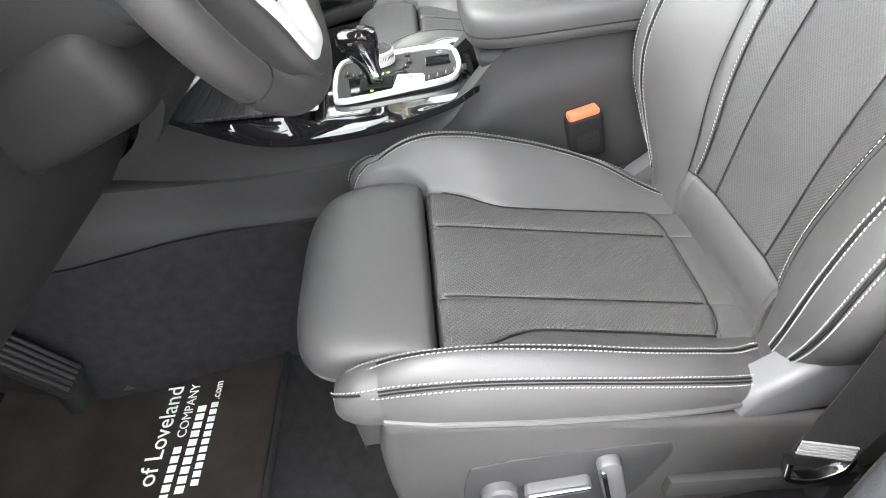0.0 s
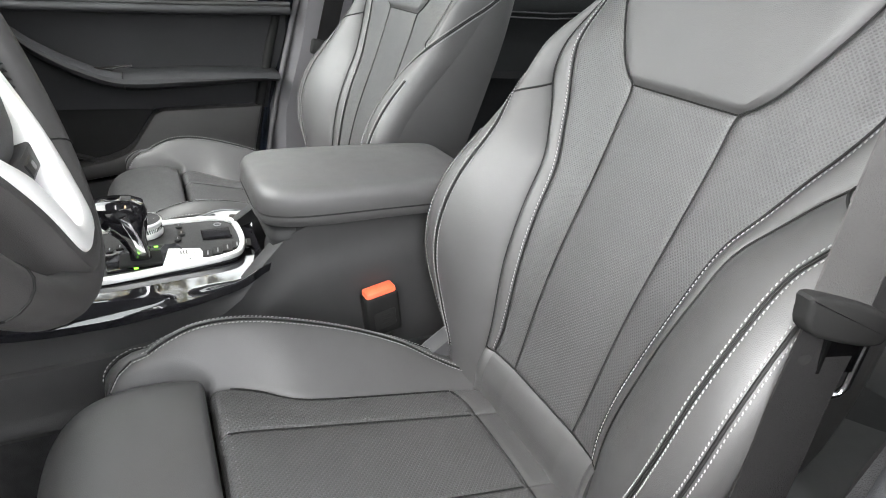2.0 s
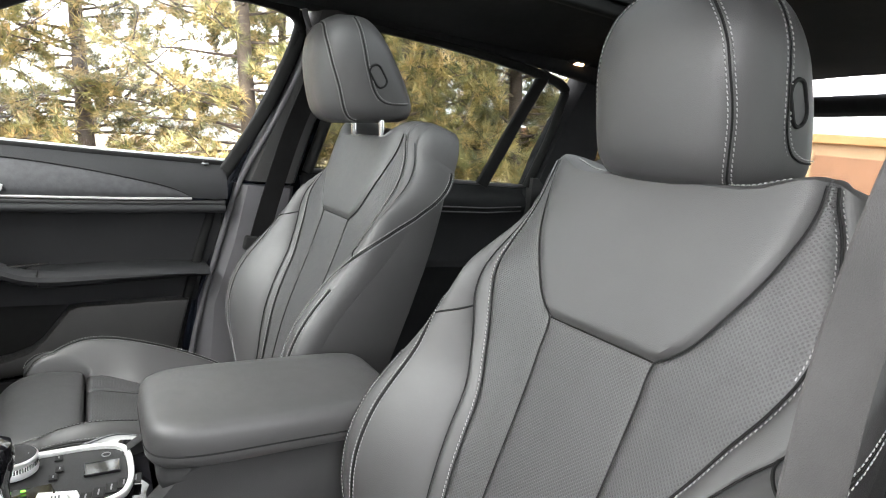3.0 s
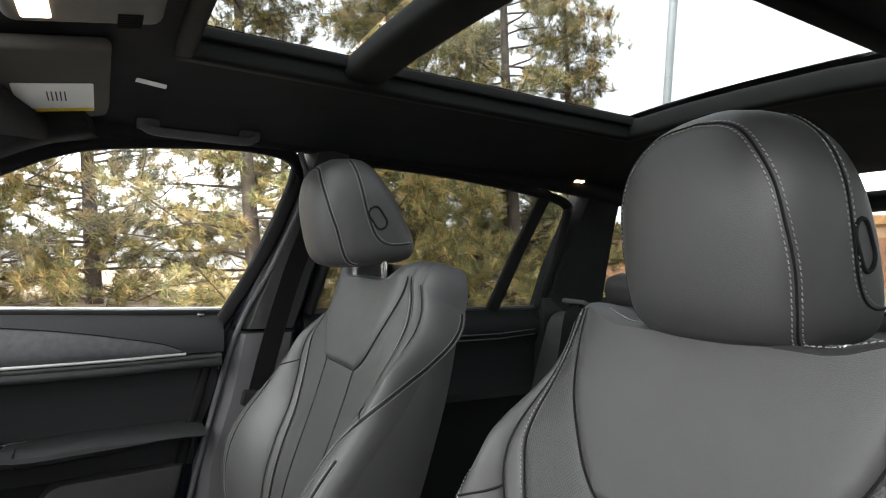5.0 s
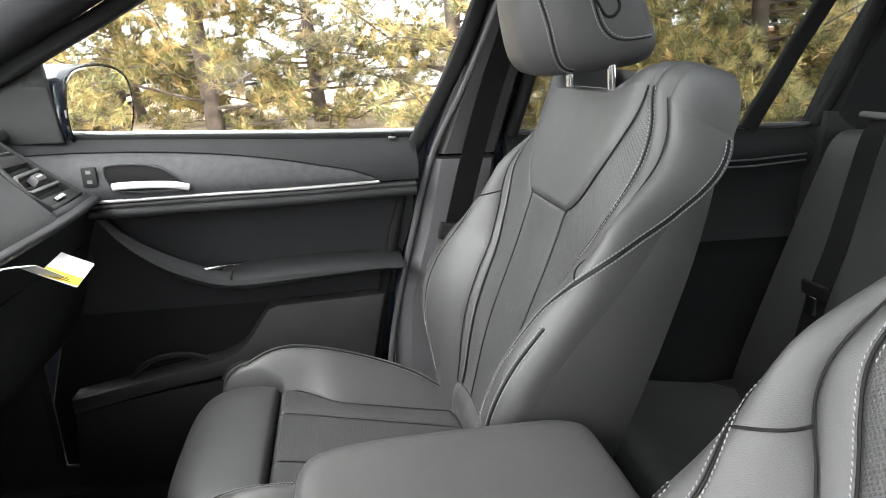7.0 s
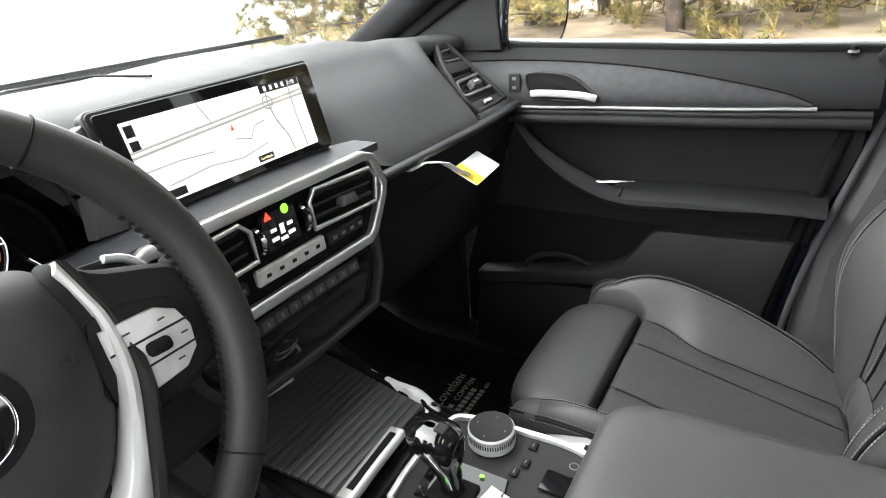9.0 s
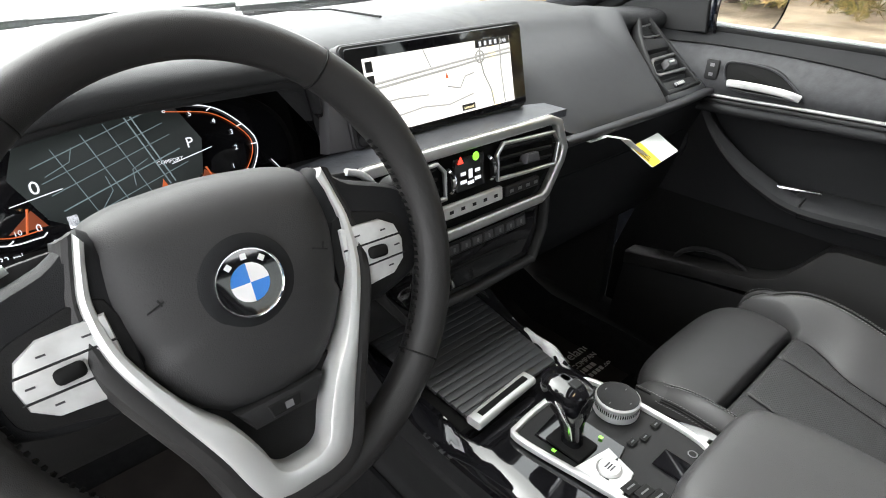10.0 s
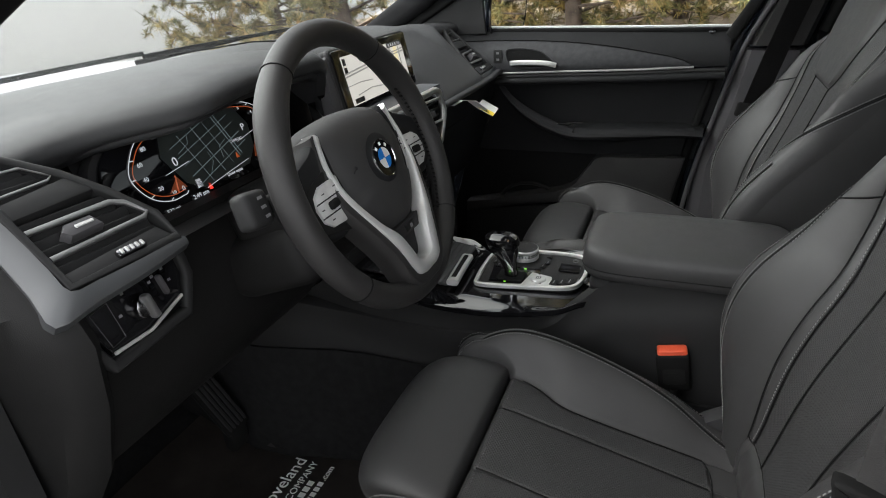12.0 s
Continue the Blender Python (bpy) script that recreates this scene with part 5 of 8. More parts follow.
# lower panel and pocket
def prism_x(points, x, depth, r, mat, name, label=""):
    m = basis(Vector((x, 0, 0)), Vector((0, -1, 0)), Z, Vector((-1, 0, 0)))
    return part(name, prism([(-y, z) for y, z in points], depth, r, 2, m), mat, door, label)


prism_x([(0.165, 0.812), (0.385, 0.803), (0.405, 0.795), (0.455, 0.722), (0.475, 0.705), (0.51, 0.690), (0.62, 0.668), (0.80, 0.632), (0.80, 0.600), (0.62, 0.636), (0.50, 0.655), (0.43, 0.66), (0.36, 0.64), (0.30, 0.55), (0.25, 0.42), (0.235, 0.42), (0.205, 0.60), (0.18, 0.74)], 0.690, 0.05, 0.006, PLASTIC_WARM, "lower_panel", "grey plastic lower door panel and pocket rim")
# the pocket's inner shade is put into this sheet's near-black colour
prism_x([(0.16, 0.80), (0.80, 0.80), (0.86, 0.60), (0.86, 0.40), (0.25, 0.40)], 0.745, 0.02, 0.004, RUBBER, "pocket_back", "inside of the door pocket, shade painted near-black")
prism_x([(0.30, 0.56), (0.44, 0.65), (0.62, 0.63), (0.80, 0.60), (0.82, 0.42), (0.27, 0.42)], 0.698, 0.014, 0.004, PLASTIC, "pocket_front")
part("bottle_holder", tube([(0.72, 0.60 - 0.09 * math.cos(a), 0.64 + 0.06 * math.sin(a)) for a in [math.pi * k / 10 for k in range(11)]], 0.006, 6, (1, 0, 0)), PLASTIC, door)
part("speaker_grille", lathe([(0.0, 0.004), (0.055, 0.004), (0.062, 0.0), (0.062, -0.01)], 32, basis(Vector((0.712, 0.78, 0.92)), Y, Z, Vector((-1, 0, 0)))), PLASTIC, door, "round black door speaker")
# outer door skin and window frame
skin = [[(0.79 + 0.02 * math.sin((z - 0.4) * 3), y, z) for y in (0.10, 0.4, 0.7, 0.95)] for z in (0.40, 0.6, 0.8, 1.0, 1.11)]
part("outer_skin", slab(skin, (0.01, 0, 0)), CAR_PAINT, door)
part("sill_strip", sweep([(0.722, y, 1.134 + 0.010 * ease(0.1, 0.8, y)) for y in (0.09, 0.3, 0.5, 0.7, 0.92)], bar_profile(0.014, 0.012, 0.3)), RUBBER, door)
part("waist_chrome", sweep([(0.745, y, 1.140 + 0.010 * ease(0.1, 0.8, y)) for y in (0.06, 0.3, 0.5, 0.7, 0.95)], bar_profile(0.012, 0.008, 0.3)), SATIN_SILVER, door, "bright outer waist strip")
top = smooth_path([(0.71, 0.98, 1.15), (0.695, 0.80, 1.25), (0.675, 0.63, 1.34), (0.655, 0.51, 1.405), (0.645, 0.42, 1.452), (0.642, 0.33, 1.478), (0.643, 0.18, 1.498), (0.645, 0.06, 1.505), (0.648, -0.02, 1.495), (0.655, -0.048, 1.465), (0.664, -0.035, 1.40), (0.682, 0.02, 1.26), (0.70, 0.095, 1.12)], 6)
part("window_frame", sweep(top, bar_profile(0.022, 0.030, 0.35)), RUBBER, door, "black rubber window frame")
pin = part("lock_pin", lathe([(0.0, 0.022), (0.004, 0.022), (0.0048, 0.018), (0.003, 0.012), (0.003, 0.0)], 14, Matrix.Translation((0.712, 0.139, 1.118))), RUBBER, door, "small black lock pin")
part("pin_collar", lathe([(0.0, 0.003), (0.007, 0.003), (0.008, 0.0)], 14, Matrix.Translation((0.712, 0.139, 1.130))), PALE_PLASTIC, door)
pane = part("door_window", slab([[(0.725, 0.98, 1.12), (0.725, 0.5, 1.12), (0.72, 0.06, 1.12)], [(0.69, 0.75, 1.28), (0.69, 0.4, 1.28), (0.69, 0.0, 1.28)], [(0.655, 0.46, 1.42), (0.652, 0.2, 1.43), (0.655, -0.06, 1.43)], [(0.648, 0.30, 1.49), (0.646, 0.15, 1.505), (0.648, -0.02, 1.50)]], (0.003, 0, 0)), GLASS, door, "clear side window, closed")
pane.visible_shadow = False
corner = prism([(-1.0, 1.13), (-0.722, 1.138), (-0.735, 1.285), (-0.80, 1.265)], 0.01, 0.002, 1, basis(Vector((0.70, 0, 0)), Vector((0, -1, 0)), Z, Vector((-1, 0, 0))))
part("mirror_corner", flipped((corner[0], corner[1])), PLASTIC, door, "black corner cover behind the mirror")

# ---- right rear door, seen behind the seat; its twin on the other side ----
def rear_door(sgn):
    rd = thing("rear_door", (sgn * 0.72, -0.45, 0.38), "closed rear door with dark trim", "car door", "rear doors")
    low = []
    for z, x in ((0.42, 0.735), (0.62, 0.720), (0.80, 0.715), (0.86, 0.690), (0.885, 0.675), (0.90, 0.70), (0.96, 0.715), (1.03, 0.705), (1.05, 0.690), (1.075, 0.684), (1.10, 0.690), (1.128, 0.712)):
        rear = -0.82
        row = [(sgn * x, -0.09 + (rear + 0.09) * k / 14, z) for k in range(15)]
        low.append(row)
    part("door_panel", slab(low, (sgn * 0.03, 0, 0)), VINYL, rd, "soft black rear door panel")
    for z, x in ((1.048, 0.682), (1.062, 0.682)):
        part("trim_line", tube([(sgn * x, y, z + 0.012 * ease(-0.6, -0.82, y)) for y in (-0.1, -0.3, -0.5, -0.65, -0.78)], 0.0022, 6), GREY_TRIM, rd)
    part("outer_skin", slab([[(sgn * 0.80, y, z) for y in (0.06, -0.3, -0.6, -0.85)] for z in (0.40, 0.8, 1.11)], (sgn * 0.01, 0, 0)), CAR_PAINT, rd)
    frame_pts = smooth_path([(sgn * 0.70, -0.10, 1.13), (sgn * 0.66, -0.17, 1.40), (sgn * 0.648, -0.20, 1.49), (sgn * 0.648, -0.33, 1.500), (sgn * 0.65, -0.55, 1.490), (sgn * 0.652, -0.74, 1.472), (sgn * 0.656, -0.86, 1.448), (sgn * 0.66, -0.868, 1.40), (sgn * 0.675, -0.845, 1.28), (sgn * 0.695, -0.80, 1.135)], 6)
    part("window_frame", sweep(frame_pts, bar_profile(0.028, 0.026, 0.35)), RUBBER, rd, "black rubber window frame")
    part("divider", sweep([(sgn * 0.692, -0.628, 1.13), (sgn * 0.672, -0.70, 1.30), (sgn * 0.65, -0.785, 1.48)], bar_profile(0.020, 0.036, 0.3)), RUBBER, rd, "slanted black window divider")
    part("sill_strip", tube([(sgn * 0.705, y, 1.135) for y in (-0.1, -0.4, -0.81)], 0.006, 8), GREY_TRIM, rd)
    w = part("door_window", slab([[(sgn * 0.712, -0.08, 1.12), (sgn * 0.712, -0.82, 1.12)], [(sgn * 0.66, -0.18, 1.44), (sgn * 0.66, -0.88, 1.42)], [(sgn * 0.648, -0.2, 1.50), (sgn * 0.652, -0.86, 1.46)]], (sgn * 0.003, 0, 0)), REAR_GLASS, rd, "tinted rear side window, closed")


rear_door(1)
rear_door(-1)

# ---- rear bench ----
bench = thing("rear_bench", (0, -0.5, 0.36), "black leather rear bench seat", "bench seat")
rows = []
for i, (y, z) in enumerate([(q.x, q.y) for q in smooth_path([(-0.22, 0.42, 0), (-0.205, 0.50, 0), (-0.215, 0.575, 0), (-0.26, 0.607, 0), (-0.36, 0.60, 0), (-0.50, 0.578, 0), (-0.62, 0.560, 0), (-0.68, 0.555, 0)], 5)]):
    row = []
    for k in range(41):
        x = -0.645 + 1.29 * k / 40
        lift = -0.018 * math.exp(-(((abs(x) - 0.36) / 0.14) ** 2)) * ease(-0.2, -0.4, y)
        rim = -0.03 * ease(0.60, 0.645, abs(x))
        row.append((x, y, z + lift + rim))
    rows.append(row)
part("bench_cushion", grid(rows), LEATHER, bench, "black leather bench cushion")
part("bench_base", rbox((1.28, 0.44, 0.22), 0.03, 3, Matrix.Translation((0, -0.46, 0.45))), PLASTIC, bench)
rows = []
for i, (y, z) in enumerate([(q.x, q.y) for q in smooth_path([(-0.655, 0.55, 0), (-0.665, 0.62, 0), (-0.70, 0.76, 0), (-0.745, 0.93, 0), (-0.785, 1.07, 0), (-0.805, 1.13, 0), (-0.835, 1.155, 0), (-0.875, 1.145, 0), (-0.89, 1.05, 0), (-0.86, 0.8, 0), (-0.82, 0.56, 0)], 5)]):
    row = []
    for k in range(41):
        x = -0.65 + 1.30 * k / 40
        dip = -0.022 * math.exp(-(((abs(x) - 0.36) / 0.15) ** 2)) * ease(0.56, 0.7, z) * ease(1.12, 0.95, z)
        seam = -0.008 * math.exp(-(((abs(x) - 0.17) / 0.006) ** 2))
        row.append((x, y + (dip + seam if y > -0.83 else 0.0), z - 0.03 * ease(0.5, 0.65, abs(x))))
    rows.append(row)
part("bench_back", flipped(grid(rows)), LEATHER, bench, "black leather bench backrest")
for x in (-0.375, 0.0, 0.375):
    head = part("rear_headrest", rbox((0.21, 0.09, 0.085), 0.032, 5, pose(x, -0.880, 1.205 if x else 1.19, -12)), LEATHER, bench, "black leather rear headrest")
    for q in (-0.05, 0.05):
        part("post", tube([(x + q, -0.865, 1.13), (x + q, -0.868, 1.205)], 0.006, 10), CHROME, head)
    part("post_plate", rbox((0.16, 0.05, 0.012), 0.004, 2, Matrix.Translation((x, -0.845, 1.158))), GREY_TRIM, head)
for sgn in (-1, 1):
    belt = thing("rear_seat_belt", (sgn * 0.5, -0.7, 0.6), "black rear seat belt hanging down the backrest", "seat belt", "rear belts")
    path = smooth_path([(sgn * 0.53, -0.80, 1.165), (sgn * 0.515, -0.765, 1.13), (sgn * 0.50, -0.735, 1.03), (sgn * 0.47, -0.690, 0.93), (sgn * 0.455, -0.655, 0.84), (sgn * 0.46, -0.64, 0.70), (sgn * 0.50, -0.63, 0.60)], 6)
    part("strap", sweep(path, [(-0.024, -0.0008), (0.024, -0.0008), (0.024, 0.0008), (-0.024, 0.0008)], (0.0, 1.0, 0.35)), WEBBING, belt)
    part("tongue", rbox((0.06, 0.010, 0.030), 0.004, 2, pose(sgn * 0.456, -0.645, 0.845, -10)), RUBBER, belt)
    part("tongue_plate", rbox((0.026, 0.004, 0.040), 0.002, 2, pose(sgn * 0.452, -0.640, 0.815, -10)), CHROME, belt)
    part("bezel", rbox((0.085, 0.05, 0.014), 0.005, 2, pose(sgn * 0.53, -0.805, 1.160, 20)), GREY_TRIM, belt)

# ---- front belts on the door pillars ----
def front_belt(sgn):
    b = thing("front_seat_belt", (sgn * 0.64, 0.0, 0.42), "dark grey front seat belt hanging from the door pillar", "seat belt", "front belts")
    up = smooth_path([(sgn * 0.632, -0.085, 1.36), (sgn * 0.628, -0.035, 1.22), (sgn * 0.618, 0.005, 1.08), (sgn * 0.603, 0.035, 0.965)], 6)
    dn = smooth_path([(sgn * 0.603, 0.035, 0.965), (sgn * 0.610, 0.022, 0.85), (sgn * 0.625, 0.028, 0.70), (sgn * 0.640, 0.045, 0.56), (sgn * 0.650, 0.06, 0.44)], 6)
    tape = [(-0.0235, -0.0009), (0.0235, -0.0009), (0.0235, 0.0009), (-0.0235, 0.0009)]
    part("upper_strap", sweep(up, tape, (1, 0.25, 0)), WEBBING, b)
    part("lower_strap", sweep(dn, tape, (1, 0.35, 0)), WEBBING, b)
    part("guide", rbox((0.016, 0.075, 0.035), 0.008, 3, pose(sgn * 0.640, -0.088, 1.365, 20)), RUBBER, b)
    t = part("tongue", rbox((0.014, 0.066, 0.034), 0.006, 3, pose(sgn * 0.600, 0.036, 0.962, 10)), RUBBER, b, "black belt tongue")
    part("latch_plate", rbox((0.003, 0.024, 0.055), 0.002, 2, pose(sgn * 0.598, 0.030, 0.918, 4)), CHROME, t)
    part("stop_button", lathe([(0.0, 0.004), (0.006, 0.003), (0.007, 0.0)], 14, basis(Vector((sgn * 0.610, 0.026, 0.930)), Y, Z, Vector((-sgn, 0, 0)))), RUBBER, b)
    part("floor_anchor", rbox((0.02, 0.06, 0.05), 0.006, 2, Matrix.Translation((sgn * 0.655, 0.065, 0.44))), RUBBER, b)


front_belt(1)
# the driver's belt hangs in front of its pillar and loops round a chrome bracket at the sill
db = thing("front_seat_belt", (-0.60, 0.05, 0.45), "dark woven driver's seat belt hanging beside the seat", "seat belt", "front belts")
wide = [(-0.0235, -0.0009), (0.0235, -0.0009), (0.0235, 0.0009), (-0.0235, 0.0009)]
face_out = Vector((-1.0, 0.30, 0.12)).normalized()
low_path = [(-0.610, 0.030, 0.965), (-0.613, 0.039, 0.910), (-0.618, 0.048, 0.850), (-0.622, 0.060, 0.780), (-0.624, 0.074, 0.715), (-0.624, 0.084, 0.665)]
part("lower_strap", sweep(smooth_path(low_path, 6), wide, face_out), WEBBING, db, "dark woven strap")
up_path = [(-0.606, 0.026, 0.975), (-0.604, 0.023, 1.05), (-0.602, 0.014, 1.13), (-0.603, -0.004, 1.21), (-0.606, -0.035, 1.29), (-0.610, -0.066, 1.36), (-0.606, -0.085, 1.42)]
# the upper strap's daylight is painted: same belt, lighter colour
part("upper_strap", sweep(smooth_path(up_path, 6), wide, face_out), WEBBING_LIT, db, "woven strap with sky light painted in as grey")
bt = basis(Vector((-0.609, 0.027, 0.968)), face_out.cross(Z).normalized() * -1, Z, face_out)
t_ = part("tongue", moved(prism([(q.x, q.y) for q in smooth_path([(-0.034, 0.012, 0), (-0.030, 0.022, 0), (0.022, 0.010, 0), (0.034, 0.0, 0), (0.032, -0.016, 0), (0.010, -0.016, 0), (-0.026, -0.006, 0)], 4, True)], 0.014, 0.004, 3), bt @ Matrix.Translation((0, 0, 0.010))), RUBBER, db, "black belt tongue")
part("latch_plate", moved(tube([(-0.006, -0.012, 0.004), (-0.004, -0.058, 0.004), (0.002, -0.064, 0.004), (0.022, -0.060, 0.004), (0.026, -0.054, 0.004), (0.026, -0.014, 0.004)], 0.0026, 6, (0, 0, 1)), bt), CHROME, t_, "bright latch plate")
part("latch_body", moved(prism([(-0.004, -0.012), (0.026, -0.012), (0.026, -0.040), (-0.004, -0.040)], 0.003, 0.0, 1), bt @ Matrix.Translation((0, 0, 0.005))), DARK_CHROME, t_)
part("stop_button", lathe([(0.0, 0.005), (0.006, 0.004), (0.007, 0.0)], 14, bt @ Matrix.Translation((-0.018, -0.030, 0.001))), RUBBER, db)
loop_rows = [rbox((0.042, 0.0020, 0.0022), 0, 1, basis(Vector((-0.626, 0.084, 0.686 - 0.0042 * k)), face_out.cross(Z).normalized() * -1, Z, face_out)) for k in range(5)]
part("loop_stitching", join(*loop_rows), THREAD_DARK, db, "rows of stitching across the strap's end")
part("anchor_bracket", sweep(smooth_path([(-0.622, 0.058, 0.672), (-0.626, 0.058, 0.650), (-0.628, 0.084, 0.640), (-0.628, 0.110, 0.648), (-0.624, 0.112, 0.668)], 5), bar_profile(0.006, 0.012, 0.3), face_out), DARK_CHROME, db, "chrome belt anchor bracket")
part("anchor_arm", rbox((0.010, 0.18, 0.026), 0.003, 2, pose(-0.616, 0.12, 0.620, 8)), RUBBER, db)
part("guide", rbox((0.024, 0.080, 0.034), 0.008, 3, pose(-0.606, -0.088, 1.432, 0, 0, 0)), RUBBER, db, "black belt guide on the pillar")
for sgn in (-1, 1):
    bk = thing("belt_buckle", (sgn * 0.11, 0.14, 0.55), "black belt buckle with an orange-red release button", "belt buckle", "belt buckles")
    bm_ = basis(Vector((sgn * 0.112, 0.150, 0.700)), Vector((0.10 * sgn, 1.0, 0)).normalized(), Vector((-sgn, 0.1, 0)).normalized(), Z) @ pose(0, 0, 0, 0, 9, 0)
    part("housing", rbox((0.052, 0.026, 0.070), 0.006, 3, bm_), RUBBER, bk)
    part("release_button", rbox((0.046, 0.021, 0.016), 0.004, 2, bm_ @ Matrix.Translation((0, 0, 0.034))), BUCKLE_RED, bk, "orange-red push button")
    for face in (-1, 1):
        fm = bm_ @ pose(0, face * 0.0132, -0.006, -90 * face, 0, 0)
        part("emboss", join(prism(rrect(0.034, 0.030, 0.004), 0.0012, 0.0004, 1, fm), *[bar(0.018 - 0.004 * k, 0.003, fm @ Matrix.Translation((0, 0, 0.0008)), 0.0, 0.007 - 0.007 * k) for k in range(3)]), DARK_PLASTIC, bk)
    part("stalk", sweep(smooth_path([(sgn * 0.113, 0.145, 0.67), (sgn * 0.116, 0.13, 0.60), (sgn * 0.12, 0.11, 0.50)], 4), bar_profile(0.012, 0.034, 0.4), (1, 0, 0)), RUBBER, bk)


# ---- dashboard ----
DRIVER = [(1.34, 1.135), (1.15, 1.176), (0.95, 1.200), (0.80, 1.211), (0.72, 1.211), (0.692, 1.204), (0.684, 1.192), (0.694, 1.181), (0.76, 1.176)]
CENTRE = [(1.34, 1.135), (1.15, 1.178), (0.95, 1.197), (0.83, 1.193), (0.775, 1.170), (0.755, 1.135), (0.748, 1.105), (0.735, 1.090), (0.690, 1.086)]
RIGHT = [(1.34, 1.130), (1.15, 1.170), (0.98, 1.190), (0.87, 1.182), (0.815, 1.158), (0.755, 1.130), (0.705, 1.096), (0.668, 1.066), (0.656, 1.050)]
OUTER_PAD = [(1.34, 1.13), (1.15, 1.172), (0.98, 1.188), (0.90, 1.200), (0.86, 1.202), (0.83, 1.200), (0.812, 1.194), (0.806, 1.182), (0.812, 1.168)]
dash = thing("dashboard", (0, 0.9, 0.9), "black soft-grained dashboard with silver trim", "dashboard")
rows = []
for k in range(75):
    x = -0.715 + 1.43 * k / 74
    a, b = ease(-0.185, -0.12, x), ease(0.13, 0.24, x)
    pts = []
    for d, c, r in zip(DRIVER, CENTRE, RIGHT):
        y = (d[0] * (1 - a) + c[0] * a) * (1 - b) + r[0] * b
        z = (d[1] * (1 - a) + c[1] * a) * (1 - b) + r[1] * b
        pts.append((y, z))
    k_end = ease(0.43, 0.555, abs(x)) if x < 0 else ease(0.475, 0.545, x)
    pts = [(y + (o_[0] - y) * k_end, z + (o_[1] + (0.0 if x < 0 else -0.010) - z) * k_end) for (y, z), o_ in zip(pts, OUTER_PAD)]
    pts = smooth_path([(y, z, 0) for y, z in pts], 5)
    drop = 0.040 * ease(-0.32, -0.64, x) if x < 0 else 0.020 * ease(0.40, 0.70, x)
    rows.append([(x, q.x, q.y - drop * ease(1.25, 0.9, q.x)) for q in pts])
part("top_pad", slab(rows, (0, 0.02, -0.012)), DASH_SKIN, dash, "grained black dashboard top")
part("pad_joint", tube([(0.02, 1.2, 1.178), (0.045, 1.0, 1.199), (0.05, 0.88, 1.200)], 0.0016, 6), RUBBER, dash)
# lower faces
def lower(x0, x1, prof, mat, name, label="", n=14):
    rows = [[(x0 + (x1 - x0) * k / n, y, z) for y, z in [(q.x, q.y) for q in smooth_path([(a, b, 0) for a, b in prof], 4)]] for k in range(n + 1)]
    return part(name, slab(rows, (0, 0.03, 0)), mat, dash, label)


lower(0.17, 0.700, [(0.668, 1.045), (0.682, 1.025), (0.700, 0.985), (0.716, 0.94), (0.735, 0.86), (0.775, 0.77), (0.86, 0.70)], VINYL, "glovebox", "black glovebox front")
part("glovebox_gap", tube([(x, 0.7105, 0.958) for x in (0.19, 0.4, 0.67)], 0.002, 6), RUBBER, dash)
lower(-0.690, -0.165, [(0.745, 1.050), (0.735, 1.00), (0.728, 0.95), (0.74, 0.86), (0.80, 0.77), (0.90, 0.72)], DARK_PLASTIC, "knee_panel", "black lower dash panel")
lower(-0.19, 0.19, [(0.705, 1.085), (0.695, 1.03), (0.69, 0.98), (0.685, 0.92), (0.69, 0.86), (0.74, 0.80), (0.86, 0.76)], PLASTIC, "centre_backing")
part("right_strip", sweep([(x, 0.655 + 0.02 * ease(0.45, 0.70, x), 1.047 - 0.004 * ease(0.40, 0.70, x)) for x in (0.19, 0.28, 0.36, 0.45, 0.54, 0.62, 0.69)], bar_profile(0.018, 0.012, 0.4)), material("dark_brushed_trim", (0.05, 0.05, 0.053), 0.45, metal=0.7, tint=0.1), dash, "dark brushed trim strip")
wood = [[(x, 0.663 + 0.04 * v, 1.088 + 0.012 * v * (1 - (x / 0.2) ** 2) + 0.004) for x in [-0.20 + 0.025 * k for k in range(17)]] for v in (0, 0.5, 1)]
part("centre_shelf", slab(wood, (0, 0, -0.01)), material("dark_lined_decor", (0.045, 0.047, 0.055), 0.4, grain=0.5, grain_scale=260, tint=0.2, tint_scale=60), dash, "dark lined decor panel below the screen")
# instrument display
cl = face_on((-0.337, 0.790, 1.101), (0, -0.94, 0.34), (0, 0, 1)) @ Matrix.Diagonal((1.09, 1.04, 1.0, 1.0))
part("cluster_bin", slab([[(x, y, z) for x in (-0.515, -0.4, -0.25, -0.13)] for y, z in ((0.70, 1.045), (0.76, 1.040), (0.80, 1.05), (0.845, 1.145))], (0, 0.02, -0.01)), PLASTIC, dash)
shape = [(q.x, q.y) for q in smooth_path([(-0.165, -0.015, 0), (-0.150, 0.028, 0), (-0.09, 0.058, 0), (0.0, 0.064, 0), (0.09, 0.058, 0), (0.150, 0.028, 0), (0.165, -0.015, 0), (0.140, -0.052, 0), (0.0, -0.060, 0), (-0.140, -0.052, 0)], 5, True)]
cluster = thing("instrument_display", (-0.33, 0.79, 1.05), "lit digital instrument display showing speed and a map", "instrument cluster")
part("glass_face", prism(shape, 0.010, 0.003, 2, cl), GLOSS_BLACK, cluster)
part("housing", prism([(x * 1.06, y * 1.10) for x, y in shape], 0.02, 0.006, 2, cl @ Matrix.Translation((0, 0, -0.006))), PLASTIC, cluster)
SCREEN_WHITE = glowing("display_white", (0.9, 0.93, 1.0), 0.13)
SCREEN_ORANGE = glowing("display_orange", (1.0, 0.20, 0.05), 0.065)
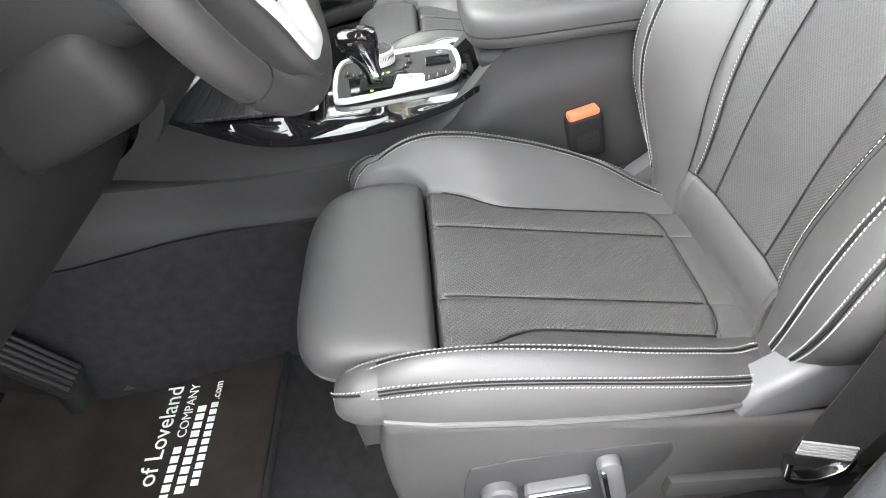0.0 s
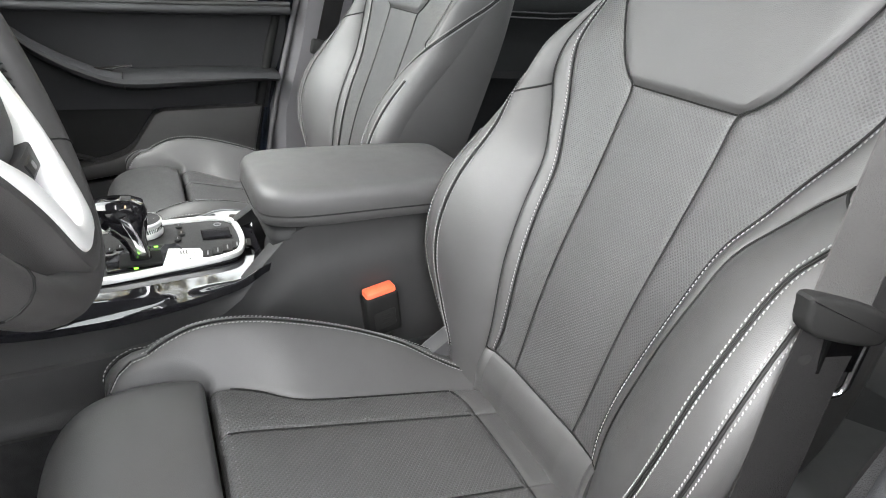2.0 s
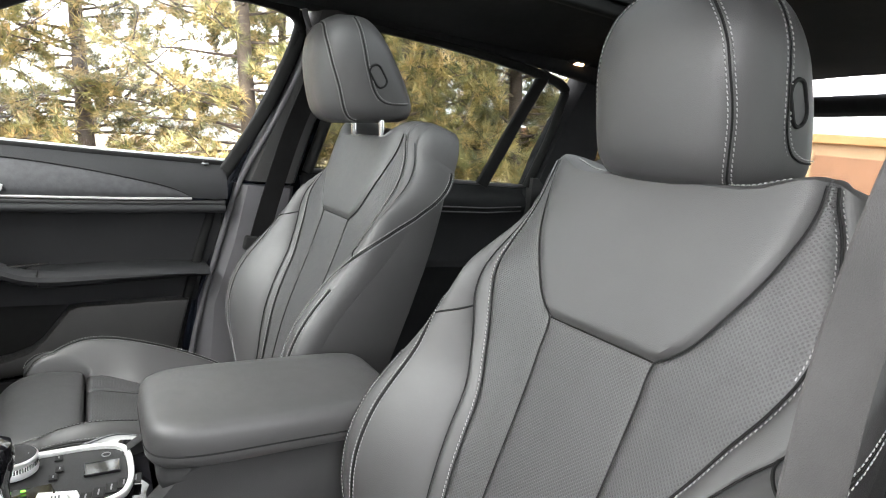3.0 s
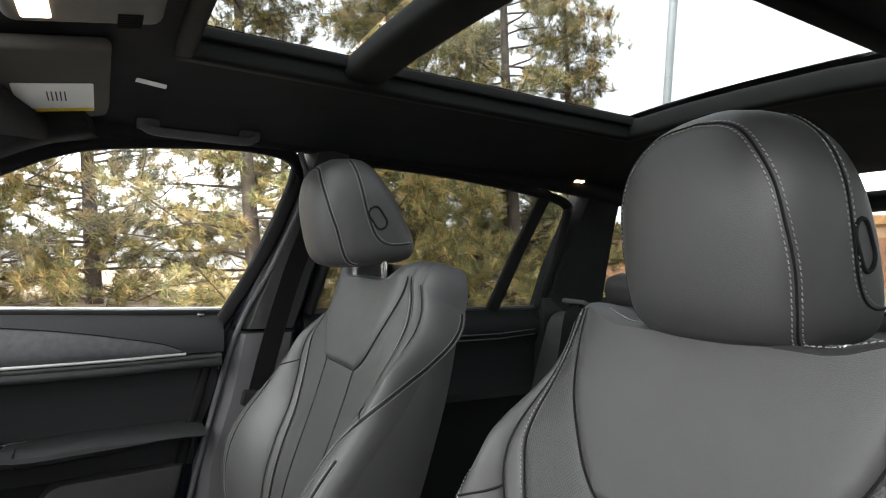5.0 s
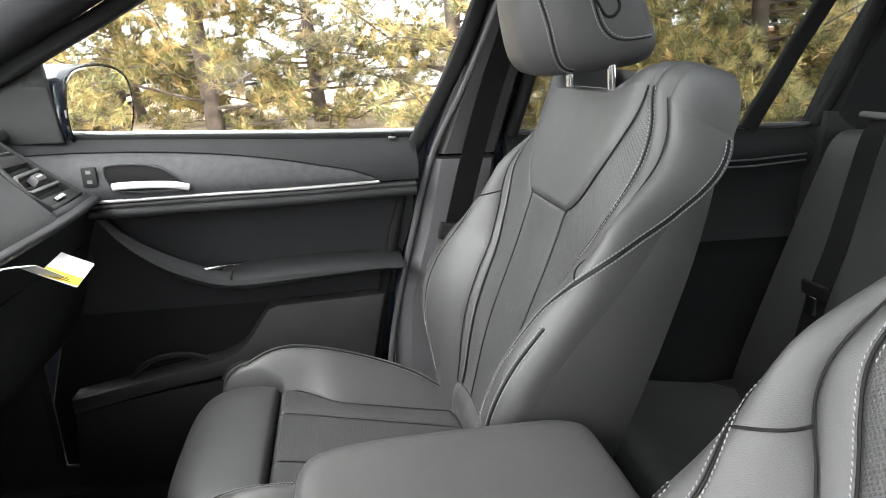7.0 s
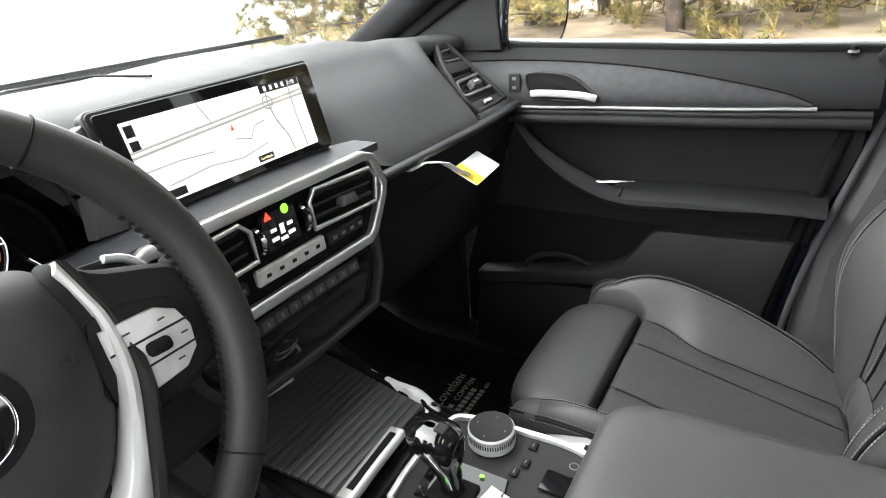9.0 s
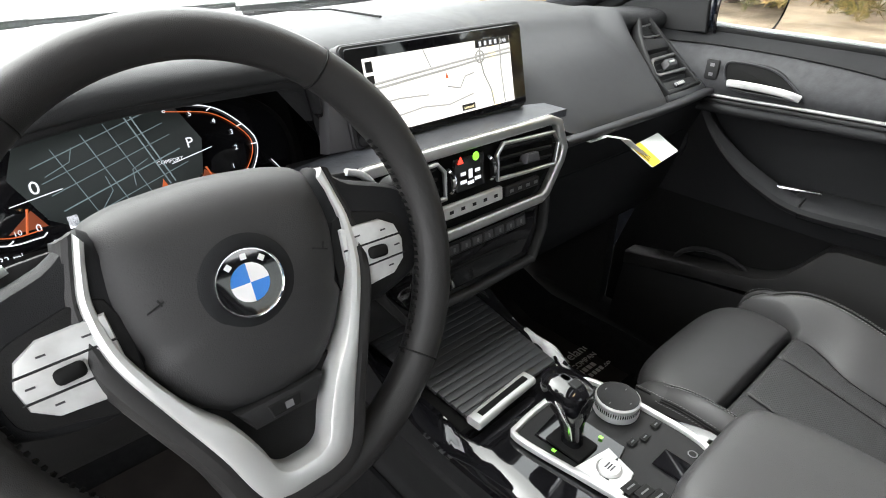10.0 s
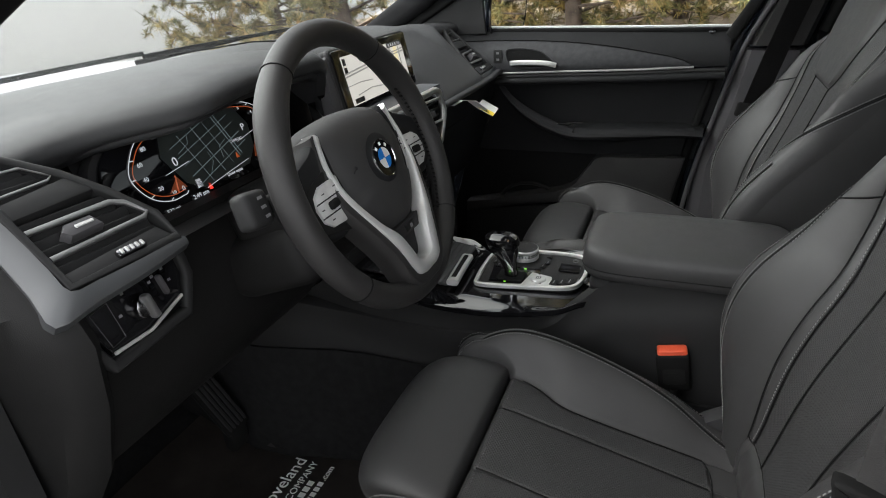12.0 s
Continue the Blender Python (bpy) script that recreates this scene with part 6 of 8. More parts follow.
SCREEN_TEAL = glowing("display_map_lines", (0.30, 0.40, 0.43), 0.055)
SCREEN_RED = glowing("display_red", (1.0, 0.05, 0.03), 0.288)
SCREEN_GREEN = glowing("display_green", (0.25, 1.0, 0.05), 0.216)
SCREEN_DIM = glowing("display_dim_map", (0.05, 0.062, 0.060), 0.022)
up1 = cl @ Matrix.Translation((0, 0, 0.0012))
LIFT = 0.0010


def line2(points, r, m, lift=LIFT, n=4):
    return moved(tube([(x, y, lift) for x, y in points], r, n, (0, 0, 1)), m)


for sgn in (-1, 1):
    arc = [(-0.052, 0.050), (-0.095, 0.040), (-0.120, 0.018), (-0.130, -0.004), (-0.118, -0.030), (-0.095, -0.042), (-0.070, -0.042)]
    inner = [(x * 0.93 - 0.004, y * 0.86) for x, y in arc]
    fine = [(q.x, q.y) for q in smooth_path([(x, y, 0) for x, y in arc], 6)]
    glow = [(q.x, q.y) for q in smooth_path([(x, y, 0) for x, y in inner], 6)]
    part("gauge_ring", line2([(sgn * x, y) for x, y in fine], 0.0006, up1), SCREEN_WHITE, cluster, "white gauge outline")
    part("gauge_glow", line2([(sgn * x, y) for x, y in glow], 0.0005, up1), SCREEN_ORANGE, cluster, "orange inner gauge line")
    part("needle", line2([(sgn * 0.080, -0.036), (sgn * 0.074, -0.016)], 0.0009, up1), SCREEN_ORANGE, cluster)
    part("small_gauge", line2([(sgn * x, y) for x, y in ((-0.140, -0.024), (-0.146, -0.034), (-0.140, -0.046), (-0.118, -0.050))], 0.0005, up1), SCREEN_WHITE, cluster)
    for k in range(7):
        f = k / 6
        i = min(5, int(f * 6))
        x, y = arc[i] if f < 1 else arc[6]
        part("tick", line2([(sgn * x, y), (sgn * x * 0.95, y * 0.93)], 0.0006, up1), SCREEN_WHITE, cluster)
for txt, x, y, s in (("160", -0.050, 0.043, 0.0075), ("120", -0.074, 0.036, 0.0075), ("80", -0.096, 0.026, 0.0075), ("60", -0.110, 0.010, 0.0075), ("40", -0.112, -0.008, 0.0075), ("20", -0.100, -0.024, 0.0075), ("10", -0.086, -0.034, 0.0065), ("0", -0.071, -0.034, 0.009), ("0", -0.064, -0.001, 0.016),
                     ("P", 0.066, 0.010, 0.014), ("6", 0.052, 0.044, 0.007), ("5", 0.074, 0.037, 0.007), ("4", 0.094, 0.026, 0.007), ("3", 0.108, 0.012, 0.007), ("2", 0.108, -0.004, 0.007), ("1", 0.100, -0.022, 0.007), ("0", 0.086, -0.034, 0.007),
                     ("332 mi", -0.098, -0.053, 0.0075), ("2:49 pm", -0.052, -0.050, 0.008), ("COMFORT", 0.044, -0.003, 0.005), ("Door open", 0.016, -0.042, 0.0065)):
    part("writing", letters(txt, s, up1 @ Matrix.Translation((x, y, LIFT)), 0.0002), SCREEN_WHITE, cluster, "", 0)
part("map_area", prism([(-0.062, -0.030), (-0.040, -0.044), (0.048, -0.040), (0.070, -0.020), (0.078, 0.012), (0.062, 0.046), (0.02, 0.056), (-0.03, 0.056), (-0.064, 0.046), (-0.080, 0.010)], 0.0006, 0, 1, up1 @ Matrix.Translation((0, 0, 0.0006))), SCREEN_DIM, cluster, "", 0)
rnd = random.Random(5)
turn_ = radians(17)
streets = [([(-0.055, 0.6 * q)  , (0.055, 0.6 * q)], w) for q, w in ((-0.040, 0.0004), (-0.016, 0.0006), (0.010, 0.0004), (0.030, 0.0004), (0.055, 0.0005))]
streets += [([(q, -0.034), (q, 0.040)], w) for q, w in ((-0.034, 0.0004), (-0.008, 0.0005), (0.012, 0.0004), (0.030, 0.0007), (0.035, 0.0007))]
streets += [([(-0.050, 0.022), (-0.028, 0.024), (-0.020, 0.034)], 0.0004), ([(0.004, -0.020), (0.010, -0.006), (0.026, -0.004)], 0.0004), ([(-0.03, -0.024), (-0.014, -0.014), (-0.012, 0.0)], 0.0004)]
for pts, w in streets:
    part("map_line", line2([(x * math.cos(turn_) - y * math.sin(turn_), x * math.sin(turn_) + y * math.cos(turn_)) for x, y in pts], w, up1), SCREEN_TEAL, cluster)
part("position_arrow", prism([(0.030, -0.026), (0.036, -0.026), (0.033, -0.018)], 0.0006, 0, 1, up1 @ Matrix.Translation((0, 0, 0.0016))), SCREEN_ORANGE, cluster, "", 0)
part("warning_light", join(bar(0.005, 0.005, up1, -0.032, -0.047), bar(0.003, 0.004, up1, -0.032, -0.0425)), SCREEN_RED, cluster, "", 0)
part("speed_sign", bar(0.008, 0.011, up1, -0.046, -0.036), SCREEN_WHITE, cluster, "", 0)
part("status_line", line2([(-0.038, -0.046), (0.0, -0.040), (0.05, -0.033)], 0.0004, up1), SCREEN_WHITE, cluster)
part("gauge_rule", line2([(-0.085, -0.012), (-0.045, -0.006)], 0.0004, up1), SCREEN_WHITE, cluster)
part("gauge_rule", line2([(0.045, -0.006), (0.085, 0.002)], 0.0004, up1), SCREEN_WHITE, cluster)
for sgn in (-1, 1):
    part("needle_glow", prism([(sgn * 0.092, -0.034), (sgn * 0.064, -0.034), (sgn * 0.072, -0.018)], 0.0005, 0, 1, up1 @ Matrix.Translation((0, 0, 0.0003))), glowing("orange_shade", (0.40, 0.09, 0.03), 0.045), cluster, "", 0)

# centre screen
tilt = Vector((0, -0.972, 0.21))
sm = face_on((0.010, 0.700, 1.152), tilt, (0, 0, 1)) @ pose(0, 0, 0, 0, 0, 0.6)
screen = thing("centre_screen", (0.01, 0.72, 1.09), "wide freestanding centre screen showing a bright road map", "display screen")
part("housing", prism(rrect(0.276, 0.106, 0.006), 0.020, 0.002, 2, sm @ Matrix.Translation((0, 0, -0.003))), PLASTIC, screen)
part("bezel_rim", prism(rrect(0.279, 0.109, 0.007), 0.006, 0.002, 2, sm @ Matrix.Translation((0, 0, -0.006))), GREY_TRIM, screen)
part("glass_face", prism(rrect(0.270, 0.100, 0.004), 0.003, 0.001, 1, sm), GLOSS_BLACK, screen)
MAP_PAPER = glowing("map_paper", (1.0, 0.97, 0.90), 0.15)
MAP_ROAD = glowing("map_road", (0.40, 0.40, 0.37), 0.09)
MAP_YELLOW = glowing("map_main_road", (1.0, 0.86, 0.50), 0.216)
MAP_BLACK = material("map_black_print", (0.01, 0.01, 0.01), 0.4)
part("map", prism(rrect(0.226, 0.080, 0.001), 0.0005, 0, 1, sm @ Matrix.Translation((-0.002, -0.002, 0.0008))), MAP_PAPER, screen, "bright map", 0)
su = sm @ Matrix.Translation((-0.002, -0.002, 0.0009))
part("main_road", bar(0.013, 0.080, su, 0.080, 0.0, 0.0003), MAP_YELLOW, screen, "", 0)
for pts, r in (([(-0.113, 0.012), (-0.05, 0.016), (0.02, 0.020), (0.06, 0.022), (0.113, 0.025)], 0.0010), ([(-0.113, 0.007), (-0.05, 0.011), (0.02, 0.015), (0.06, 0.018), (0.113, 0.020)], 0.0010),
               ([(0.060, 0.035), (0.058, 0.020), (0.062, 0.0), (0.072, -0.020), (0.075, -0.039)], 0.0009), ([(-0.113, -0.008), (-0.07, -0.007), (-0.03, -0.010)], 0.0006), ([(-0.09, -0.026), (-0.04, -0.022), (0.0, -0.026), (0.04, -0.020)], 0.0007),
               ([(-0.03, 0.04), (-0.02, 0.016)], 0.0006), ([(0.0, -0.005), (0.02, -0.010), (0.03, 0.002), (0.045, 0.004)], 0.0007), ([(0.095, 0.039), (0.093, 0.0), (0.095, -0.039)], 0.0008)):
    part("map_road", line2(pts, r * 1.3, su, 0.0), MAP_ROAD, screen)
part("roundabout", moved(tube([(0.058 + 0.007 * math.cos(a), 0.021 + 0.007 * math.sin(a), 0) for a in [2 * math.pi * k / 16 for k in range(16)]], 0.0011, 4, (0, 0, 1), True), su), MAP_ROAD, screen)
part("status_bar", bar(0.060, 0.009, su, 0.082, 0.0355, 0.0004), MAP_BLACK, screen, "", 0)
part("clock", letters("2:48", 0.007, su @ Matrix.Translation((0.100, 0.0352, 0.0006)), 0.0001), SCREEN_WHITE, screen, "", 0)
for k in range(4):
    part("status_icon", bar(0.004, 0.005, su, 0.060 + 0.009 * k, 0.0355, 0.0006), SCREEN_WHITE, screen, "", 0)
part("map_button", bar(0.009, 0.011, su, -0.106, 0.031, 0.0005), MAP_BLACK, screen, "", 0)
part("map_button", bar(0.009, 0.010, su, -0.106, 0.017, 0.0005), MAP_BLACK, screen, "", 0)
part("scale_label", bar(0.022, 0.007, su, 0.030, -0.034, 0.0005), MAP_BLACK, screen, "", 0)
part("town_name", letters("Loveland", 0.0045, su @ Matrix.Translation((0.030, -0.0342, 0.0008)), 0.0001), MAP_YELLOW, screen, "", 0)
part("scale_label", bar(0.030, 0.008, su, -0.090, -0.034, 0.0005), MAP_BLACK, screen, "", 0)
part("position_arrow", prism([(-0.002, 0.004), (0.003, 0.004), (0.0005, 0.010)], 0.0004, 0, 1, su @ Matrix.Translation((0, 0, 0.0006))), SCREEN_ORANGE, screen, "", 0)
part("stand", rbox((0.10, 0.05, 0.05), 0.01, 3, Matrix.Translation((0.01, 0.735, 1.105))), PLASTIC, screen)
part("side_shade", prism([(-0.03, -0.05), (0.0, -0.052), (0.0, 0.045), (-0.012, 0.040)], 0.02, 0.004, 2, sm @ Matrix.Translation((-0.140, 0, -0.006))), GREY_TRIM, screen, "grey shroud beside the screen")

# centre stack: silver frame with vents, climate panel, radio panel
st = face_on((0.003, 0.650, 1.040), (0, -0.995, 0.10), (0, 0, 1))
stack = thing("centre_stack", (0, 0.66, 0.9), "centre air vents and climate controls in a silver frame", "control panel")
hexa = [(-0.150, 0.048), (0.150, 0.048), (0.166, 0.042), (0.180, 0.004), (0.174, -0.010), (0.143, -0.050), (0.132, -0.056), (-0.132, -0.056), (-0.143, -0.050), (-0.174, -0.010), (-0.180, 0.004), (-0.166, 0.042)]
frame_path = [Vector((x, y, 0)) for x, y in hexa]
part("silver_frame", moved(sweep(frame_path, bar_profile(0.013, 0.012, 0.25), (0, 0, 1), True), st), STACK_SILVER, stack, "satin silver surround")
part("back_plate", prism([(x * 0.985, y * 0.97) for x, y in hexa], 0.012, 0, 1, st @ Matrix.Translation((0, 0, -0.014))), RUBBER, stack)
for sgn in (-1, 1):
    vm_ = st @ pose(sgn * 0.103, 0.010, 0.0, 0, 0, -sgn * 3.0)
    loop = [Vector((x, y, 0.004)) for x, y in ((-0.058, -0.020), (-0.060, 0.012), (-0.050, 0.024), (0.050, 0.024), (0.062, 0.010), (0.054, -0.020))]
    loop = [Vector((q.x * sgn, q.y, q.z)) for q in loop]
    part("vent_frame", moved(sweep(loop, bar_profile(0.005, 0.006, 0.35), (0, 0, 1), True), vm_), STACK_SILVER, stack, "silver louvre frame")
    for k in range(3):
        part("louvre", rbox((0.104, 0.012, 0.0035), 0.001, 1, vm_ @ pose(sgn * 0.0, -0.010 + 0.013 * k, -0.003, 60)), PLASTIC, stack)
    part("louvre_tab", prism([(-0.014, -0.006), (0.014, -0.006), (0.010, 0.006), (-0.010, 0.006)], 0.014, 0.002, 2, vm_ @ Matrix.Translation((sgn * 0.004, -0.002, 0.010))), GREY_TRIM, stack)
    part("thumb_wheel", lathe([(0.0, 0.003), (0.015, 0.003), (0.017, 0.0), (0.015, -0.003), (0.0, -0.003)], 24, st @ pose(sgn * 0.034, 0.010, -0.004, 0, 90, 0)), CHROME, stack, "knurled vent wheel")
part("climate_display", rbox((0.052, 0.042, 0.006), 0.002, 1, st @ Matrix.Translation((0, 0.012, -0.002))), GLOSS_BLACK, stack, "climate display")
sd_ = st @ Matrix.Translation((0, 0, 0.0014))
part("hazard_light", prism([(-0.021, 0.027), (-0.011, 0.027), (-0.016, 0.036)], 0.0006, 0, 1, sd_ @ Matrix.Translation((0, 0, 0.001))), SCREEN_RED, stack, "lit red hazard triangle", 0)
part("auto_stop_light", lathe([(0.0055, 0.0), (0.0040, 0.001), (0.0025, 0.001), (0.0, 0.0006)], 18, sd_ @ Matrix.Translation((0.010, 0.031, 0.0))), SCREEN_GREEN, stack, "lit green switch light")
for x, y, w, h in ((0.0, 0.012, 0.006, 0.011), (-0.012, 0.014, 0.008, 0.004), (0.012, 0.014, 0.008, 0.004), (-0.012, 0.004, 0.010, 0.004), (0.012, 0.004, 0.010, 0.004), (0.0, 0.001, 0.010, 0.004)):
    part("display_mark", bar(w, h, sd_, x, y), SCREEN_WHITE, stack, "", 0)
part("climate_buttons", rbox((0.105, 0.018, 0.008), 0.002, 1, st @ Matrix.Translation((0.002, -0.027, 0.0))), KEY_FILM, stack, "pale climate key row under film")
for k in range(5):
    part("key_mark", bar(0.006, 0.004, st @ Matrix.Translation((0, 0, 0.0042)), -0.036 + 0.019 * k, -0.027), PLASTIC, stack, "", 0)
for sgn in (-1, 1):
    part("side_keys", rbox((0.066, 0.014, 0.007), 0.002, 1, st @ pose(sgn * 0.095, -0.029, -0.001, 0, 0, 0)), PLASTIC, stack)
    for k in range(4):
        part("key_mark", bar(0.007, 0.004, st @ Matrix.Translation((0, 0, 0.003)), sgn * 0.095 - 0.024 + 0.016 * k, -0.029), PALE_PLASTIC, stack, "", 0)
rp = face_on((0.003, 0.645, 0.945), (0, -0.985, 0.17), (0, 0, 1))
part("radio_panel", prism([(-0.140, 0.036), (0.140, 0.036), (0.130, -0.010), (0.105, -0.040), (-0.105, -0.040), (-0.130, -0.010)], 0.02, 0.004, 2, rp), GLOSS_BLACK, stack, "gloss black radio panel")
part("radio_strip", rbox((0.210, 0.017, 0.004), 0.001, 1, rp @ Matrix.Translation((0, 0.016, 0.002))), PLASTIC, stack)
for k in range(10):
    part("radio_key", rbox((0.017, 0.011, 0.003), 0.001, 1, rp @ Matrix.Translation((-0.093 + 0.0206 * k, 0.016, 0.0045))), GREY_TRIM, stack)
    part("radio_mark", bar(0.003, 0.005, rp @ Matrix.Translation((0, 0, 0.0062)), -0.093 + 0.0206 * k, 0.016), PALE_PLASTIC, stack, "", 0)
part("disc_slot", rbox((0.170, 0.004, 0.004), 0.001, 1, rp @ Matrix.Translation((0, -0.012, 0.0))), RUBBER, stack)
part("stack_rim", moved(sweep([Vector(p) for p in ((0.152, 0.045, 0), (0.143, -0.006, 0), (0.115, -0.048, 0), (0.0, -0.052, 0), (-0.115, -0.048, 0), (-0.143, -0.006, 0), (-0.152, 0.045, 0))], bar_profile(0.010, 0.016, 0.4), (0, 0, 1)), rp), PLASTIC, stack)

# outer vents: a slanted black bezel with a tall silver band round its bottom and outer side
def side_vent(sgn):
    v = thing("side_vent", (sgn * 0.6, 0.70, 1.05), "outer dash air vent with silver-edged louvres", "air vent", "outer vents")
    e1 = Vector((sgn, 0.06, 0.0)).normalized()
    e2 = Vector((0.03 * sgn, 0.76, 0.65)).normalized()
    e2 = (e2 - e1 * e1.dot(e2)).normalized()
    e3 = e1.cross(e2) * sgn
    if e3.y > 0:
        e3 = -e3
    vm = basis(Vector((sgn * 0.600, 0.740, 1.100)), e1, e2, e3)
    # across runs outwards, up runs along the slope
    body = [(0.044, -0.066), (0.042, 0.092), (0.004, 0.092), (-0.032, 0.056), (-0.058, 0.018), (-0.082, -0.030), (-0.081, -0.066)]
    inside = [(0.040, -0.062), (0.038, 0.086), (0.004, 0.086), (-0.028, 0.053), (-0.053, 0.016), (-0.076, -0.030), (-0.076, -0.062)]
    part("vent_box", prism(inside, 0.06, 0.0, 1, vm @ Matrix.Translation((0, 0, -0.016))), RUBBER, v, "dark duct behind the louvres")
    part("bezel", moved(sweep([Vector((x, y, -0.004)) for x, y in body], bar_profile(0.010, 0.018, 0.35), (0, 0, 1), True), vm), PLASTIC, v, "matt black bezel")
    part("bridge", prism([(0.040, 0.020), (0.040, 0.042), (-0.038, 0.050), (-0.054, 0.024)], 0.016, 0.004, 2, vm @ Matrix.Translation((0, 0, 0.003))), PLASTIC, v, "matt black bar between the two vents")
    part("lower_ledge", prism([(0.040, -0.066), (0.040, -0.050), (-0.070, -0.044), (-0.080, -0.064)], 0.016, 0.003, 2, vm @ Matrix.Translation((0, 0, 0.002))), PLASTIC, v)
    band_in = [(0.046, 0.108, -0.014), (0.047, 0.05, 0.000), (0.047, 0.0, 0.003), (0.048, -0.04, 0.004), (0.048, -0.070, 0.005), (0.02, -0.072, 0.005), (-0.03, -0.072, 0.004), (-0.086, -0.069, 0.002)]
    band_out = [(0.060, 0.108, -0.030), (0.064, 0.05, -0.016), (0.067, 0.0, -0.012), (0.071, -0.05, -0.010), (0.075, -0.090, -0.008), (0.03, -0.088, -0.004), (-0.03, -0.085, -0.002), (-0.088, -0.078, -0.002)]
    bi, bo = smooth_path(band_in, 3), smooth_path(band_out, 3)
    rows = [[vm @ (a.lerp(b_, f) + Vector((0, 0, 0.0016 * math.sin(math.pi * f)))) for f in (0, 0.08, 0.5, 0.92, 1)] for a, b_ in zip(bi, bo)]
    part("silver_band", slab(rows, tuple(e3 * -0.012)), VENT_SILVER, v, "wide dull silver band")
    for y, x0, x1 in ((-0.044, -0.074, 0.038), (-0.034, -0.074, 0.038), (-0.022, -0.070, 0.038), (-0.010, -0.066, 0.038), (0.002, -0.060, 0.038), (0.012, -0.056, 0.038), (0.056, -0.022, 0.036), (0.064, -0.016, 0.036), (0.072, -0.010, 0.036)):
        part("louvre", rbox((x1 - x0, 0.015, 0.0025), 0.001, 1, vm @ pose((x0 + x1) / 2, y, -0.009, 35)), PLASTIC, v)
    arms = [Vector(p) for p in ((0.038, 0.004, 0.000), (-0.050, 0.003, 0.002), (-0.064, -0.004, 0.002), (-0.076, -0.024, 0.002), (-0.068, -0.029, 0.002), (0.038, -0.031, 0.000))]
    part("louvre_frame", moved(sweep(arms, bar_profile(0.006, 0.005, 0.35), (0, 0, 1)), vm), LOUVRE_SILVER, v, "silver louvre frame")
    small = [Vector(p) for p in ((0.036, 0.050, 0.000), (-0.018, 0.052, 0.001), (-0.026, 0.057, 0.001), (-0.006, 0.076, 0.001), (0.036, 0.078, -0.001))]
    part("louvre_frame", moved(sweep(small, bar_profile(0.003, 0.003, 0.35), (0, 0, 1)), vm), LOUVRE_SILVER, v, "silver louvre frame")
    part("louvre_tab", prism([(-0.026, -0.020), (0.010, -0.021), (0.016, -0.013), (0.008, -0.005), (-0.020, -0.005)], 0.014, 0.004, 2, vm @ Matrix.Translation((0, 0, 0.009))), GREY_TRIM, v, "grey louvre tab")
    part("tab_stripe", rbox((0.020, 0.004, 0.002), 0.0008, 1, vm @ Matrix.Translation((-0.008, -0.013, 0.0096))), SATIN_SILVER, v)
    wheel_ = part("thumb_wheel", rbox((0.034, 0.009, 0.008), 0.003, 2, vm @ Matrix.Translation((-0.028, -0.057, 0.003))), DARK_CHROME, v, "ribbed chrome vent wheel")
    for k in range(5):
        part("wheel_rib", rbox((0.0032, 0.006, 0.002), 0.0005, 1, vm @ Matrix.Translation((-0.040 + 0.006 * k, -0.057, 0.0076))), SATIN_SILVER, wheel_)


side_vent(-1)
side_vent(1)
lp = thing("light_switch_panel", (-0.58, 0.70, 0.97), "gloss black light switch panel with a round silver knob", "switch panel")
lm_ = face_on((-0.580, 0.702, 1.003), (0.08, -0.98, 0.16), (0, 0, 1))
part("panel", prism([(-0.062, 0.026), (0.066, 0.032), (0.068, 0.0), (0.052, -0.034), (-0.050, -0.034), (-0.060, -0.010)], 0.012, 0.003, 2, lm_), GLOSS_BLACK, lp)
part("panel_trim", moved(sweep([Vector((-0.05, -0.032, 0.002)), Vector((0.0, -0.035, 0.002)), Vector((0.055, -0.022, 0.002))], bar_profile(0.004, 0.004, 0.4), (0, 0, 1)), lm_), SATIN_SILVER, lp)
part("panel_surround", moved(sweep([Vector(p) for p in ((-0.072, 0.034, -0.002), (-0.070, -0.012, -0.002), (-0.056, -0.044, -0.002), (0.055, -0.044, -0.002), (0.076, -0.004, -0.002), (0.074, 0.040, -0.002))], bar_profile(0.014, 0.016, 0.4), (0, 0, 1)), lm_), PLASTIC, lp)
part("light_knob", lathe([(0.0, 0.016), (0.008, 0.016), (0.0125, 0.013), (0.014, 0.009), (0.0145, 0.0)], 28, lm_ @ Matrix.Translation((-0.002, -0.004, 0.0))), DARK_CHROME, lp, "round dark silver light knob")
part("knob_bar", rbox((0.008, 0.030, 0.012), 0.003, 2, lm_ @ pose(-0.002, -0.004, 0.018, 0, 0, 8)), LOUVRE_SILVER, lp)
for x, y in ((-0.026, -0.002), (-0.014, 0.018), (0.006, 0.021), (0.022, 0.012), (0.028, 0.016), (0.044, 0.018), (0.048, 0.002)):
    part("switch_mark", bar(0.004, 0.003, lm_ @ Matrix.Translation((0, 0, 0.0006)), x, y), PALE_PLASTIC, lp, "", 0)
part("blank_outline", moved(tube([(x, y, 0.0006) for x, y in ((-0.056, 0.016), (-0.034, 0.018), (-0.030, -0.024), (-0.048, -0.026))], 0.0005, 5, (0, 0, 1), True), lm_), GREY_TRIM, lp)
part("dimmer_wheel", rbox((0.007, 0.026, 0.008), 0.003, 2, lm_ @ pose(0.036, 0.002, 0.002, 0, 0, 8)), GREY_TRIM, lp)
end_rows = []
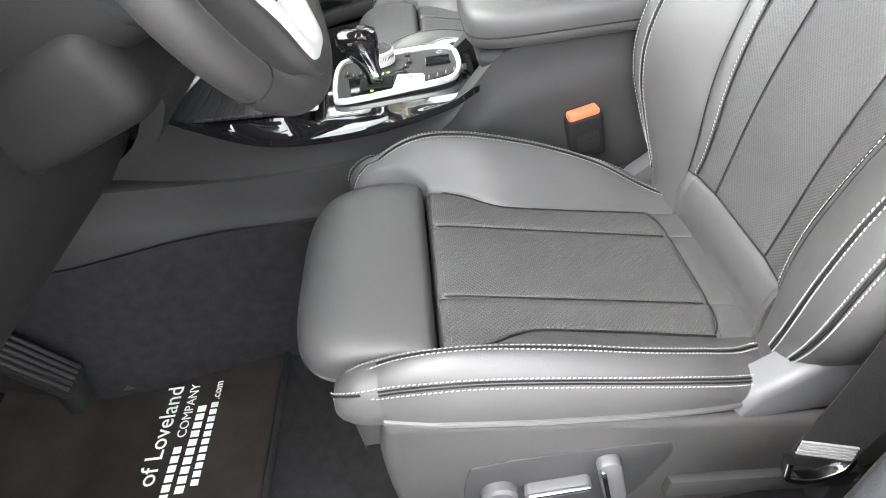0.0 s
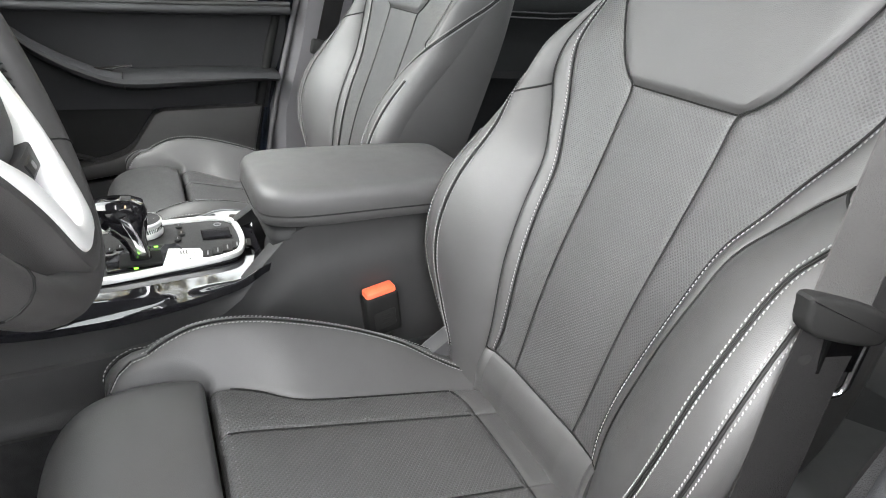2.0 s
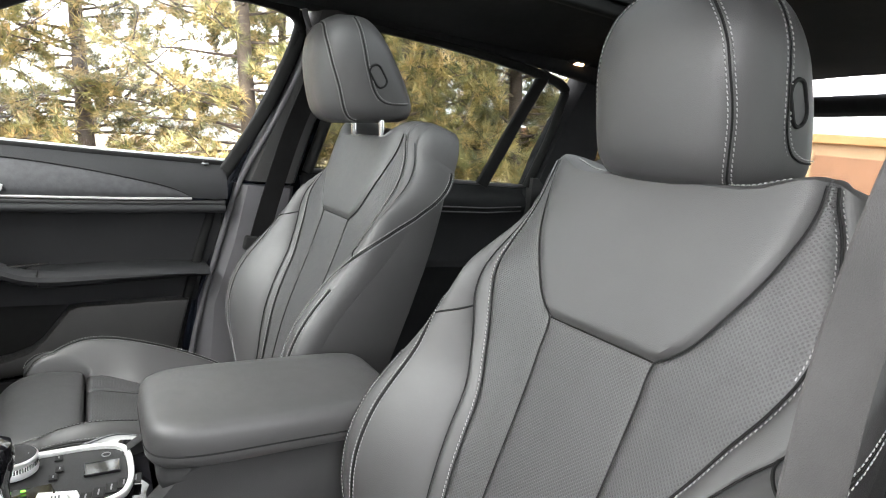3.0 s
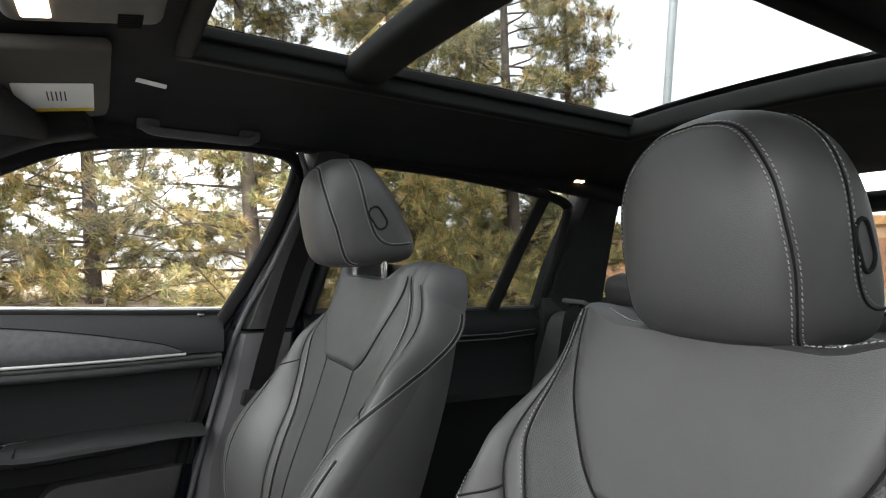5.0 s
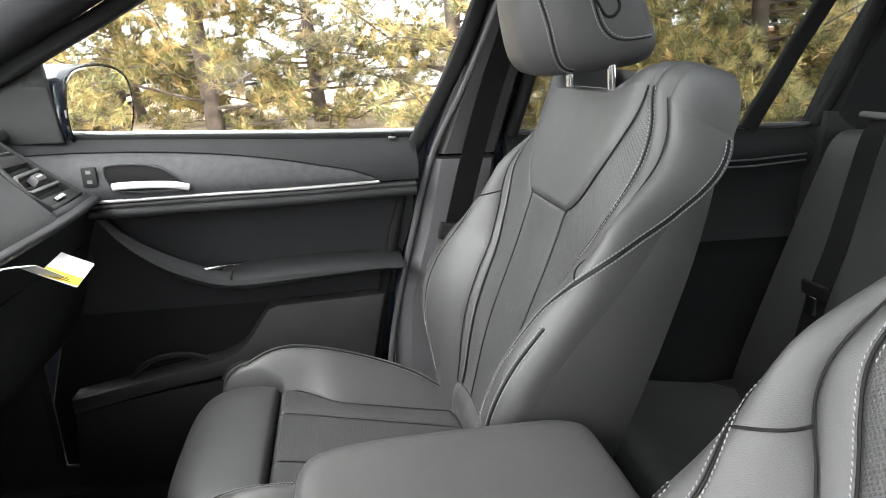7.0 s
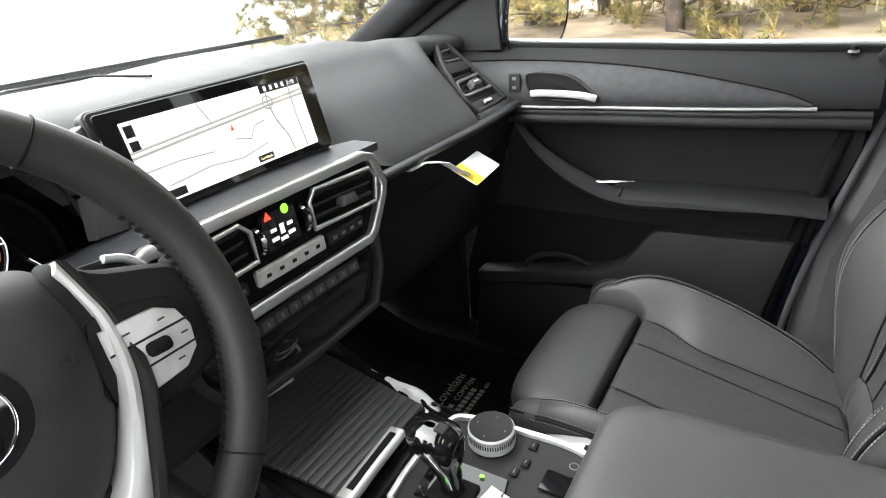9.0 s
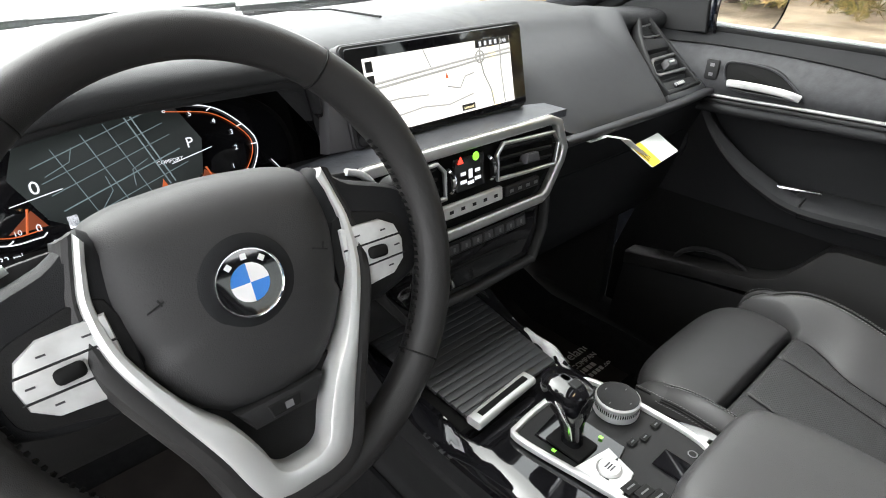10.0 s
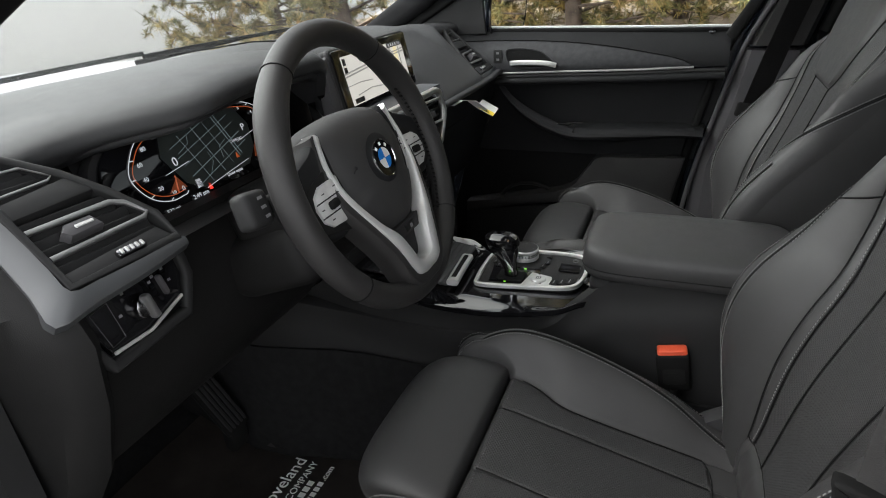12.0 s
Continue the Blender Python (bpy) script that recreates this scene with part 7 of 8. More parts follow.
for z, yf, yb in ((1.165, 0.84, 0.87), (1.14, 0.81, 0.84), (1.09, 0.752, 0.785), (1.045, 0.694, 0.725), (1.0, 0.676, 0.732), (0.92, 0.69, 0.79), (0.82, 0.73, 0.86), (0.72, 0.80, 0.92)):
    end_rows.append([(-0.655, yf, z), (-0.676, yf + 0.008, z), (-0.690, yf + 0.024, z), (-0.698, yb, z), (-0.700, yb + 0.5, z)])
end = single("dash_end_cover", slab(end_rows, (0.012, 0.01, 0)), DARK_PLASTIC, "black dashboard end cover", kind="structure")
single("a_post_lower_left", slab([[(-0.725, y, z) for y in (0.80, 0.95, 1.1, 1.3)] for z in (0.38, 0.6, 0.85, 1.12)], (-0.02, 0, 0)), CAR_PAINT, "dark painted lower door post", kind="structure")

tag = thing("hang_tag", (0.33, 0.64, 1.0), "white and yellow paper tag hanging from the glovebox", "paper tag")
strip = [[(x, y, z) for x, y, z in ((0.255, 0.664 + w, 1.034), (0.275, 0.650 + w, 1.042), (0.310, 0.632 + w, 1.034), (0.338, 0.614 + w, 1.008))] for w in (-0.011, 0.011)]
part("paper_strip", slab(strip, (0, 0, 0.0008)), WHITE_PAPER, tag)
e1 = Vector((0.133, 0.027, -0.011)).normalized()
e2 = Vector((0.006, -0.036, -0.021)).normalized()
e3 = e1.cross(e2).normalized()
if e3.z < 0:
    e3 = -e3
tm = basis(Vector((0.396, 0.623, 1.001)), e1, e3.cross(e1), e3)
part("card", prism(rrect(0.136, 0.046, 0.003), 0.0008, 0, 1, tm), WHITE_PAPER, tag, "white card")
part("card_band", prism(rrect(0.040, 0.045, 0.002), 0.0006, 0, 1, tm @ Matrix.Translation((-0.046, 0, 0.0009))), YELLOW_PAPER, tag, "yellow band")
part("card_print", join(*[bar(0.002, 0.026 - 0.004 * k, tm @ Matrix.Translation((0, 0, 0.0010)), -0.060 + 0.007 * k, 0.0) for k in range(3)]), PLASTIC, tag, "", 0)

# ---- steering wheel ----
WC, WU, WN = Vector((-0.334, 0.520, 1.100)), Vector((0, 0.345, 0.9386)), Vector((0, -0.9386, 0.345))
wm = basis(WC, X, WU, WN)
wheel = thing("steering_wheel", tuple(WC), "black leather steering wheel with silver lower spokes", "steering wheel")
RIM, RIM_Y = 0.1675, -0.004


def on_rim(a, b, grow=0.0):
    """A point of the rim's skin: a round the wheel, b round its section."""
    fat = 1.0 + 0.10 * max(0.0, 1 - min(abs(a - 0.6), abs(a - math.pi + 0.6)) / 0.35)
    rr, dz = (0.0158 * fat + grow) * math.cos(b), (0.0178 * fat + grow) * math.sin(b)
    return wm @ Vector(((RIM + rr) * math.cos(a), (RIM + rr) * math.sin(a) + RIM_Y, -0.018 + dz))


rim_rows = [[on_rim(2 * math.pi * k / 96, 2 * math.pi * j / 16) for j in range(16)] for k in range(96)]
part("rim", grid(rim_rows, True, True), WHEEL_LEATHER, wheel, "thick black leather rim")
for a in (0.93, 2.21, 3.86, 5.56):
    part("rim_joint", tube([on_rim(a, 2 * math.pi * j / 16, 0.0004) for j in range(16)], 0.0008, 5, WN, True), RUBBER, wheel)
for a0, a1 in ((-0.75, 0.55), (math.pi - 0.55, math.pi + 0.75)):
    angles = [a0 + (a1 - a0) * k / 40 for k in range(41)]
    part("rim_lacing", stitches([on_rim(a, math.pi, 0.0003) for a in angles], [wm.to_3x3() @ Vector((-math.cos(a), -math.sin(a), 0)) for a in angles], 0.0035, 0.003, 0.0035), RUBBER, wheel)
# airbag cover: broad shoulders, a domed face and a soft crest along its upper edge
hub_right = [(0.0, 0.073), (0.030, 0.0715), (0.058, 0.068), (0.076, 0.061), (0.0835, 0.047), (0.0865, 0.016), (0.081, -0.020), (0.062, -0.060), (0.040, -0.084), (0.020, -0.092), (0.0, -0.094)]
hub = [(q.x, q.y) for q in smooth_path([(x, y, 0) for x, y in hub_right] + [(-x, y, 0) for x, y in hub_right[-2:0:-1]], 5, True)]
rows = []
for f, z in ((0.99, -0.062), (1.0, -0.050), (0.994, -0.041), (0.975, -0.033), (0.94, -0.026), (0.87, -0.0175), (0.77, -0.0105), (0.64, -0.0055), (0.45, -0.002), (0.25, -0.0003), (0.02, 0.0)):
    rows.append([wm @ Vector((x * f, (y + 0.016) * f - 0.016, z * (1.0 if y > -0.03 else 0.62) - 0.004 * ease(0.02, 0.07, y) * f)) for x, y in hub])
part("airbag_pad", flipped(grid(rows, closed_u=True)), PAD_SKIN, wheel, "soft black airbag cover")
for x, r in ((-0.058, 20), (0.058, -20)):
    part("horn_mark", join(bar(0.012, 0.0012, wm @ pose(x, 0.004, -0.0048, 0, 0, r)), bar(0.0012, 0.005, wm @ pose(x + 0.003, 0.006, -0.0048, 0, 0, r))), PLASTIC, wheel, "", 0)
em = wm @ Matrix.Translation((0, 0.0, 0.0005))
badge = part("badge", lathe([(0.0, 0.0012), (0.0228, 0.0012), (0.0236, 0.0024), (0.0243, 0.0), (0.0243, -0.002)], 48, em), CHROME, wheel, "round badge with blue and white quarters")
part("badge_ring", lathe([(0.0135, 0.0018), (0.0222, 0.0018), (0.0224, 0.0012)], 48, em), GLOSS_BLACK, badge)
for q in range(4):
    seg = [(0.0, 0.0)] + [(0.0132 * math.cos(radians(90 * q + 90 * k / 10)), 0.0132 * math.sin(radians(90 * q + 90 * k / 10))) for k in range(11)]
    part("quarter", prism(seg, 0.001, 0, 1, em @ Matrix.Translation((0, 0, 0.0022))), BLUE_ENAMEL if q in (1, 3) else WHITE_ENAMEL, badge, "", 0)
for a in (50, 90, 130):
    part("ring_mark", bar(0.004, 0.004, em @ pose(0.0180 * math.cos(radians(a)), 0.0180 * math.sin(radians(a)), 0.0019, 0, 0, a - 90)), WHITE_ENAMEL, badge, "", 0)
part("collar", lathe([(0.0243, 0.0), (0.030, -0.0005), (0.033, -0.002)], 48, em), VINYL, badge)
FRAME_OUT = [(0.084, 0.060), (0.090, 0.038), (0.0945, 0.014), (0.090, -0.022), (0.071, -0.065), (0.052, -0.106), (0.041, -0.136), (0.033, -0.149), (0.018, -0.1545), (0.0, -0.155)]
FRAME_IN = [(0.079, 0.052), (0.083, 0.036), (0.086, 0.013), (0.080, -0.021), (0.058, -0.064), (0.038, -0.088), (0.026, -0.112), (0.019, -0.130), (0.010, -0.1365), (0.0, -0.137)]
COVER_OUT = [(0.094, 0.056), (0.100, 0.034), (0.105, 0.008), (0.104, -0.028), (0.087, -0.066), (0.066, -0.110), (0.054, -0.146), (0.042, -0.165), (0.022, -0.173), (0.0, -0.174)]
for sgn in (-1, 1):
    # horizontal spoke with keys
    sp = [(sgn * x, y) for x, y in ((0.076, 0.056), (0.105, 0.044), (0.152, 0.026), (0.162, 0.0), (0.156, -0.034), (0.140, -0.049), (0.090, -0.056), (0.062, -0.02))]
    sp = [(q.x, q.y) for q in smooth_path([(x, y, 0) for x, y in sp], 5, True)]
    cx_, cy_ = sgn * 0.112, -0.004
    rows = [[wm @ Vector((cx_ + (x - cx_) * f, cy_ + (y - cy_) * f, z)) for x, y in sp] for f, z in ((0.96, -0.052), (1.02, -0.043), (1.03, -0.034), (1.0, -0.027), (0.93, -0.0225), (0.8, -0.0205), (0.4, -0.020), (0.02, -0.020))]
    part("side_spoke", grid(rows, closed_u=True), VINYL, wheel, "smooth black spoke")
    nest = [(q.x, q.y) for q in smooth_path([(sgn * x, y, 0) for x, y in ((0.080, 0.017), (0.125, 0.013), (0.142, 0.002), (0.146, -0.018), (0.140, -0.040), (0.118, -0.047), (0.076, -0.050))], 4, True)]
    part("key_frame", prism(nest, 0.005, 0.002, 2, wm @ Matrix.Translation((0, 0, -0.0182))), DARK_PLASTIC, wheel)
    edge_ = [(0.083, 0.010), (0.120, 0.008), (0.133, 0.000), (0.1375, -0.014), (0.134, -0.030), (0.122, -0.039), (0.079, -0.042)]
    plate = part("key_plate", prism([(sgn * x, y) for x, y in edge_], 0.006, 0.0025, 2, wm @ Matrix.Translation((0, 0, -0.0145))), KEY_FILM, wheel, "pale film-covered key pad")
    for y0, y1 in ((-0.0070, -0.0085), (-0.0245, -0.0250)):
        part("key_gap", line2([(sgn * 0.0815, y0), (sgn * 0.1365, y1)], 0.0008, wm, -0.0143), PLASTIC, plate)
    part("key_roller", rbox((0.017, 0.010, 0.008), 0.0035, 3, wm @ pose(sgn * 0.110, -0.0160, -0.0125, 0, 0, -4 * sgn)), RUBBER, plate, "dark ribbed roller")
    for x, y in ((0.096, 0.001), (0.120, -0.001), (0.130, -0.0165), (0.090, -0.0160), (0.094, -0.032), (0.120, -0.031)):
        part("key_mark", bar(0.005, 0.0012, wm @ Matrix.Translation((0, 0, -0.0143)), sgn * x, y), GREY_TRIM, plate, "", 0)
    # silver frame: a slim band beside the pad that widens into the lower spoke and closes at the foot
    outer, inner, cover = (smooth_path([(sgn * x, y, 0) for x, y in tab], 5) for tab in (FRAME_OUT, FRAME_IN, COVER_OUT))
    rows, skirt = [], []
    for o, n, c in zip(outer, inner, cover):
        lift = -0.018 + 0.022 * ease(0.05, -0.12, o.y)
        mix = lambda p, q, f, z: wm @ Vector((p.x + (q.x - p.x) * f, p.y + (q.y - p.y) * f, z))
        rows.append([mix(n, o, 0.0, lift - 0.010), mix(n, o, 0.10, lift - 0.001), mix(n, o, 0.16, lift), mix(n, o, 0.5, lift + 0.0012), mix(n, o, 0.86, lift), mix(n, o, 0.95, lift - 0.0015), mix(n, o, 1.0, lift - 0.006)])
        skirt.append([mix(o, c, -0.06, lift - 0.003), mix(o, c, 0.2, lift - 0.0015), mix(o, c, 0.6, lift - 0.003), mix(o, c, 0.9, lift - 0.009), mix(o, c, 1.0, lift - 0.018)])
    part("silver_spoke", slab(rows, tuple(WN * -0.014)), SATIN_SILVER, wheel, "satin silver lower spoke")
    part("spoke_skirt", slab(skirt, tuple(WN * -0.016)), WHEEL_LEATHER, wheel, "smooth black skirt beside the silver spoke")
    # shift paddle behind the spoke: dark blade with a bright outer edge
    blade = [(sgn * x, y) for x, y in ((0.080, 0.030), (0.084, 0.052), (0.118, 0.049), (0.134, 0.042), (0.143, 0.026), (0.145, 0.012), (0.120, 0.010))]
    pad_ = part("paddle", prism(blade, 0.006, 0.002, 2, wm @ Matrix.Translation((0, 0, -0.047))), PLASTIC, wheel, "dark shift paddle")
    part("paddle_edge", sweep([wm @ Vector((q.x, q.y, -0.0455)) for q in smooth_path([(sgn * x, y, 0) for x, y in ((0.119, 0.0485), (0.131, 0.044), (0.139, 0.036), (0.144, 0.024), (0.1455, 0.012))], 5)], bar_profile(0.006, 0.008, 0.4), tuple(WN)), SATIN_SILVER, pad_, "bright silver edge")
part("recess_plate", prism([(-0.050, -0.076), (0.050, -0.076), (0.016, -0.140), (-0.016, -0.140)], 0.010, 0.002, 1, wm @ Matrix.Translation((0, 0, -0.018))), DARK_PLASTIC, wheel)
switch = part("heat_switch", prism([(-0.034, -0.084), (0.034, -0.084), (0.024, -0.101), (-0.024, -0.101)], 0.012, 0.003, 2, wm @ Matrix.Translation((0, 0, -0.004))), PLASTIC, wheel)
part("heat_key", prism([(-0.013, -0.088), (0.013, -0.088), (0.011, -0.098), (-0.011, -0.098)], 0.003, 0.001, 1, wm @ Matrix.Translation((0, 0, -0.0030))), DARK_PLASTIC, switch)
part("heat_mark", bar(0.006, 0.005, wm @ Matrix.Translation((0.002, -0.093, -0.0026))), PALE_PLASTIC, switch, "", 0)
part("hub_back", lathe([(0.02, -0.10), (0.056, -0.095), (0.060, -0.07), (0.058, -0.050)], 32, wm), PLASTIC, wheel)
column = thing("steering_column", (-0.33, 0.68, 1.0), "black steering column shroud with stalks", "steering column")
part("shroud", rbox((0.13, 0.10, 0.17), 0.03, 4, wm @ Matrix.Translation((0, -0.02, -0.155))), DARK_PLASTIC, column)
part("lower_shroud", rbox((0.16, 0.09, 0.16), 0.03, 4, wm @ Matrix.Translation((0, -0.075, -0.20))), DARK_PLASTIC, column)
for sgn in (-1, 1):
    st_ = part("stalk", sweep([wm @ Vector((sgn * 0.05, 0.0, -0.085)), wm @ Vector((sgn * 0.11, 0.006, -0.075)), wm @ Vector((sgn * 0.17, 0.014, -0.060))], bar_profile(0.022, 0.018, 0.4), WN), PLASTIC, column, "black control stalk")
    part("stalk_tip", rbox((0.036, 0.040, 0.026), 0.008, 3, wm @ pose(sgn * 0.180, 0.015, -0.058, 0, 0, 8 * sgn)), PLASTIC, st_)
    for k in range(3):
        part("stalk_mark", bar(0.007, 0.003, wm @ pose(sgn * 0.176, 0.025 - 0.010 * k, -0.0447)), PALE_PLASTIC, st_, "", 0)


# ---- centre console ----
console = thing("centre_console", (0, 0.45, 0.36), "black centre console with gloss lacquer top", "centre console")
SIDE = [(0.97, 0.775), (0.905, 0.748), (0.76, 0.716), (0.613, 0.706), (0.477, 0.714), (0.40, 0.732), (0.357, 0.750), (0.30, 0.800), (0.262, 0.832), (0.20, 0.846), (0.096, 0.858), (-0.01, 0.862)]
side_pts = [(q.x, q.y) for q in smooth_path([(a, b, 0) for a, b in SIDE], 5)]
for sgn in (-1, 1):
    rows = []
    for y, z in side_pts:
        xo = 0.085 + 0.037 * ease(0.27, 0.40, y) + 0.05 * ease(0.7, 0.98, y)
        rows.append([(sgn * (xo - 0.006), y, z), (sgn * xo, y, z - 0.004), (sgn * (xo + 0.004), y, z - 0.030), (sgn * (xo + 0.008), y, z - 0.055), (sgn * (xo + 0.012), y, z - 0.062), (sgn * (xo + 0.015), y, (z - 0.062) * 0.75 + 0.63 * 0.25), (sgn * (xo + 0.021), y, 0.63), (sgn * (xo + 0.026), y, 0.36)])
    if sgn > 0:
        rows = rows[::-1]
    rows2 = rows[::-1]
    part("side_panel", slab(rows2, (-sgn * 0.02, 0, 0)), CONSOLE_SKIN, console, "soft black console side panel")
    part("side_carpet", slab([[(sgn * (0.113 + 0.037 * ease(0.27, 0.40, y) + 0.05 * ease(0.70, 0.98, y)), y, z) for y in (-0.1, 0.1, 0.2, 0.27, 0.3, 0.33, 0.36, 0.4, 0.5, 0.7, 0.78, 0.85, 0.92, 1.0, 1.2)] for z in (0.34, 0.45, 0.636)], (-sgn * 0.006, 0, 0)), CARPET, console)


EDGE = [(0.28, 0.792), (0.328, 0.786), (0.39, 0.771), (0.44, 0.762), (0.49, 0.757), (0.57, 0.757), (0.63, 0.768), (0.705, 0.803), (0.76, 0.836), (0.81, 0.856)]


def half_width(y):
    return 0.088 + 0.033 * ease(0.288, 0.345, y)


def top_z(x, y):
    """Height of the lacquered console top: level in the middle, swept to a curved edge."""
    rim = ease(0.093, 0.099, abs(x))
    base = 0.768 + 0.06 * max(0.0, y - 0.5) + 0.012 * ease(0.53, 0.57, y) * (2 * rim - 1)
    w = half_width(y)
    f = ease(w - 0.030 + 0.016 * ease(0.5, 0.58, y), w - 0.002, abs(x))
    return base * (1 - f) + curve_value(EDGE, y) * f


rows = []
for k in range(41):
    y = 0.296 + 0.50 * k / 40
    w = half_width(y)
    rows.append([(w * q / 20, y, top_z(w * q / 20, y)) for q in range(-20, 21)])
part("lacquer_top", slab(rows, (0, 0, -0.010)), GLOSS_BLACK, console, "gloss black lacquered top panel")
for sgn in (-1, 1):
    rows = []
    for k in range(31):
        y = 0.30 + 0.60 * k / 30
        hi = curve_value(EDGE, y) - 0.006
        lo = min(hi - 0.004, curve_value([(a, b) for a, b in reversed(SIDE)], y) - 0.006)
        w = half_width(y) - 0.003
        rows.append([(sgn * (w - 0.004 * math.sin(math.pi * q / 4)), y, hi + (lo - hi) * q / 4) for q in range(5)])
    part("upper_side", slab(rows if sgn > 0 else rows[::-1], (-sgn * 0.006, 0, 0)), CONSOLE_SKIN, console, "soft dark band below the lacquer")
# roller cover
rows = []
roll = thing("roller_cover", (0, 0.66, 0.77), "closed ribbed black roller cover over the cup holders", "roller cover")
NRIB = 17
for k in range(NRIB):
    y = 0.560 + 0.0115 * k
    z = 0.776 + 0.10 * (y - 0.55)
    w = 0.168 + 0.03 * ease(0.55, 0.75, y)
    part("slat", rbox((w, 0.0112, 0.006), 0.0010, 2, pose(0.005, y, z, 5.7)), material("ribbed_cover_plastic", (0.034, 0.0345, 0.036), 0.42, grain=0.3) if k == 0 else bpy.data.materials["ribbed_cover_plastic"], roll)
part("tray", rbox((0.21, 0.21, 0.01), 0.004, 1, pose(0.005, 0.655, 0.774, 5.7)), RUBBER, roll)
pull = part("pull_bar", sweep([(-0.086, 0.541, 0.787), (-0.03, 0.546, 0.787), (0.028, 0.551, 0.785)], bar_profile(0.022, 0.012, 0.35)), SATIN_SILVER, roll, "silver pull bar")
part("pull_insert", sweep([(-0.074, 0.5425, 0.7925), (0.018, 0.5502, 0.791)], bar_profile(0.009, 0.004, 0.4)), RUBBER, pull)
for sgn in (-1, 1):
    part("front_post", sweep(smooth_path([(sgn * 0.122, 0.78, 0.80), (sgn * 0.126, 0.74, 0.86), (sgn * 0.130, 0.70, 0.92)], 5), bar_profile(0.03, 0.03, 0.4)), PLASTIC, console)
part("front_tray", rbox((0.20, 0.12, 0.02), 0.008, 2, pose(0, 0.80, 0.792, 12)), PLASTIC, console)
part("tray_trim", rbox((0.078, 0.042, 0.010), 0.004, 2, pose(-0.010, 0.738, 0.822, 34, 0, -10)), KEY_FILM, console, "pale film-covered power socket cover")
rows = []
for k in range(13):
    y = 0.548 + 0.112 * k / 12
    x0 = 0.088 + 0.018 * k / 12 + (0.010 if k > 8 else 0.0)
    rows.append([(x0 + (0.119 - x0) * q / 5, y, top_z(x0 + (0.119 - x0) * q / 5, y) + 0.0018) for q in range(6)])
part("film_strip", slab(rows, (0, 0, -0.0012)), KEY_FILM, console, "pale protective film left on the lacquer")
# control panel in a silver frame
cp_z = 0.774
cpm = Matrix.Translation((0.024, 0.418, cp_z)) @ pose(0, 0, 0, -1.0, 0.0, 0)
frame2 = [(q.x, q.y) for q in smooth_path([(-0.078, 0.080, 0), (-0.060, 0.092, 0), (0.0, 0.096, 0), (0.055, 0.092, 0), (0.074, 0.074, 0), (0.080, 0.0, 0), (0.080, -0.060, 0), (0.066, -0.092, 0), (0.02, -0.100, 0), (-0.030, -0.096, 0), (-0.055, -0.075, 0), (-0.068, 0.0, 0)], 4, True)]
part("control_plate", prism(frame2, 0.010, 0.002, 1, cpm @ Matrix.Translation((0, 0, -0.001))), PLASTIC, console, "dark control plate")
part("silver_surround", moved(sweep([Vector((x, y, 0.001)) for x, y in frame2], bar_profile(0.0072, 0.0085, 0.22), (0, 0, 1), True), cpm), SATIN_SILVER, console, "satin silver surround")
part("plate_gloss", prism([(-0.058, 0.070), (0.005, 0.078), (0.005, -0.015), (-0.052, -0.030)], 0.004, 0.001, 1, cpm @ Matrix.Translation((0, 0, 0.0022))), GLOSS_BLACK, console)
knob = thing("rotary_controller", (0.076, 0.447, 0.776), "round silver rotary controller knob", "rotary knob")
km = Matrix.Translation((0.076, 0.447, 0.775))
part("knob_body", lathe([(0.0285, 0.0), (0.0290, 0.004), (0.0275, 0.008), (0.0268, 0.014), (0.0282, 0.016), (0.0282, 0.0195), (0.0262, 0.0215)], 48, km), SATIN_SILVER, knob)
part("touch_face", lathe([(0.0262, 0.0212), (0.024, 0.0205), (0.0, 0.0200)], 48, km), PLASTIC, knob, "dark touch face")
ridges = []
for k in range(60):
    a = 2 * math.pi * k / 60
    ridges.append(rbox((0.0012, 0.0016, 0.006), 0, 1, km @ Matrix.Rotation(a, 4, "Z") @ Matrix.Translation((0.0274, 0, 0.011))))
part("knurling", join(*ridges), CHROME, knob)
for k in range(4):
    part("touch_mark", bar(0.003, 0.001, km @ pose(0.018 * math.cos(k * math.pi / 2), 0.018 * math.sin(k * math.pi / 2), 0.0206)), PALE_PLASTIC, knob, "", 0)
for x, y in ((0.028, 0.486), (0.034, 0.474), (0.040, 0.496), (0.112 - 0.07, 0.402), (0.060, 0.396), (0.088, 0.398)):
    part("control_key", rbox((0.013, 0.009, 0.0022), 0.0006, 1, Matrix.Translation((x, y, 0.7760))), DARK_PLASTIC, console)
    part("key_mark", bar(0.006, 0.0014, Matrix.Translation((x, y, 0.7773))), PALE_PLASTIC, console, "", 0)
lever = thing("gear_selector", (-0.014, 0.452, 0.776), "gloss black gear selector lever with silver flanks", "gear lever")
sec = []
for t, y, w, d in ((0.0, 0.448, 0.011, 0.013), (0.2, 0.450, 0.010, 0.012), (0.4, 0.455, 0.012, 0.016), (0.6, 0.461, 0.0185, 0.026), (0.8, 0.465, 0.0225, 0.031), (0.93, 0.467, 0.0215, 0.030), (0.99, 0.468, 0.015, 0.021), (1.0, 0.470, 0.004, 0.006)):
    z = 0.776 + 0.088 * t
    sec.append([(-0.014 + w * math.copysign(abs(math.cos(a)) ** 0.7, math.cos(a)), y + d * math.copysign(abs(math.sin(a)) ** 0.7, math.sin(a)), z) for a in [2 * math.pi * k / 28 for k in range(28)]])
part("lever_body", grid(sec, closed_u=True), GLOSS_BLACK, lever)
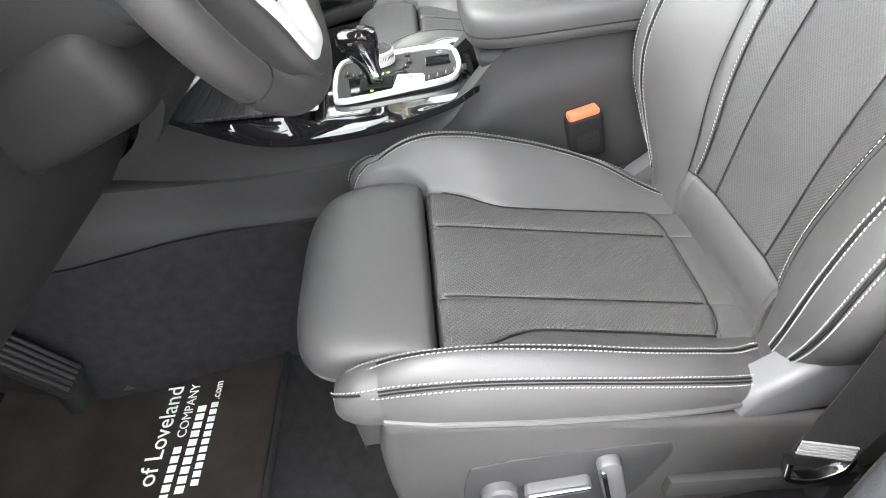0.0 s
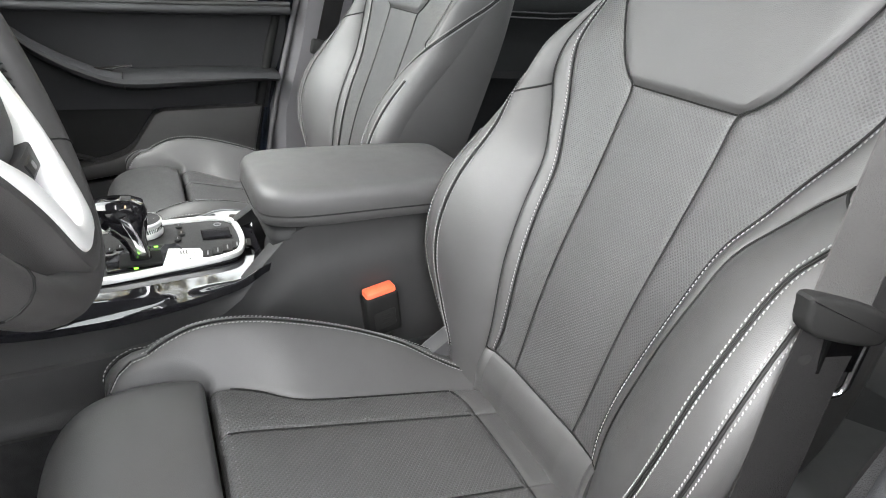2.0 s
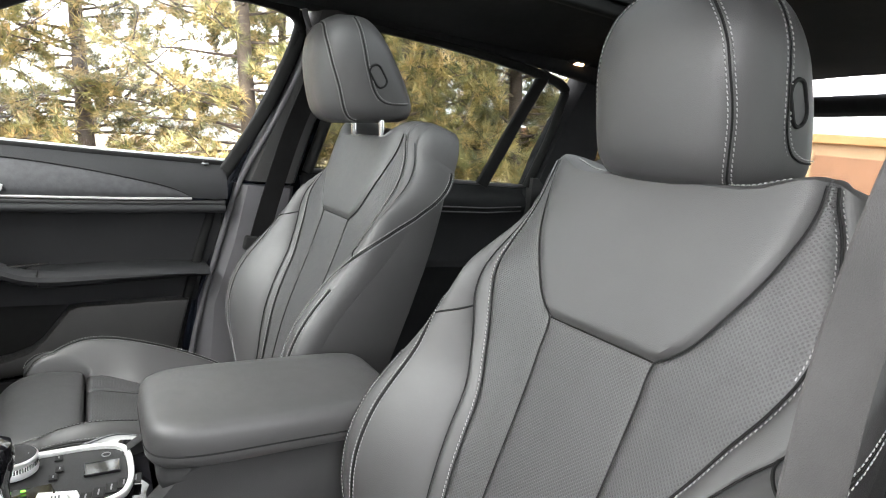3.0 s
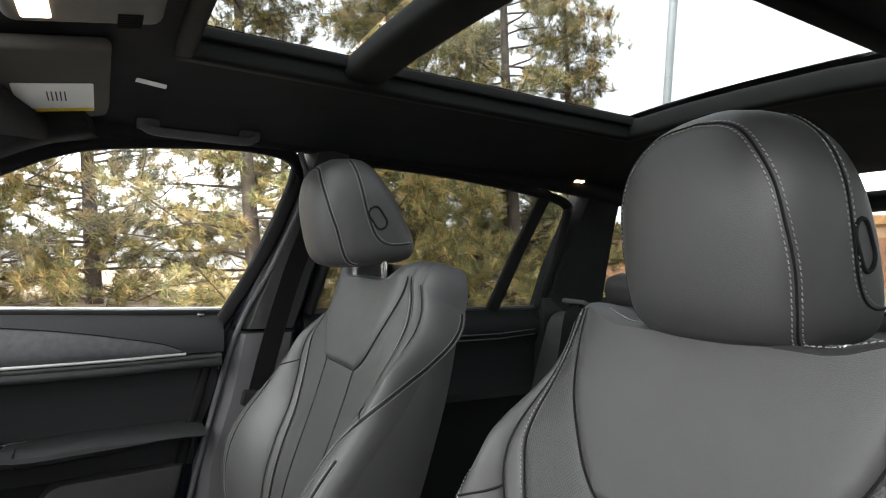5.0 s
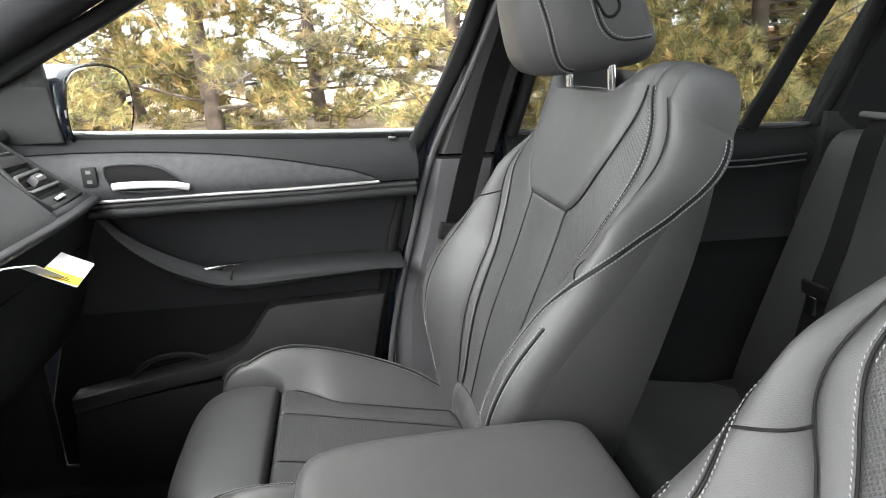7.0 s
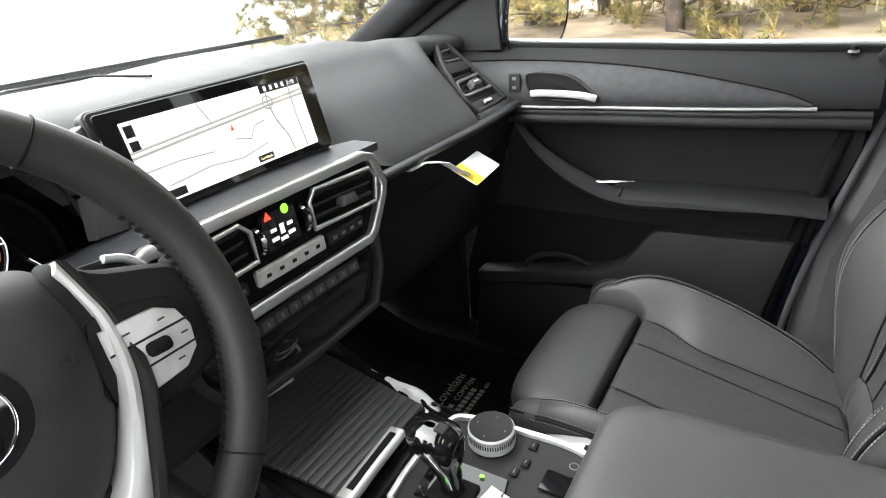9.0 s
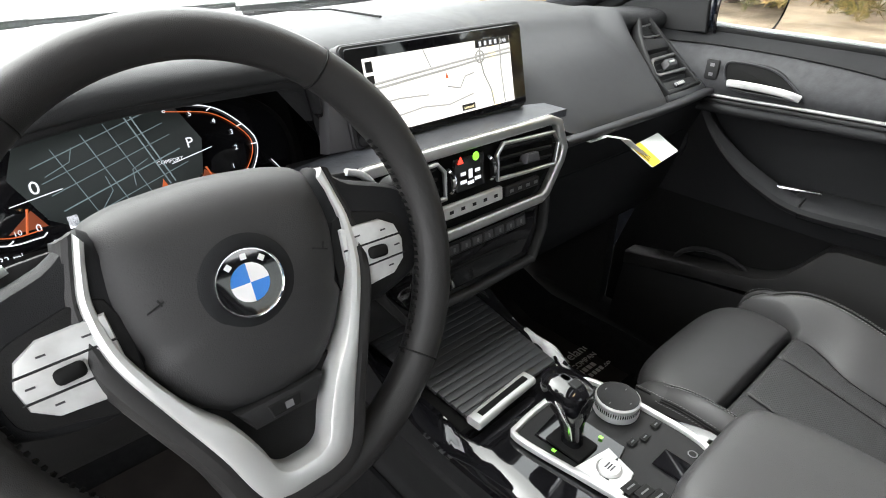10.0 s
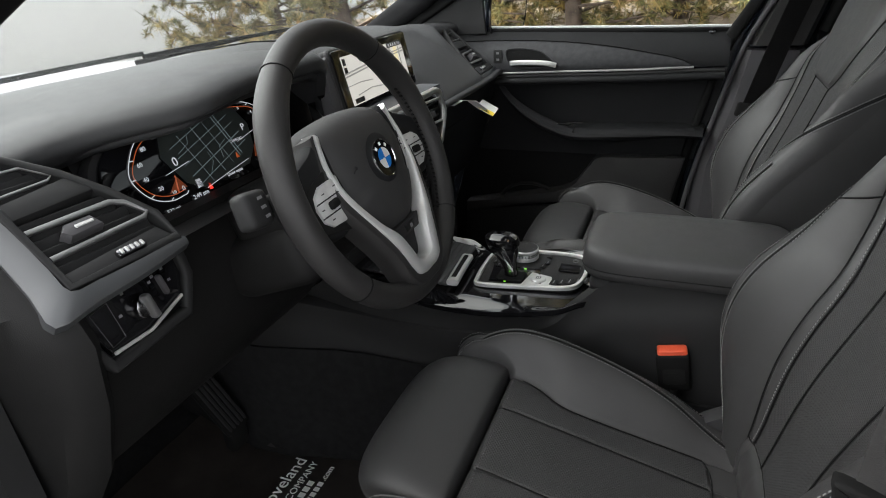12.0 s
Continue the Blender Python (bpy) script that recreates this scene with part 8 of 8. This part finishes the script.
for sgn in (-1, 1):
    part("lever_flank", sweep([(-0.014 + sgn * x, y, z) for x, y, z in ((0.0105, 0.447, 0.792), (0.0128, 0.450, 0.811), (0.0190, 0.455, 0.829), (0.0222, 0.461, 0.848))], bar_profile(0.003, 0.010, 0.4), (0, 1, 0)), CHROME, lever, "bright lever flank")
part("park_button", rbox((0.014, 0.012, 0.003), 0.001, 1, pose(-0.014, 0.456, 0.8635, 6)), PLASTIC, lever)
part("lever_collar", rbox((0.038, 0.050, 0.006), 0.003, 2, Matrix.Translation((-0.014, 0.449, 0.778))), RUBBER, lever)
for x, y in ((0.018, 0.430), (-0.040, 0.455)):
    part("gear_mark", bar(0.004, 0.005, Matrix.Translation((x, y, 0.7785))), SCREEN_GREEN, lever, "lit green gear mark", 0)
start = part("start_button", lathe([(0.0, 0.004), (0.012, 0.004), (0.0145, 0.002), (0.015, 0.0)], 32, Matrix.Translation((-0.012, 0.398, 0.776))), SATIN_SILVER, console, "round silver start button")
part("start_mark", join(*[bar(0.010, 0.0016, Matrix.Translation((-0.012, 0.401 - 0.0035 * k, 0.7801))) for k in range(3)]), GREY_TRIM, start, "", 0)
part("start_plate", prism([(-0.030, 0.028), (0.026, 0.018), (0.016, -0.022), (-0.020, -0.030)], 0.003, 0.001, 1, Matrix.Translation((-0.012, 0.398, 0.7765))), SATIN_SILVER, console)
for k in range(5):
    part("mode_key", rbox((0.022, 0.0128, 0.0022), 0.0006, 1, pose(-0.016 + 0.006 * k, 0.380 - 0.0135 * k - 0.012, 0.7760, 0, 0, -6)), DARK_PLASTIC, console)
    part("mode_mark", bar(0.012, 0.0018, pose(-0.016 + 0.006 * k, 0.380 - 0.0135 * k - 0.012, 0.7773, 0, 0, -6)), PALE_PLASTIC, console, "", 0)
part("parking_brake", rbox((0.030, 0.040, 0.004), 0.001, 1, Matrix.Translation((0.046, 0.350, 0.7765))), GLOSS_BLACK, console)
part("brake_mark", moved(tube([(0.005 * math.cos(a), 0.005 * math.sin(a), 0) for a in [2 * math.pi * q / 14 for q in range(14)]], 0.0008, 4, (0, 0, 1), True), Matrix.Translation((0.078, 0.345, 0.777))), PALE_PLASTIC, console)
# armrest lid
arm = thing("console_armrest", (-0.005, 0.14, 0.86), "padded black leather armrest lid on the console", "armrest")
rows = []
NA = 40
for t, grow in ((0.0, 0.90), (0.06, 0.965), (0.16, 0.99), (0.30, 1.0), (0.34, 0.995), (0.38, 1.0), (0.72, 0.992), (0.86, 0.965), (0.94, 0.92), (0.985, 0.82), (1.0, 0.62), (1.003, 0.3), (1.0035, 0.0)):
    row = []
    for k in range(NA * 2):
        a = 2 * math.pi * k / (NA * 2)
        ca, sa = math.cos(a), math.sin(a)
        ex = 0.30 if sa > 0 else 0.22
        x = -0.005 + 0.100 * grow * math.copysign(abs(ca) ** ex, ca) * (1 - 0.05 * max(0, sa))
        y = 0.152 + 0.160 * grow * math.copysign(abs(sa) ** 0.34, sa)
        front = ease(0.10, 0.30, y)
        z = 0.840 + 0.050 * t - 0.004 * front * (1 - t) + 0.004 * (1 - ((x + 0.002) / 0.1) ** 2) * t
        row.append((x, y, z))
    rows.append(row)
lid = part("lid", flipped(grid(rows, closed_u=True)), LEATHER, arm, "padded black leather lid")
seam = rows[4]
part("lid_seam", tube([Vector(p) for p in seam], 0.0012, 5, (0, 0, 1), True), RUBBER, lid)
part("lid_base", rbox((0.168, 0.30, 0.04), 0.02, 3, Matrix.Translation((-0.002, 0.148, 0.818))), PLASTIC, arm)
part("box_front", rbox((0.100, 0.05, 0.09), 0.02, 3, pose(-0.002, 0.254, 0.780, 18)), PLASTIC, console)

# ---- footwells ----
for c, tx, ty in ((-0.34, -0.195, 0.878), (0.45, 0.650, 0.832)):
    mat_ = thing("floor_mat", (c, 0.80, 0.345), "black floor mat under clear protective film with pale print", "floor mat", "floor mats")
    rows = []
    for k in range(29):
        y = 0.690 + 0.46 * k / 28
        rows.append([(c + x, y, 0.345 + (0.55 * (y - 1.0) ** 1.2 if y > 1.0 else 0.0) + 0.0025 * noise.noise((x * 14, y * 14, c))) for x in [-0.225 + 0.45 * q / 28 for q in range(29)]])
    part("mat_body", slab(rows[::-1], (0, 0, -0.008)), MAT_FILM, mat_)
    part("mat_binding", tube([(c - 0.225, y, 0.348) for y in (1.0, 0.85, 0.71)] + [(c - 0.21, 0.688, 0.348), (c + 0.21, 0.688, 0.348)] + [(c + 0.225, y, 0.348) for y in (0.71, 0.85, 1.0)], 0.006, 6), CARPET, mat_)
    tmx = Matrix.Translation((tx, ty, 0.3495))
    part("print", letters("of Loveland", 0.040, tmx, 0.0005, "RIGHT"), WHITE_PAPER, mat_, "", 0)
    part("print", letters("COMPANY", 0.022, tmx @ Matrix.Translation((0.0, -0.034, 0)), 0.0005, "RIGHT"), WHITE_PAPER, mat_, "", 0)
    for n_, w_, h_, x_, y_, st_ in ((2, 0.030, 0.026, -0.262, 0.0, 0.036), (7, 0.012, 0.013, -0.130, -0.034, 0.016), (10, 0.012, 0.014, -0.055, -0.056, 0.016), (11, 0.010, 0.012, -0.050, -0.077, 0.014)):
        for k in range(n_):
            part("print_bar", bar(w_, h_, tmx, x_ - st_ * k, y_), WHITE_PAPER, mat_, "", 0)
    part("print", letters(".com", 0.020, tmx @ Matrix.Translation((0.0, -0.076, 0)), 0.0005, "RIGHT"), WHITE_PAPER, mat_, "", 0)
brake = thing("brake_pedal", (-0.41, 1.0, 0.60), "black rubber brake pedal", "pedal", "pedals")
bmx = basis(Vector((-0.405, 1.005, 0.640)), X, Vector((0, 0.5, 0.87)).normalized(), Vector((0, -0.87, 0.5)).normalized())
part("pad", rbox((0.115, 0.070, 0.016), 0.006, 2, bmx), RUBBER, brake)
part("tread", join(*[rbox((0.011, 0.008, 0.006), 0.001, 1, bmx @ pose(-0.046 + 0.0155 * i, -0.026 + 0.013 * j, 0.009, 0, 0, 20)) for i in range(7) for j in range(5)]), RUBBER, brake)
part("lever", sweep([(-0.40, 1.02, 0.66), (-0.40, 1.12, 0.78), (-0.40, 1.18, 0.92)], bar_profile(0.016, 0.03, 0.3), (1, 0, 0)), RUBBER, brake)
gas = thing("accelerator_pedal", (-0.27, 1.0, 0.45), "black ribbed accelerator pedal", "pedal", "pedals")
gm = basis(Vector((-0.262, 1.025, 0.545)), X, Vector((-0.10, 0.45, 0.88)).normalized(), Vector((0, -0.89, 0.455)).normalized())
part("pad", rbox((0.062, 0.20, 0.014), 0.006, 2, gm), RUBBER, gas)
for k in range(5):
    part("rib", rbox((0.006, 0.18, 0.006), 0.002, 1, gm @ Matrix.Translation((-0.022 + 0.011 * k, 0, 0.008))), PLASTIC, gas)
part("hinge", rbox((0.05, 0.03, 0.06), 0.01, 2, Matrix.Translation((-0.255, 0.99, 0.44))), RUBBER, gas)


# ---- outside: pines, far wall, pole ----
BARK = material("grey_brown_pine_bark", (0.10, 0.075, 0.06), 0.95, grain=1.0, grain_scale=40, tint=0.4, tint_scale=6)


def needle_material():
    m = bpy.data.materials.new("olive_and_straw_needles")
    m.use_nodes = True
    n, link = m.node_tree.nodes, m.node_tree.links.new
    b = n["Principled BSDF"]
    b.inputs["Roughness"].default_value = 0.6
    g = n.new("ShaderNodeNewGeometry")
    r = n.new("ShaderNodeValToRGB")
    r.color_ramp.elements[0].position, r.color_ramp.elements[0].color = 0.0, (0.085, 0.090, 0.030, 1)
    r.color_ramp.elements[1].position, r.color_ramp.elements[1].color = 1.0, (0.46, 0.31, 0.13, 1)
    for pos, col in ((0.45, (0.22, 0.195, 0.070, 1)), (0.8, (0.38, 0.285, 0.105, 1))):
        e = r.color_ramp.elements.new(pos)
        e.color = col
    link(g.outputs["Random Per Island"], r.inputs["Fac"])
    link(r.outputs["Color"], b.inputs["Base Color"])
    b.inputs["Subsurface Weight"].default_value = 0.0
    return m


NEEDLES = needle_material()


def pine_geo(seed, height, spread):
    """Trunk with limbs, and tufts of needles on the limbs, as two geometries."""
    rnd = random.Random(seed)
    wood, tufts_v, tufts_f = [], [], []
    lean = Vector((rnd.uniform(-0.02, 0.02), rnd.uniform(-0.03, 0.03), 0))
    trunk = [Vector((0.04 * math.sin(k * 0.9 + seed), 0.04 * math.cos(k * 0.7), 0)) + (lean + Z) * (height * k / 8) for k in range(9)]
    wood.append(tube(trunk, 0.11, 9, (1, 0, 0), False, [1.15 - 0.12 * k for k in range(9)]))

    def tuft(c, size, out):
        n = rnd.randint(13, 18)
        ax = (out * 0.6 + Vector((rnd.uniform(-1, 1), rnd.uniform(-1, 1), rnd.uniform(-0.3, 1)))).normalized()
        k = len(tufts_v)
        tufts_v.append(tuple(c))
        for _ in range(n):
            d = (ax * 0.7 + Vector((rnd.gauss(0, 1), rnd.gauss(0, 1), rnd.gauss(0, 1))).normalized()).normalized()
            s = d.cross(Vector((rnd.random(), rnd.random(), rnd.random() + 0.1))).normalized() * 0.0065
            e = c + d * size * rnd.uniform(0.75, 1.25)
            i = len(tufts_v)
            tufts_v.extend((tuple(c.lerp(e, 0.25) + s), tuple(c.lerp(e, 0.25) - s), tuple(e)))
            tufts_f.append((k, i, i + 2))
            tufts_f.append((k, i + 2, i + 1))

    levels = int(height * 13)
    for q in range(levels):
        t = (q + rnd.random()) / levels
        z = height * (0.02 + 0.97 * t ** 1.15)
        base = trunk[min(8, int(t * 8))].lerp(trunk[min(8, int(t * 8) + 1)], t * 8 % 1.0)
        base = Vector((base.x, base.y, z))
        a = rnd.uniform(0, 2 * math.pi)
        reach = spread * (1 - 0.75 * t) * rnd.uniform(0.55, 1.1)
        d = Vector((math.cos(a), math.sin(a), rnd.uniform(-0.12, 0.35)))
        pts = [base + d * reach * k / 4 + Z * (-0.10 * reach * (k / 4) ** 2 + 0.22 * reach * (k / 4) ** 3) + Vector((rnd.gauss(0, 0.03), rnd.gauss(0, 0.03), rnd.gauss(0, 0.03))) * k for k in range(5)]
        wood.append(tube(pts, 0.022 * (1.2 - 0.6 * t), 5, (0.3, 0.2, 1), False, [1, 0.8, 0.55, 0.35, 0.15]))
        for j in range(int(5 + reach * 6)):
            f = rnd.uniform(0.25, 1.0)
            i = min(3, int(f * 4))
            p = pts[i].lerp(pts[i + 1], f * 4 - i)
            side = Vector((rnd.gauss(0, 1), rnd.gauss(0, 1), rnd.gauss(0.1, 0.7))).normalized()
            twig = p + side * rnd.uniform(0.12, 0.42)
            wood.append(tube([p, p.lerp(twig, 0.5) + Z * 0.02, twig], 0.005, 3, (0.2, 0.9, 0.4), False, [1, 0.8, 0.5]))
            for w in range(rnd.randint(3, 5)):
                tuft(p.lerp(twig, rnd.uniform(0.3, 1.0)) + Vector((rnd.gauss(0, 0.03), rnd.gauss(0, 0.03), rnd.gauss(0, 0.03))), rnd.uniform(0.10, 0.17), side)
    return join(*wood), (tufts_v, tufts_f)


def pine(seed, height, spread):
    tree = thing("pine_tree", (0, 0, 0), "tall pine with olive and straw coloured needles", "pine tree", "pines beside the car park")
    wood, tufts = pine_geo(seed, height, spread)
    part("trunk", wood, BARK, tree, "grey-brown trunk with bare limbs", 60)
    crown = part("crown", tufts, NEEDLES, tree, "open crown of needle tufts", 0)
    crown["kind"] = "stuff"
    return tree


kinds = [pine(3, 7.0, 2.5), pine(11, 8.2, 2.8), pine(23, 5.6, 2.3)]
spots = [(8.2, 1.77, 0, 0.0), (7.9, -1.6, 1, 1.1), (6.9, 4.9, 2, 2.0), (8.6, -4.6, 0, 2.7), (9.8, 0.4, 1, 4.0), (10.4, 3.4, 0, 5.1), (7.2, -7.2, 2, 0.7), (10.6, -2.8, 2, 3.3), (9.0, 7.6, 1, 0.4), (6.4, -3.3, 2, 5.6), (7.0, -5.6, 1, 2.2), (9.4, -6.4, 0, 0.9)]
used = set()
for x, y, k, turn in spots:
    m = Matrix.Translation((x, y, 0.22)) @ Euler((radians(-5.0), 0, 0)).to_matrix().to_4x4() @ Matrix.Rotation(turn, 4, "Z")
    if k in used:
        copy_thing(kinds[k], m)
    else:
        kinds[k].matrix_basis = m
        used.add(k)

# the driver's door stands wide open beside the camera
def open_door():
    d = thing("driver_door", (-0.80, 1.05, 0.40), "driver's door standing wide open, dark trim inside", "car door")
    m = Matrix.Translation((-0.80, 1.05, 0.0)) @ Matrix.Rotation(radians(-52), 4, "Z")
    outline = [(-0.02, 0.38), (-0.96, 0.40), (-1.06, 0.70), (-1.08, 1.12), (0.0, 1.14)]
    side = basis(Vector((0, 0, 0)), Y, Z, X)
    part("outer_skin", prism(outline, 0.02, 0.006, 2, m @ Matrix.Translation((-0.10, 0, 0)) @ side), CAR_PAINT, d)
    part("inner_panel", prism([(y * 0.97 - 0.01, z) for y, z in outline], 0.07, 0.02, 3, m @ Matrix.Translation((-0.02, 0, 0)) @ side), VINYL, d, "soft black inner door panel")
    part("armrest", moved(rbox((0.08, 0.50, 0.07), 0.025, 4, Matrix.Translation((0.01, -0.62, 0.86))), m), VINYL, d)
    part("pocket", moved(rbox((0.06, 0.62, 0.16), 0.02, 3, Matrix.Translation((0.005, -0.50, 0.52))), m), PLASTIC, d)
    part("window_frame", moved(sweep(smooth_path([(-0.06, 0.02, 1.13), (-0.08, -0.28, 1.30), (-0.12, -0.60, 1.45), (-0.13, -0.95, 1.50), (-0.12, -1.08, 1.46), (-0.06, -1.08, 1.12)], 6), bar_profile(0.03, 0.035, 0.35)), m), RUBBER, d)
    pane = part("door_window", moved(slab([[(-0.06, 0.0, 1.12), (-0.06, -1.07, 1.12)], [(-0.09, -0.30, 1.30), (-0.09, -1.07, 1.30)], [(-0.12, -0.60, 1.44), (-0.12, -1.07, 1.47)]], (0.003, 0, 0)), m), GLASS, d, "clear side window")
    pane.visible_shadow = False


open_door()
FENCE = material("red_brown_far_fence", (0.30, 0.15, 0.09), 0.9, tint=0.2, tint_scale=0.6)
TAN = material("tan_brick_far", (0.45, 0.28, 0.17), 0.9, tint=0.15, tint_scale=0.5)
fence = thing("far_fence", (22, -24, 0), "long red-brown wall beyond the car park", "wall")
fm = Matrix.Translation((24, -26, 0)) @ Matrix.Rotation(radians(42), 4, "Z")
for k in range(9):
    part("panel", rbox((3.9, 0.2, 3.0), 0.03, 1, fm @ Matrix.Translation((-16 + 4 * k, 0, 1.6))), FENCE, fence)
    part("post", rbox((0.3, 0.35, 3.3), 0.03, 1, fm @ Matrix.Translation((-18 + 4 * k, 0, 1.65))), TAN, fence)
rear_b = thing("far_building", (18, -44, 0), "low tan brick building far behind the car", "building")
rm = Matrix.Translation((19, -44, 0)) @ Matrix.Rotation(radians(20), 4, "Z")
part("wall", rbox((16, 5, 4.4), 0.05, 1, rm @ Matrix.Translation((0, 0, 2.2))), TAN, rear_b)
for k in range(4):
    w = part("window", rbox((2.2, 0.12, 1.5), 0.02, 1, rm @ Matrix.Translation((-5.7 + 3.8 * k, 2.53, 1.9))), GLOSS_BLACK, rear_b)
    part("sill", rbox((2.5, 0.25, 0.15), 0.02, 1, rm @ Matrix.Translation((-5.7 + 3.8 * k, 2.55, 1.05))), ASPHALT, w)
part("roof_edge", rbox((16.8, 5.8, 0.6), 0.05, 1, rm @ Matrix.Translation((0, 0, 4.6))), material("orange_roof_edge", (0.50, 0.27, 0.12), 0.8), rear_b)
pole = thing("light_pole", (8.4, -10.5, 0), "tall grey steel car park light pole", "lamp post")
part("shaft", tube([(8.4, -10.5, 0.1), (8.45, -10.9, 5), (8.5, -11.3, 11)], 0.10, 12, (1, 0, 0)), material("galvanised_pole", (0.30, 0.32, 0.32), 0.5, metal=0.3), pole)
part("base", lathe([(0.0, 0.75), (0.26, 0.75), (0.28, 0.7), (0.28, 0.0)], 20, Matrix.Translation((8.4, -10.5, 0.0))), ASPHALT, pole)

mirror = thing("wing_mirror", (0.95, 0.70, 1.10), "black wing mirror with a chrome-edged glass outside the door", "mirror")
mm = basis(Vector((0.800, 0.690, 1.195)), Vector((0.97, -0.24, 0)).normalized(), Z, Vector((-0.24, -0.97, 0)).normalized())
shape = [(q.x, q.y) for q in smooth_path([(-0.085, -0.055, 0), (-0.09, 0.02, 0), (-0.06, 0.062, 0), (0.03, 0.072, 0), (0.095, 0.05, 0), (0.105, -0.01, 0), (0.075, -0.06, 0), (0.0, -0.07, 0)], 6, True)]
part("housing", prism([(x * 1.07, y * 1.08) for x, y in shape], 0.08, 0.02, 3, mm @ Matrix.Translation((0, 0, -0.004))), CAR_PAINT, mirror)
part("mirror_glass", prism(shape, 0.004, 0.0, 1, mm @ Matrix.Translation((0, 0, 0.004))), MIRROR, mirror, "mirror glass")
part("rim", moved(tube([(x * 1.04, y * 1.05, 0.002) for x, y in shape], 0.003, 6, (0, 0, 1), True), mm), GLOSS_BLACK, mirror)
part("arm", sweep([(0.745, 0.76, 1.11), (0.78, 0.74, 1.115), (0.82, 0.72, 1.13)], bar_profile(0.06, 0.03, 0.4)), CAR_PAINT, mirror)
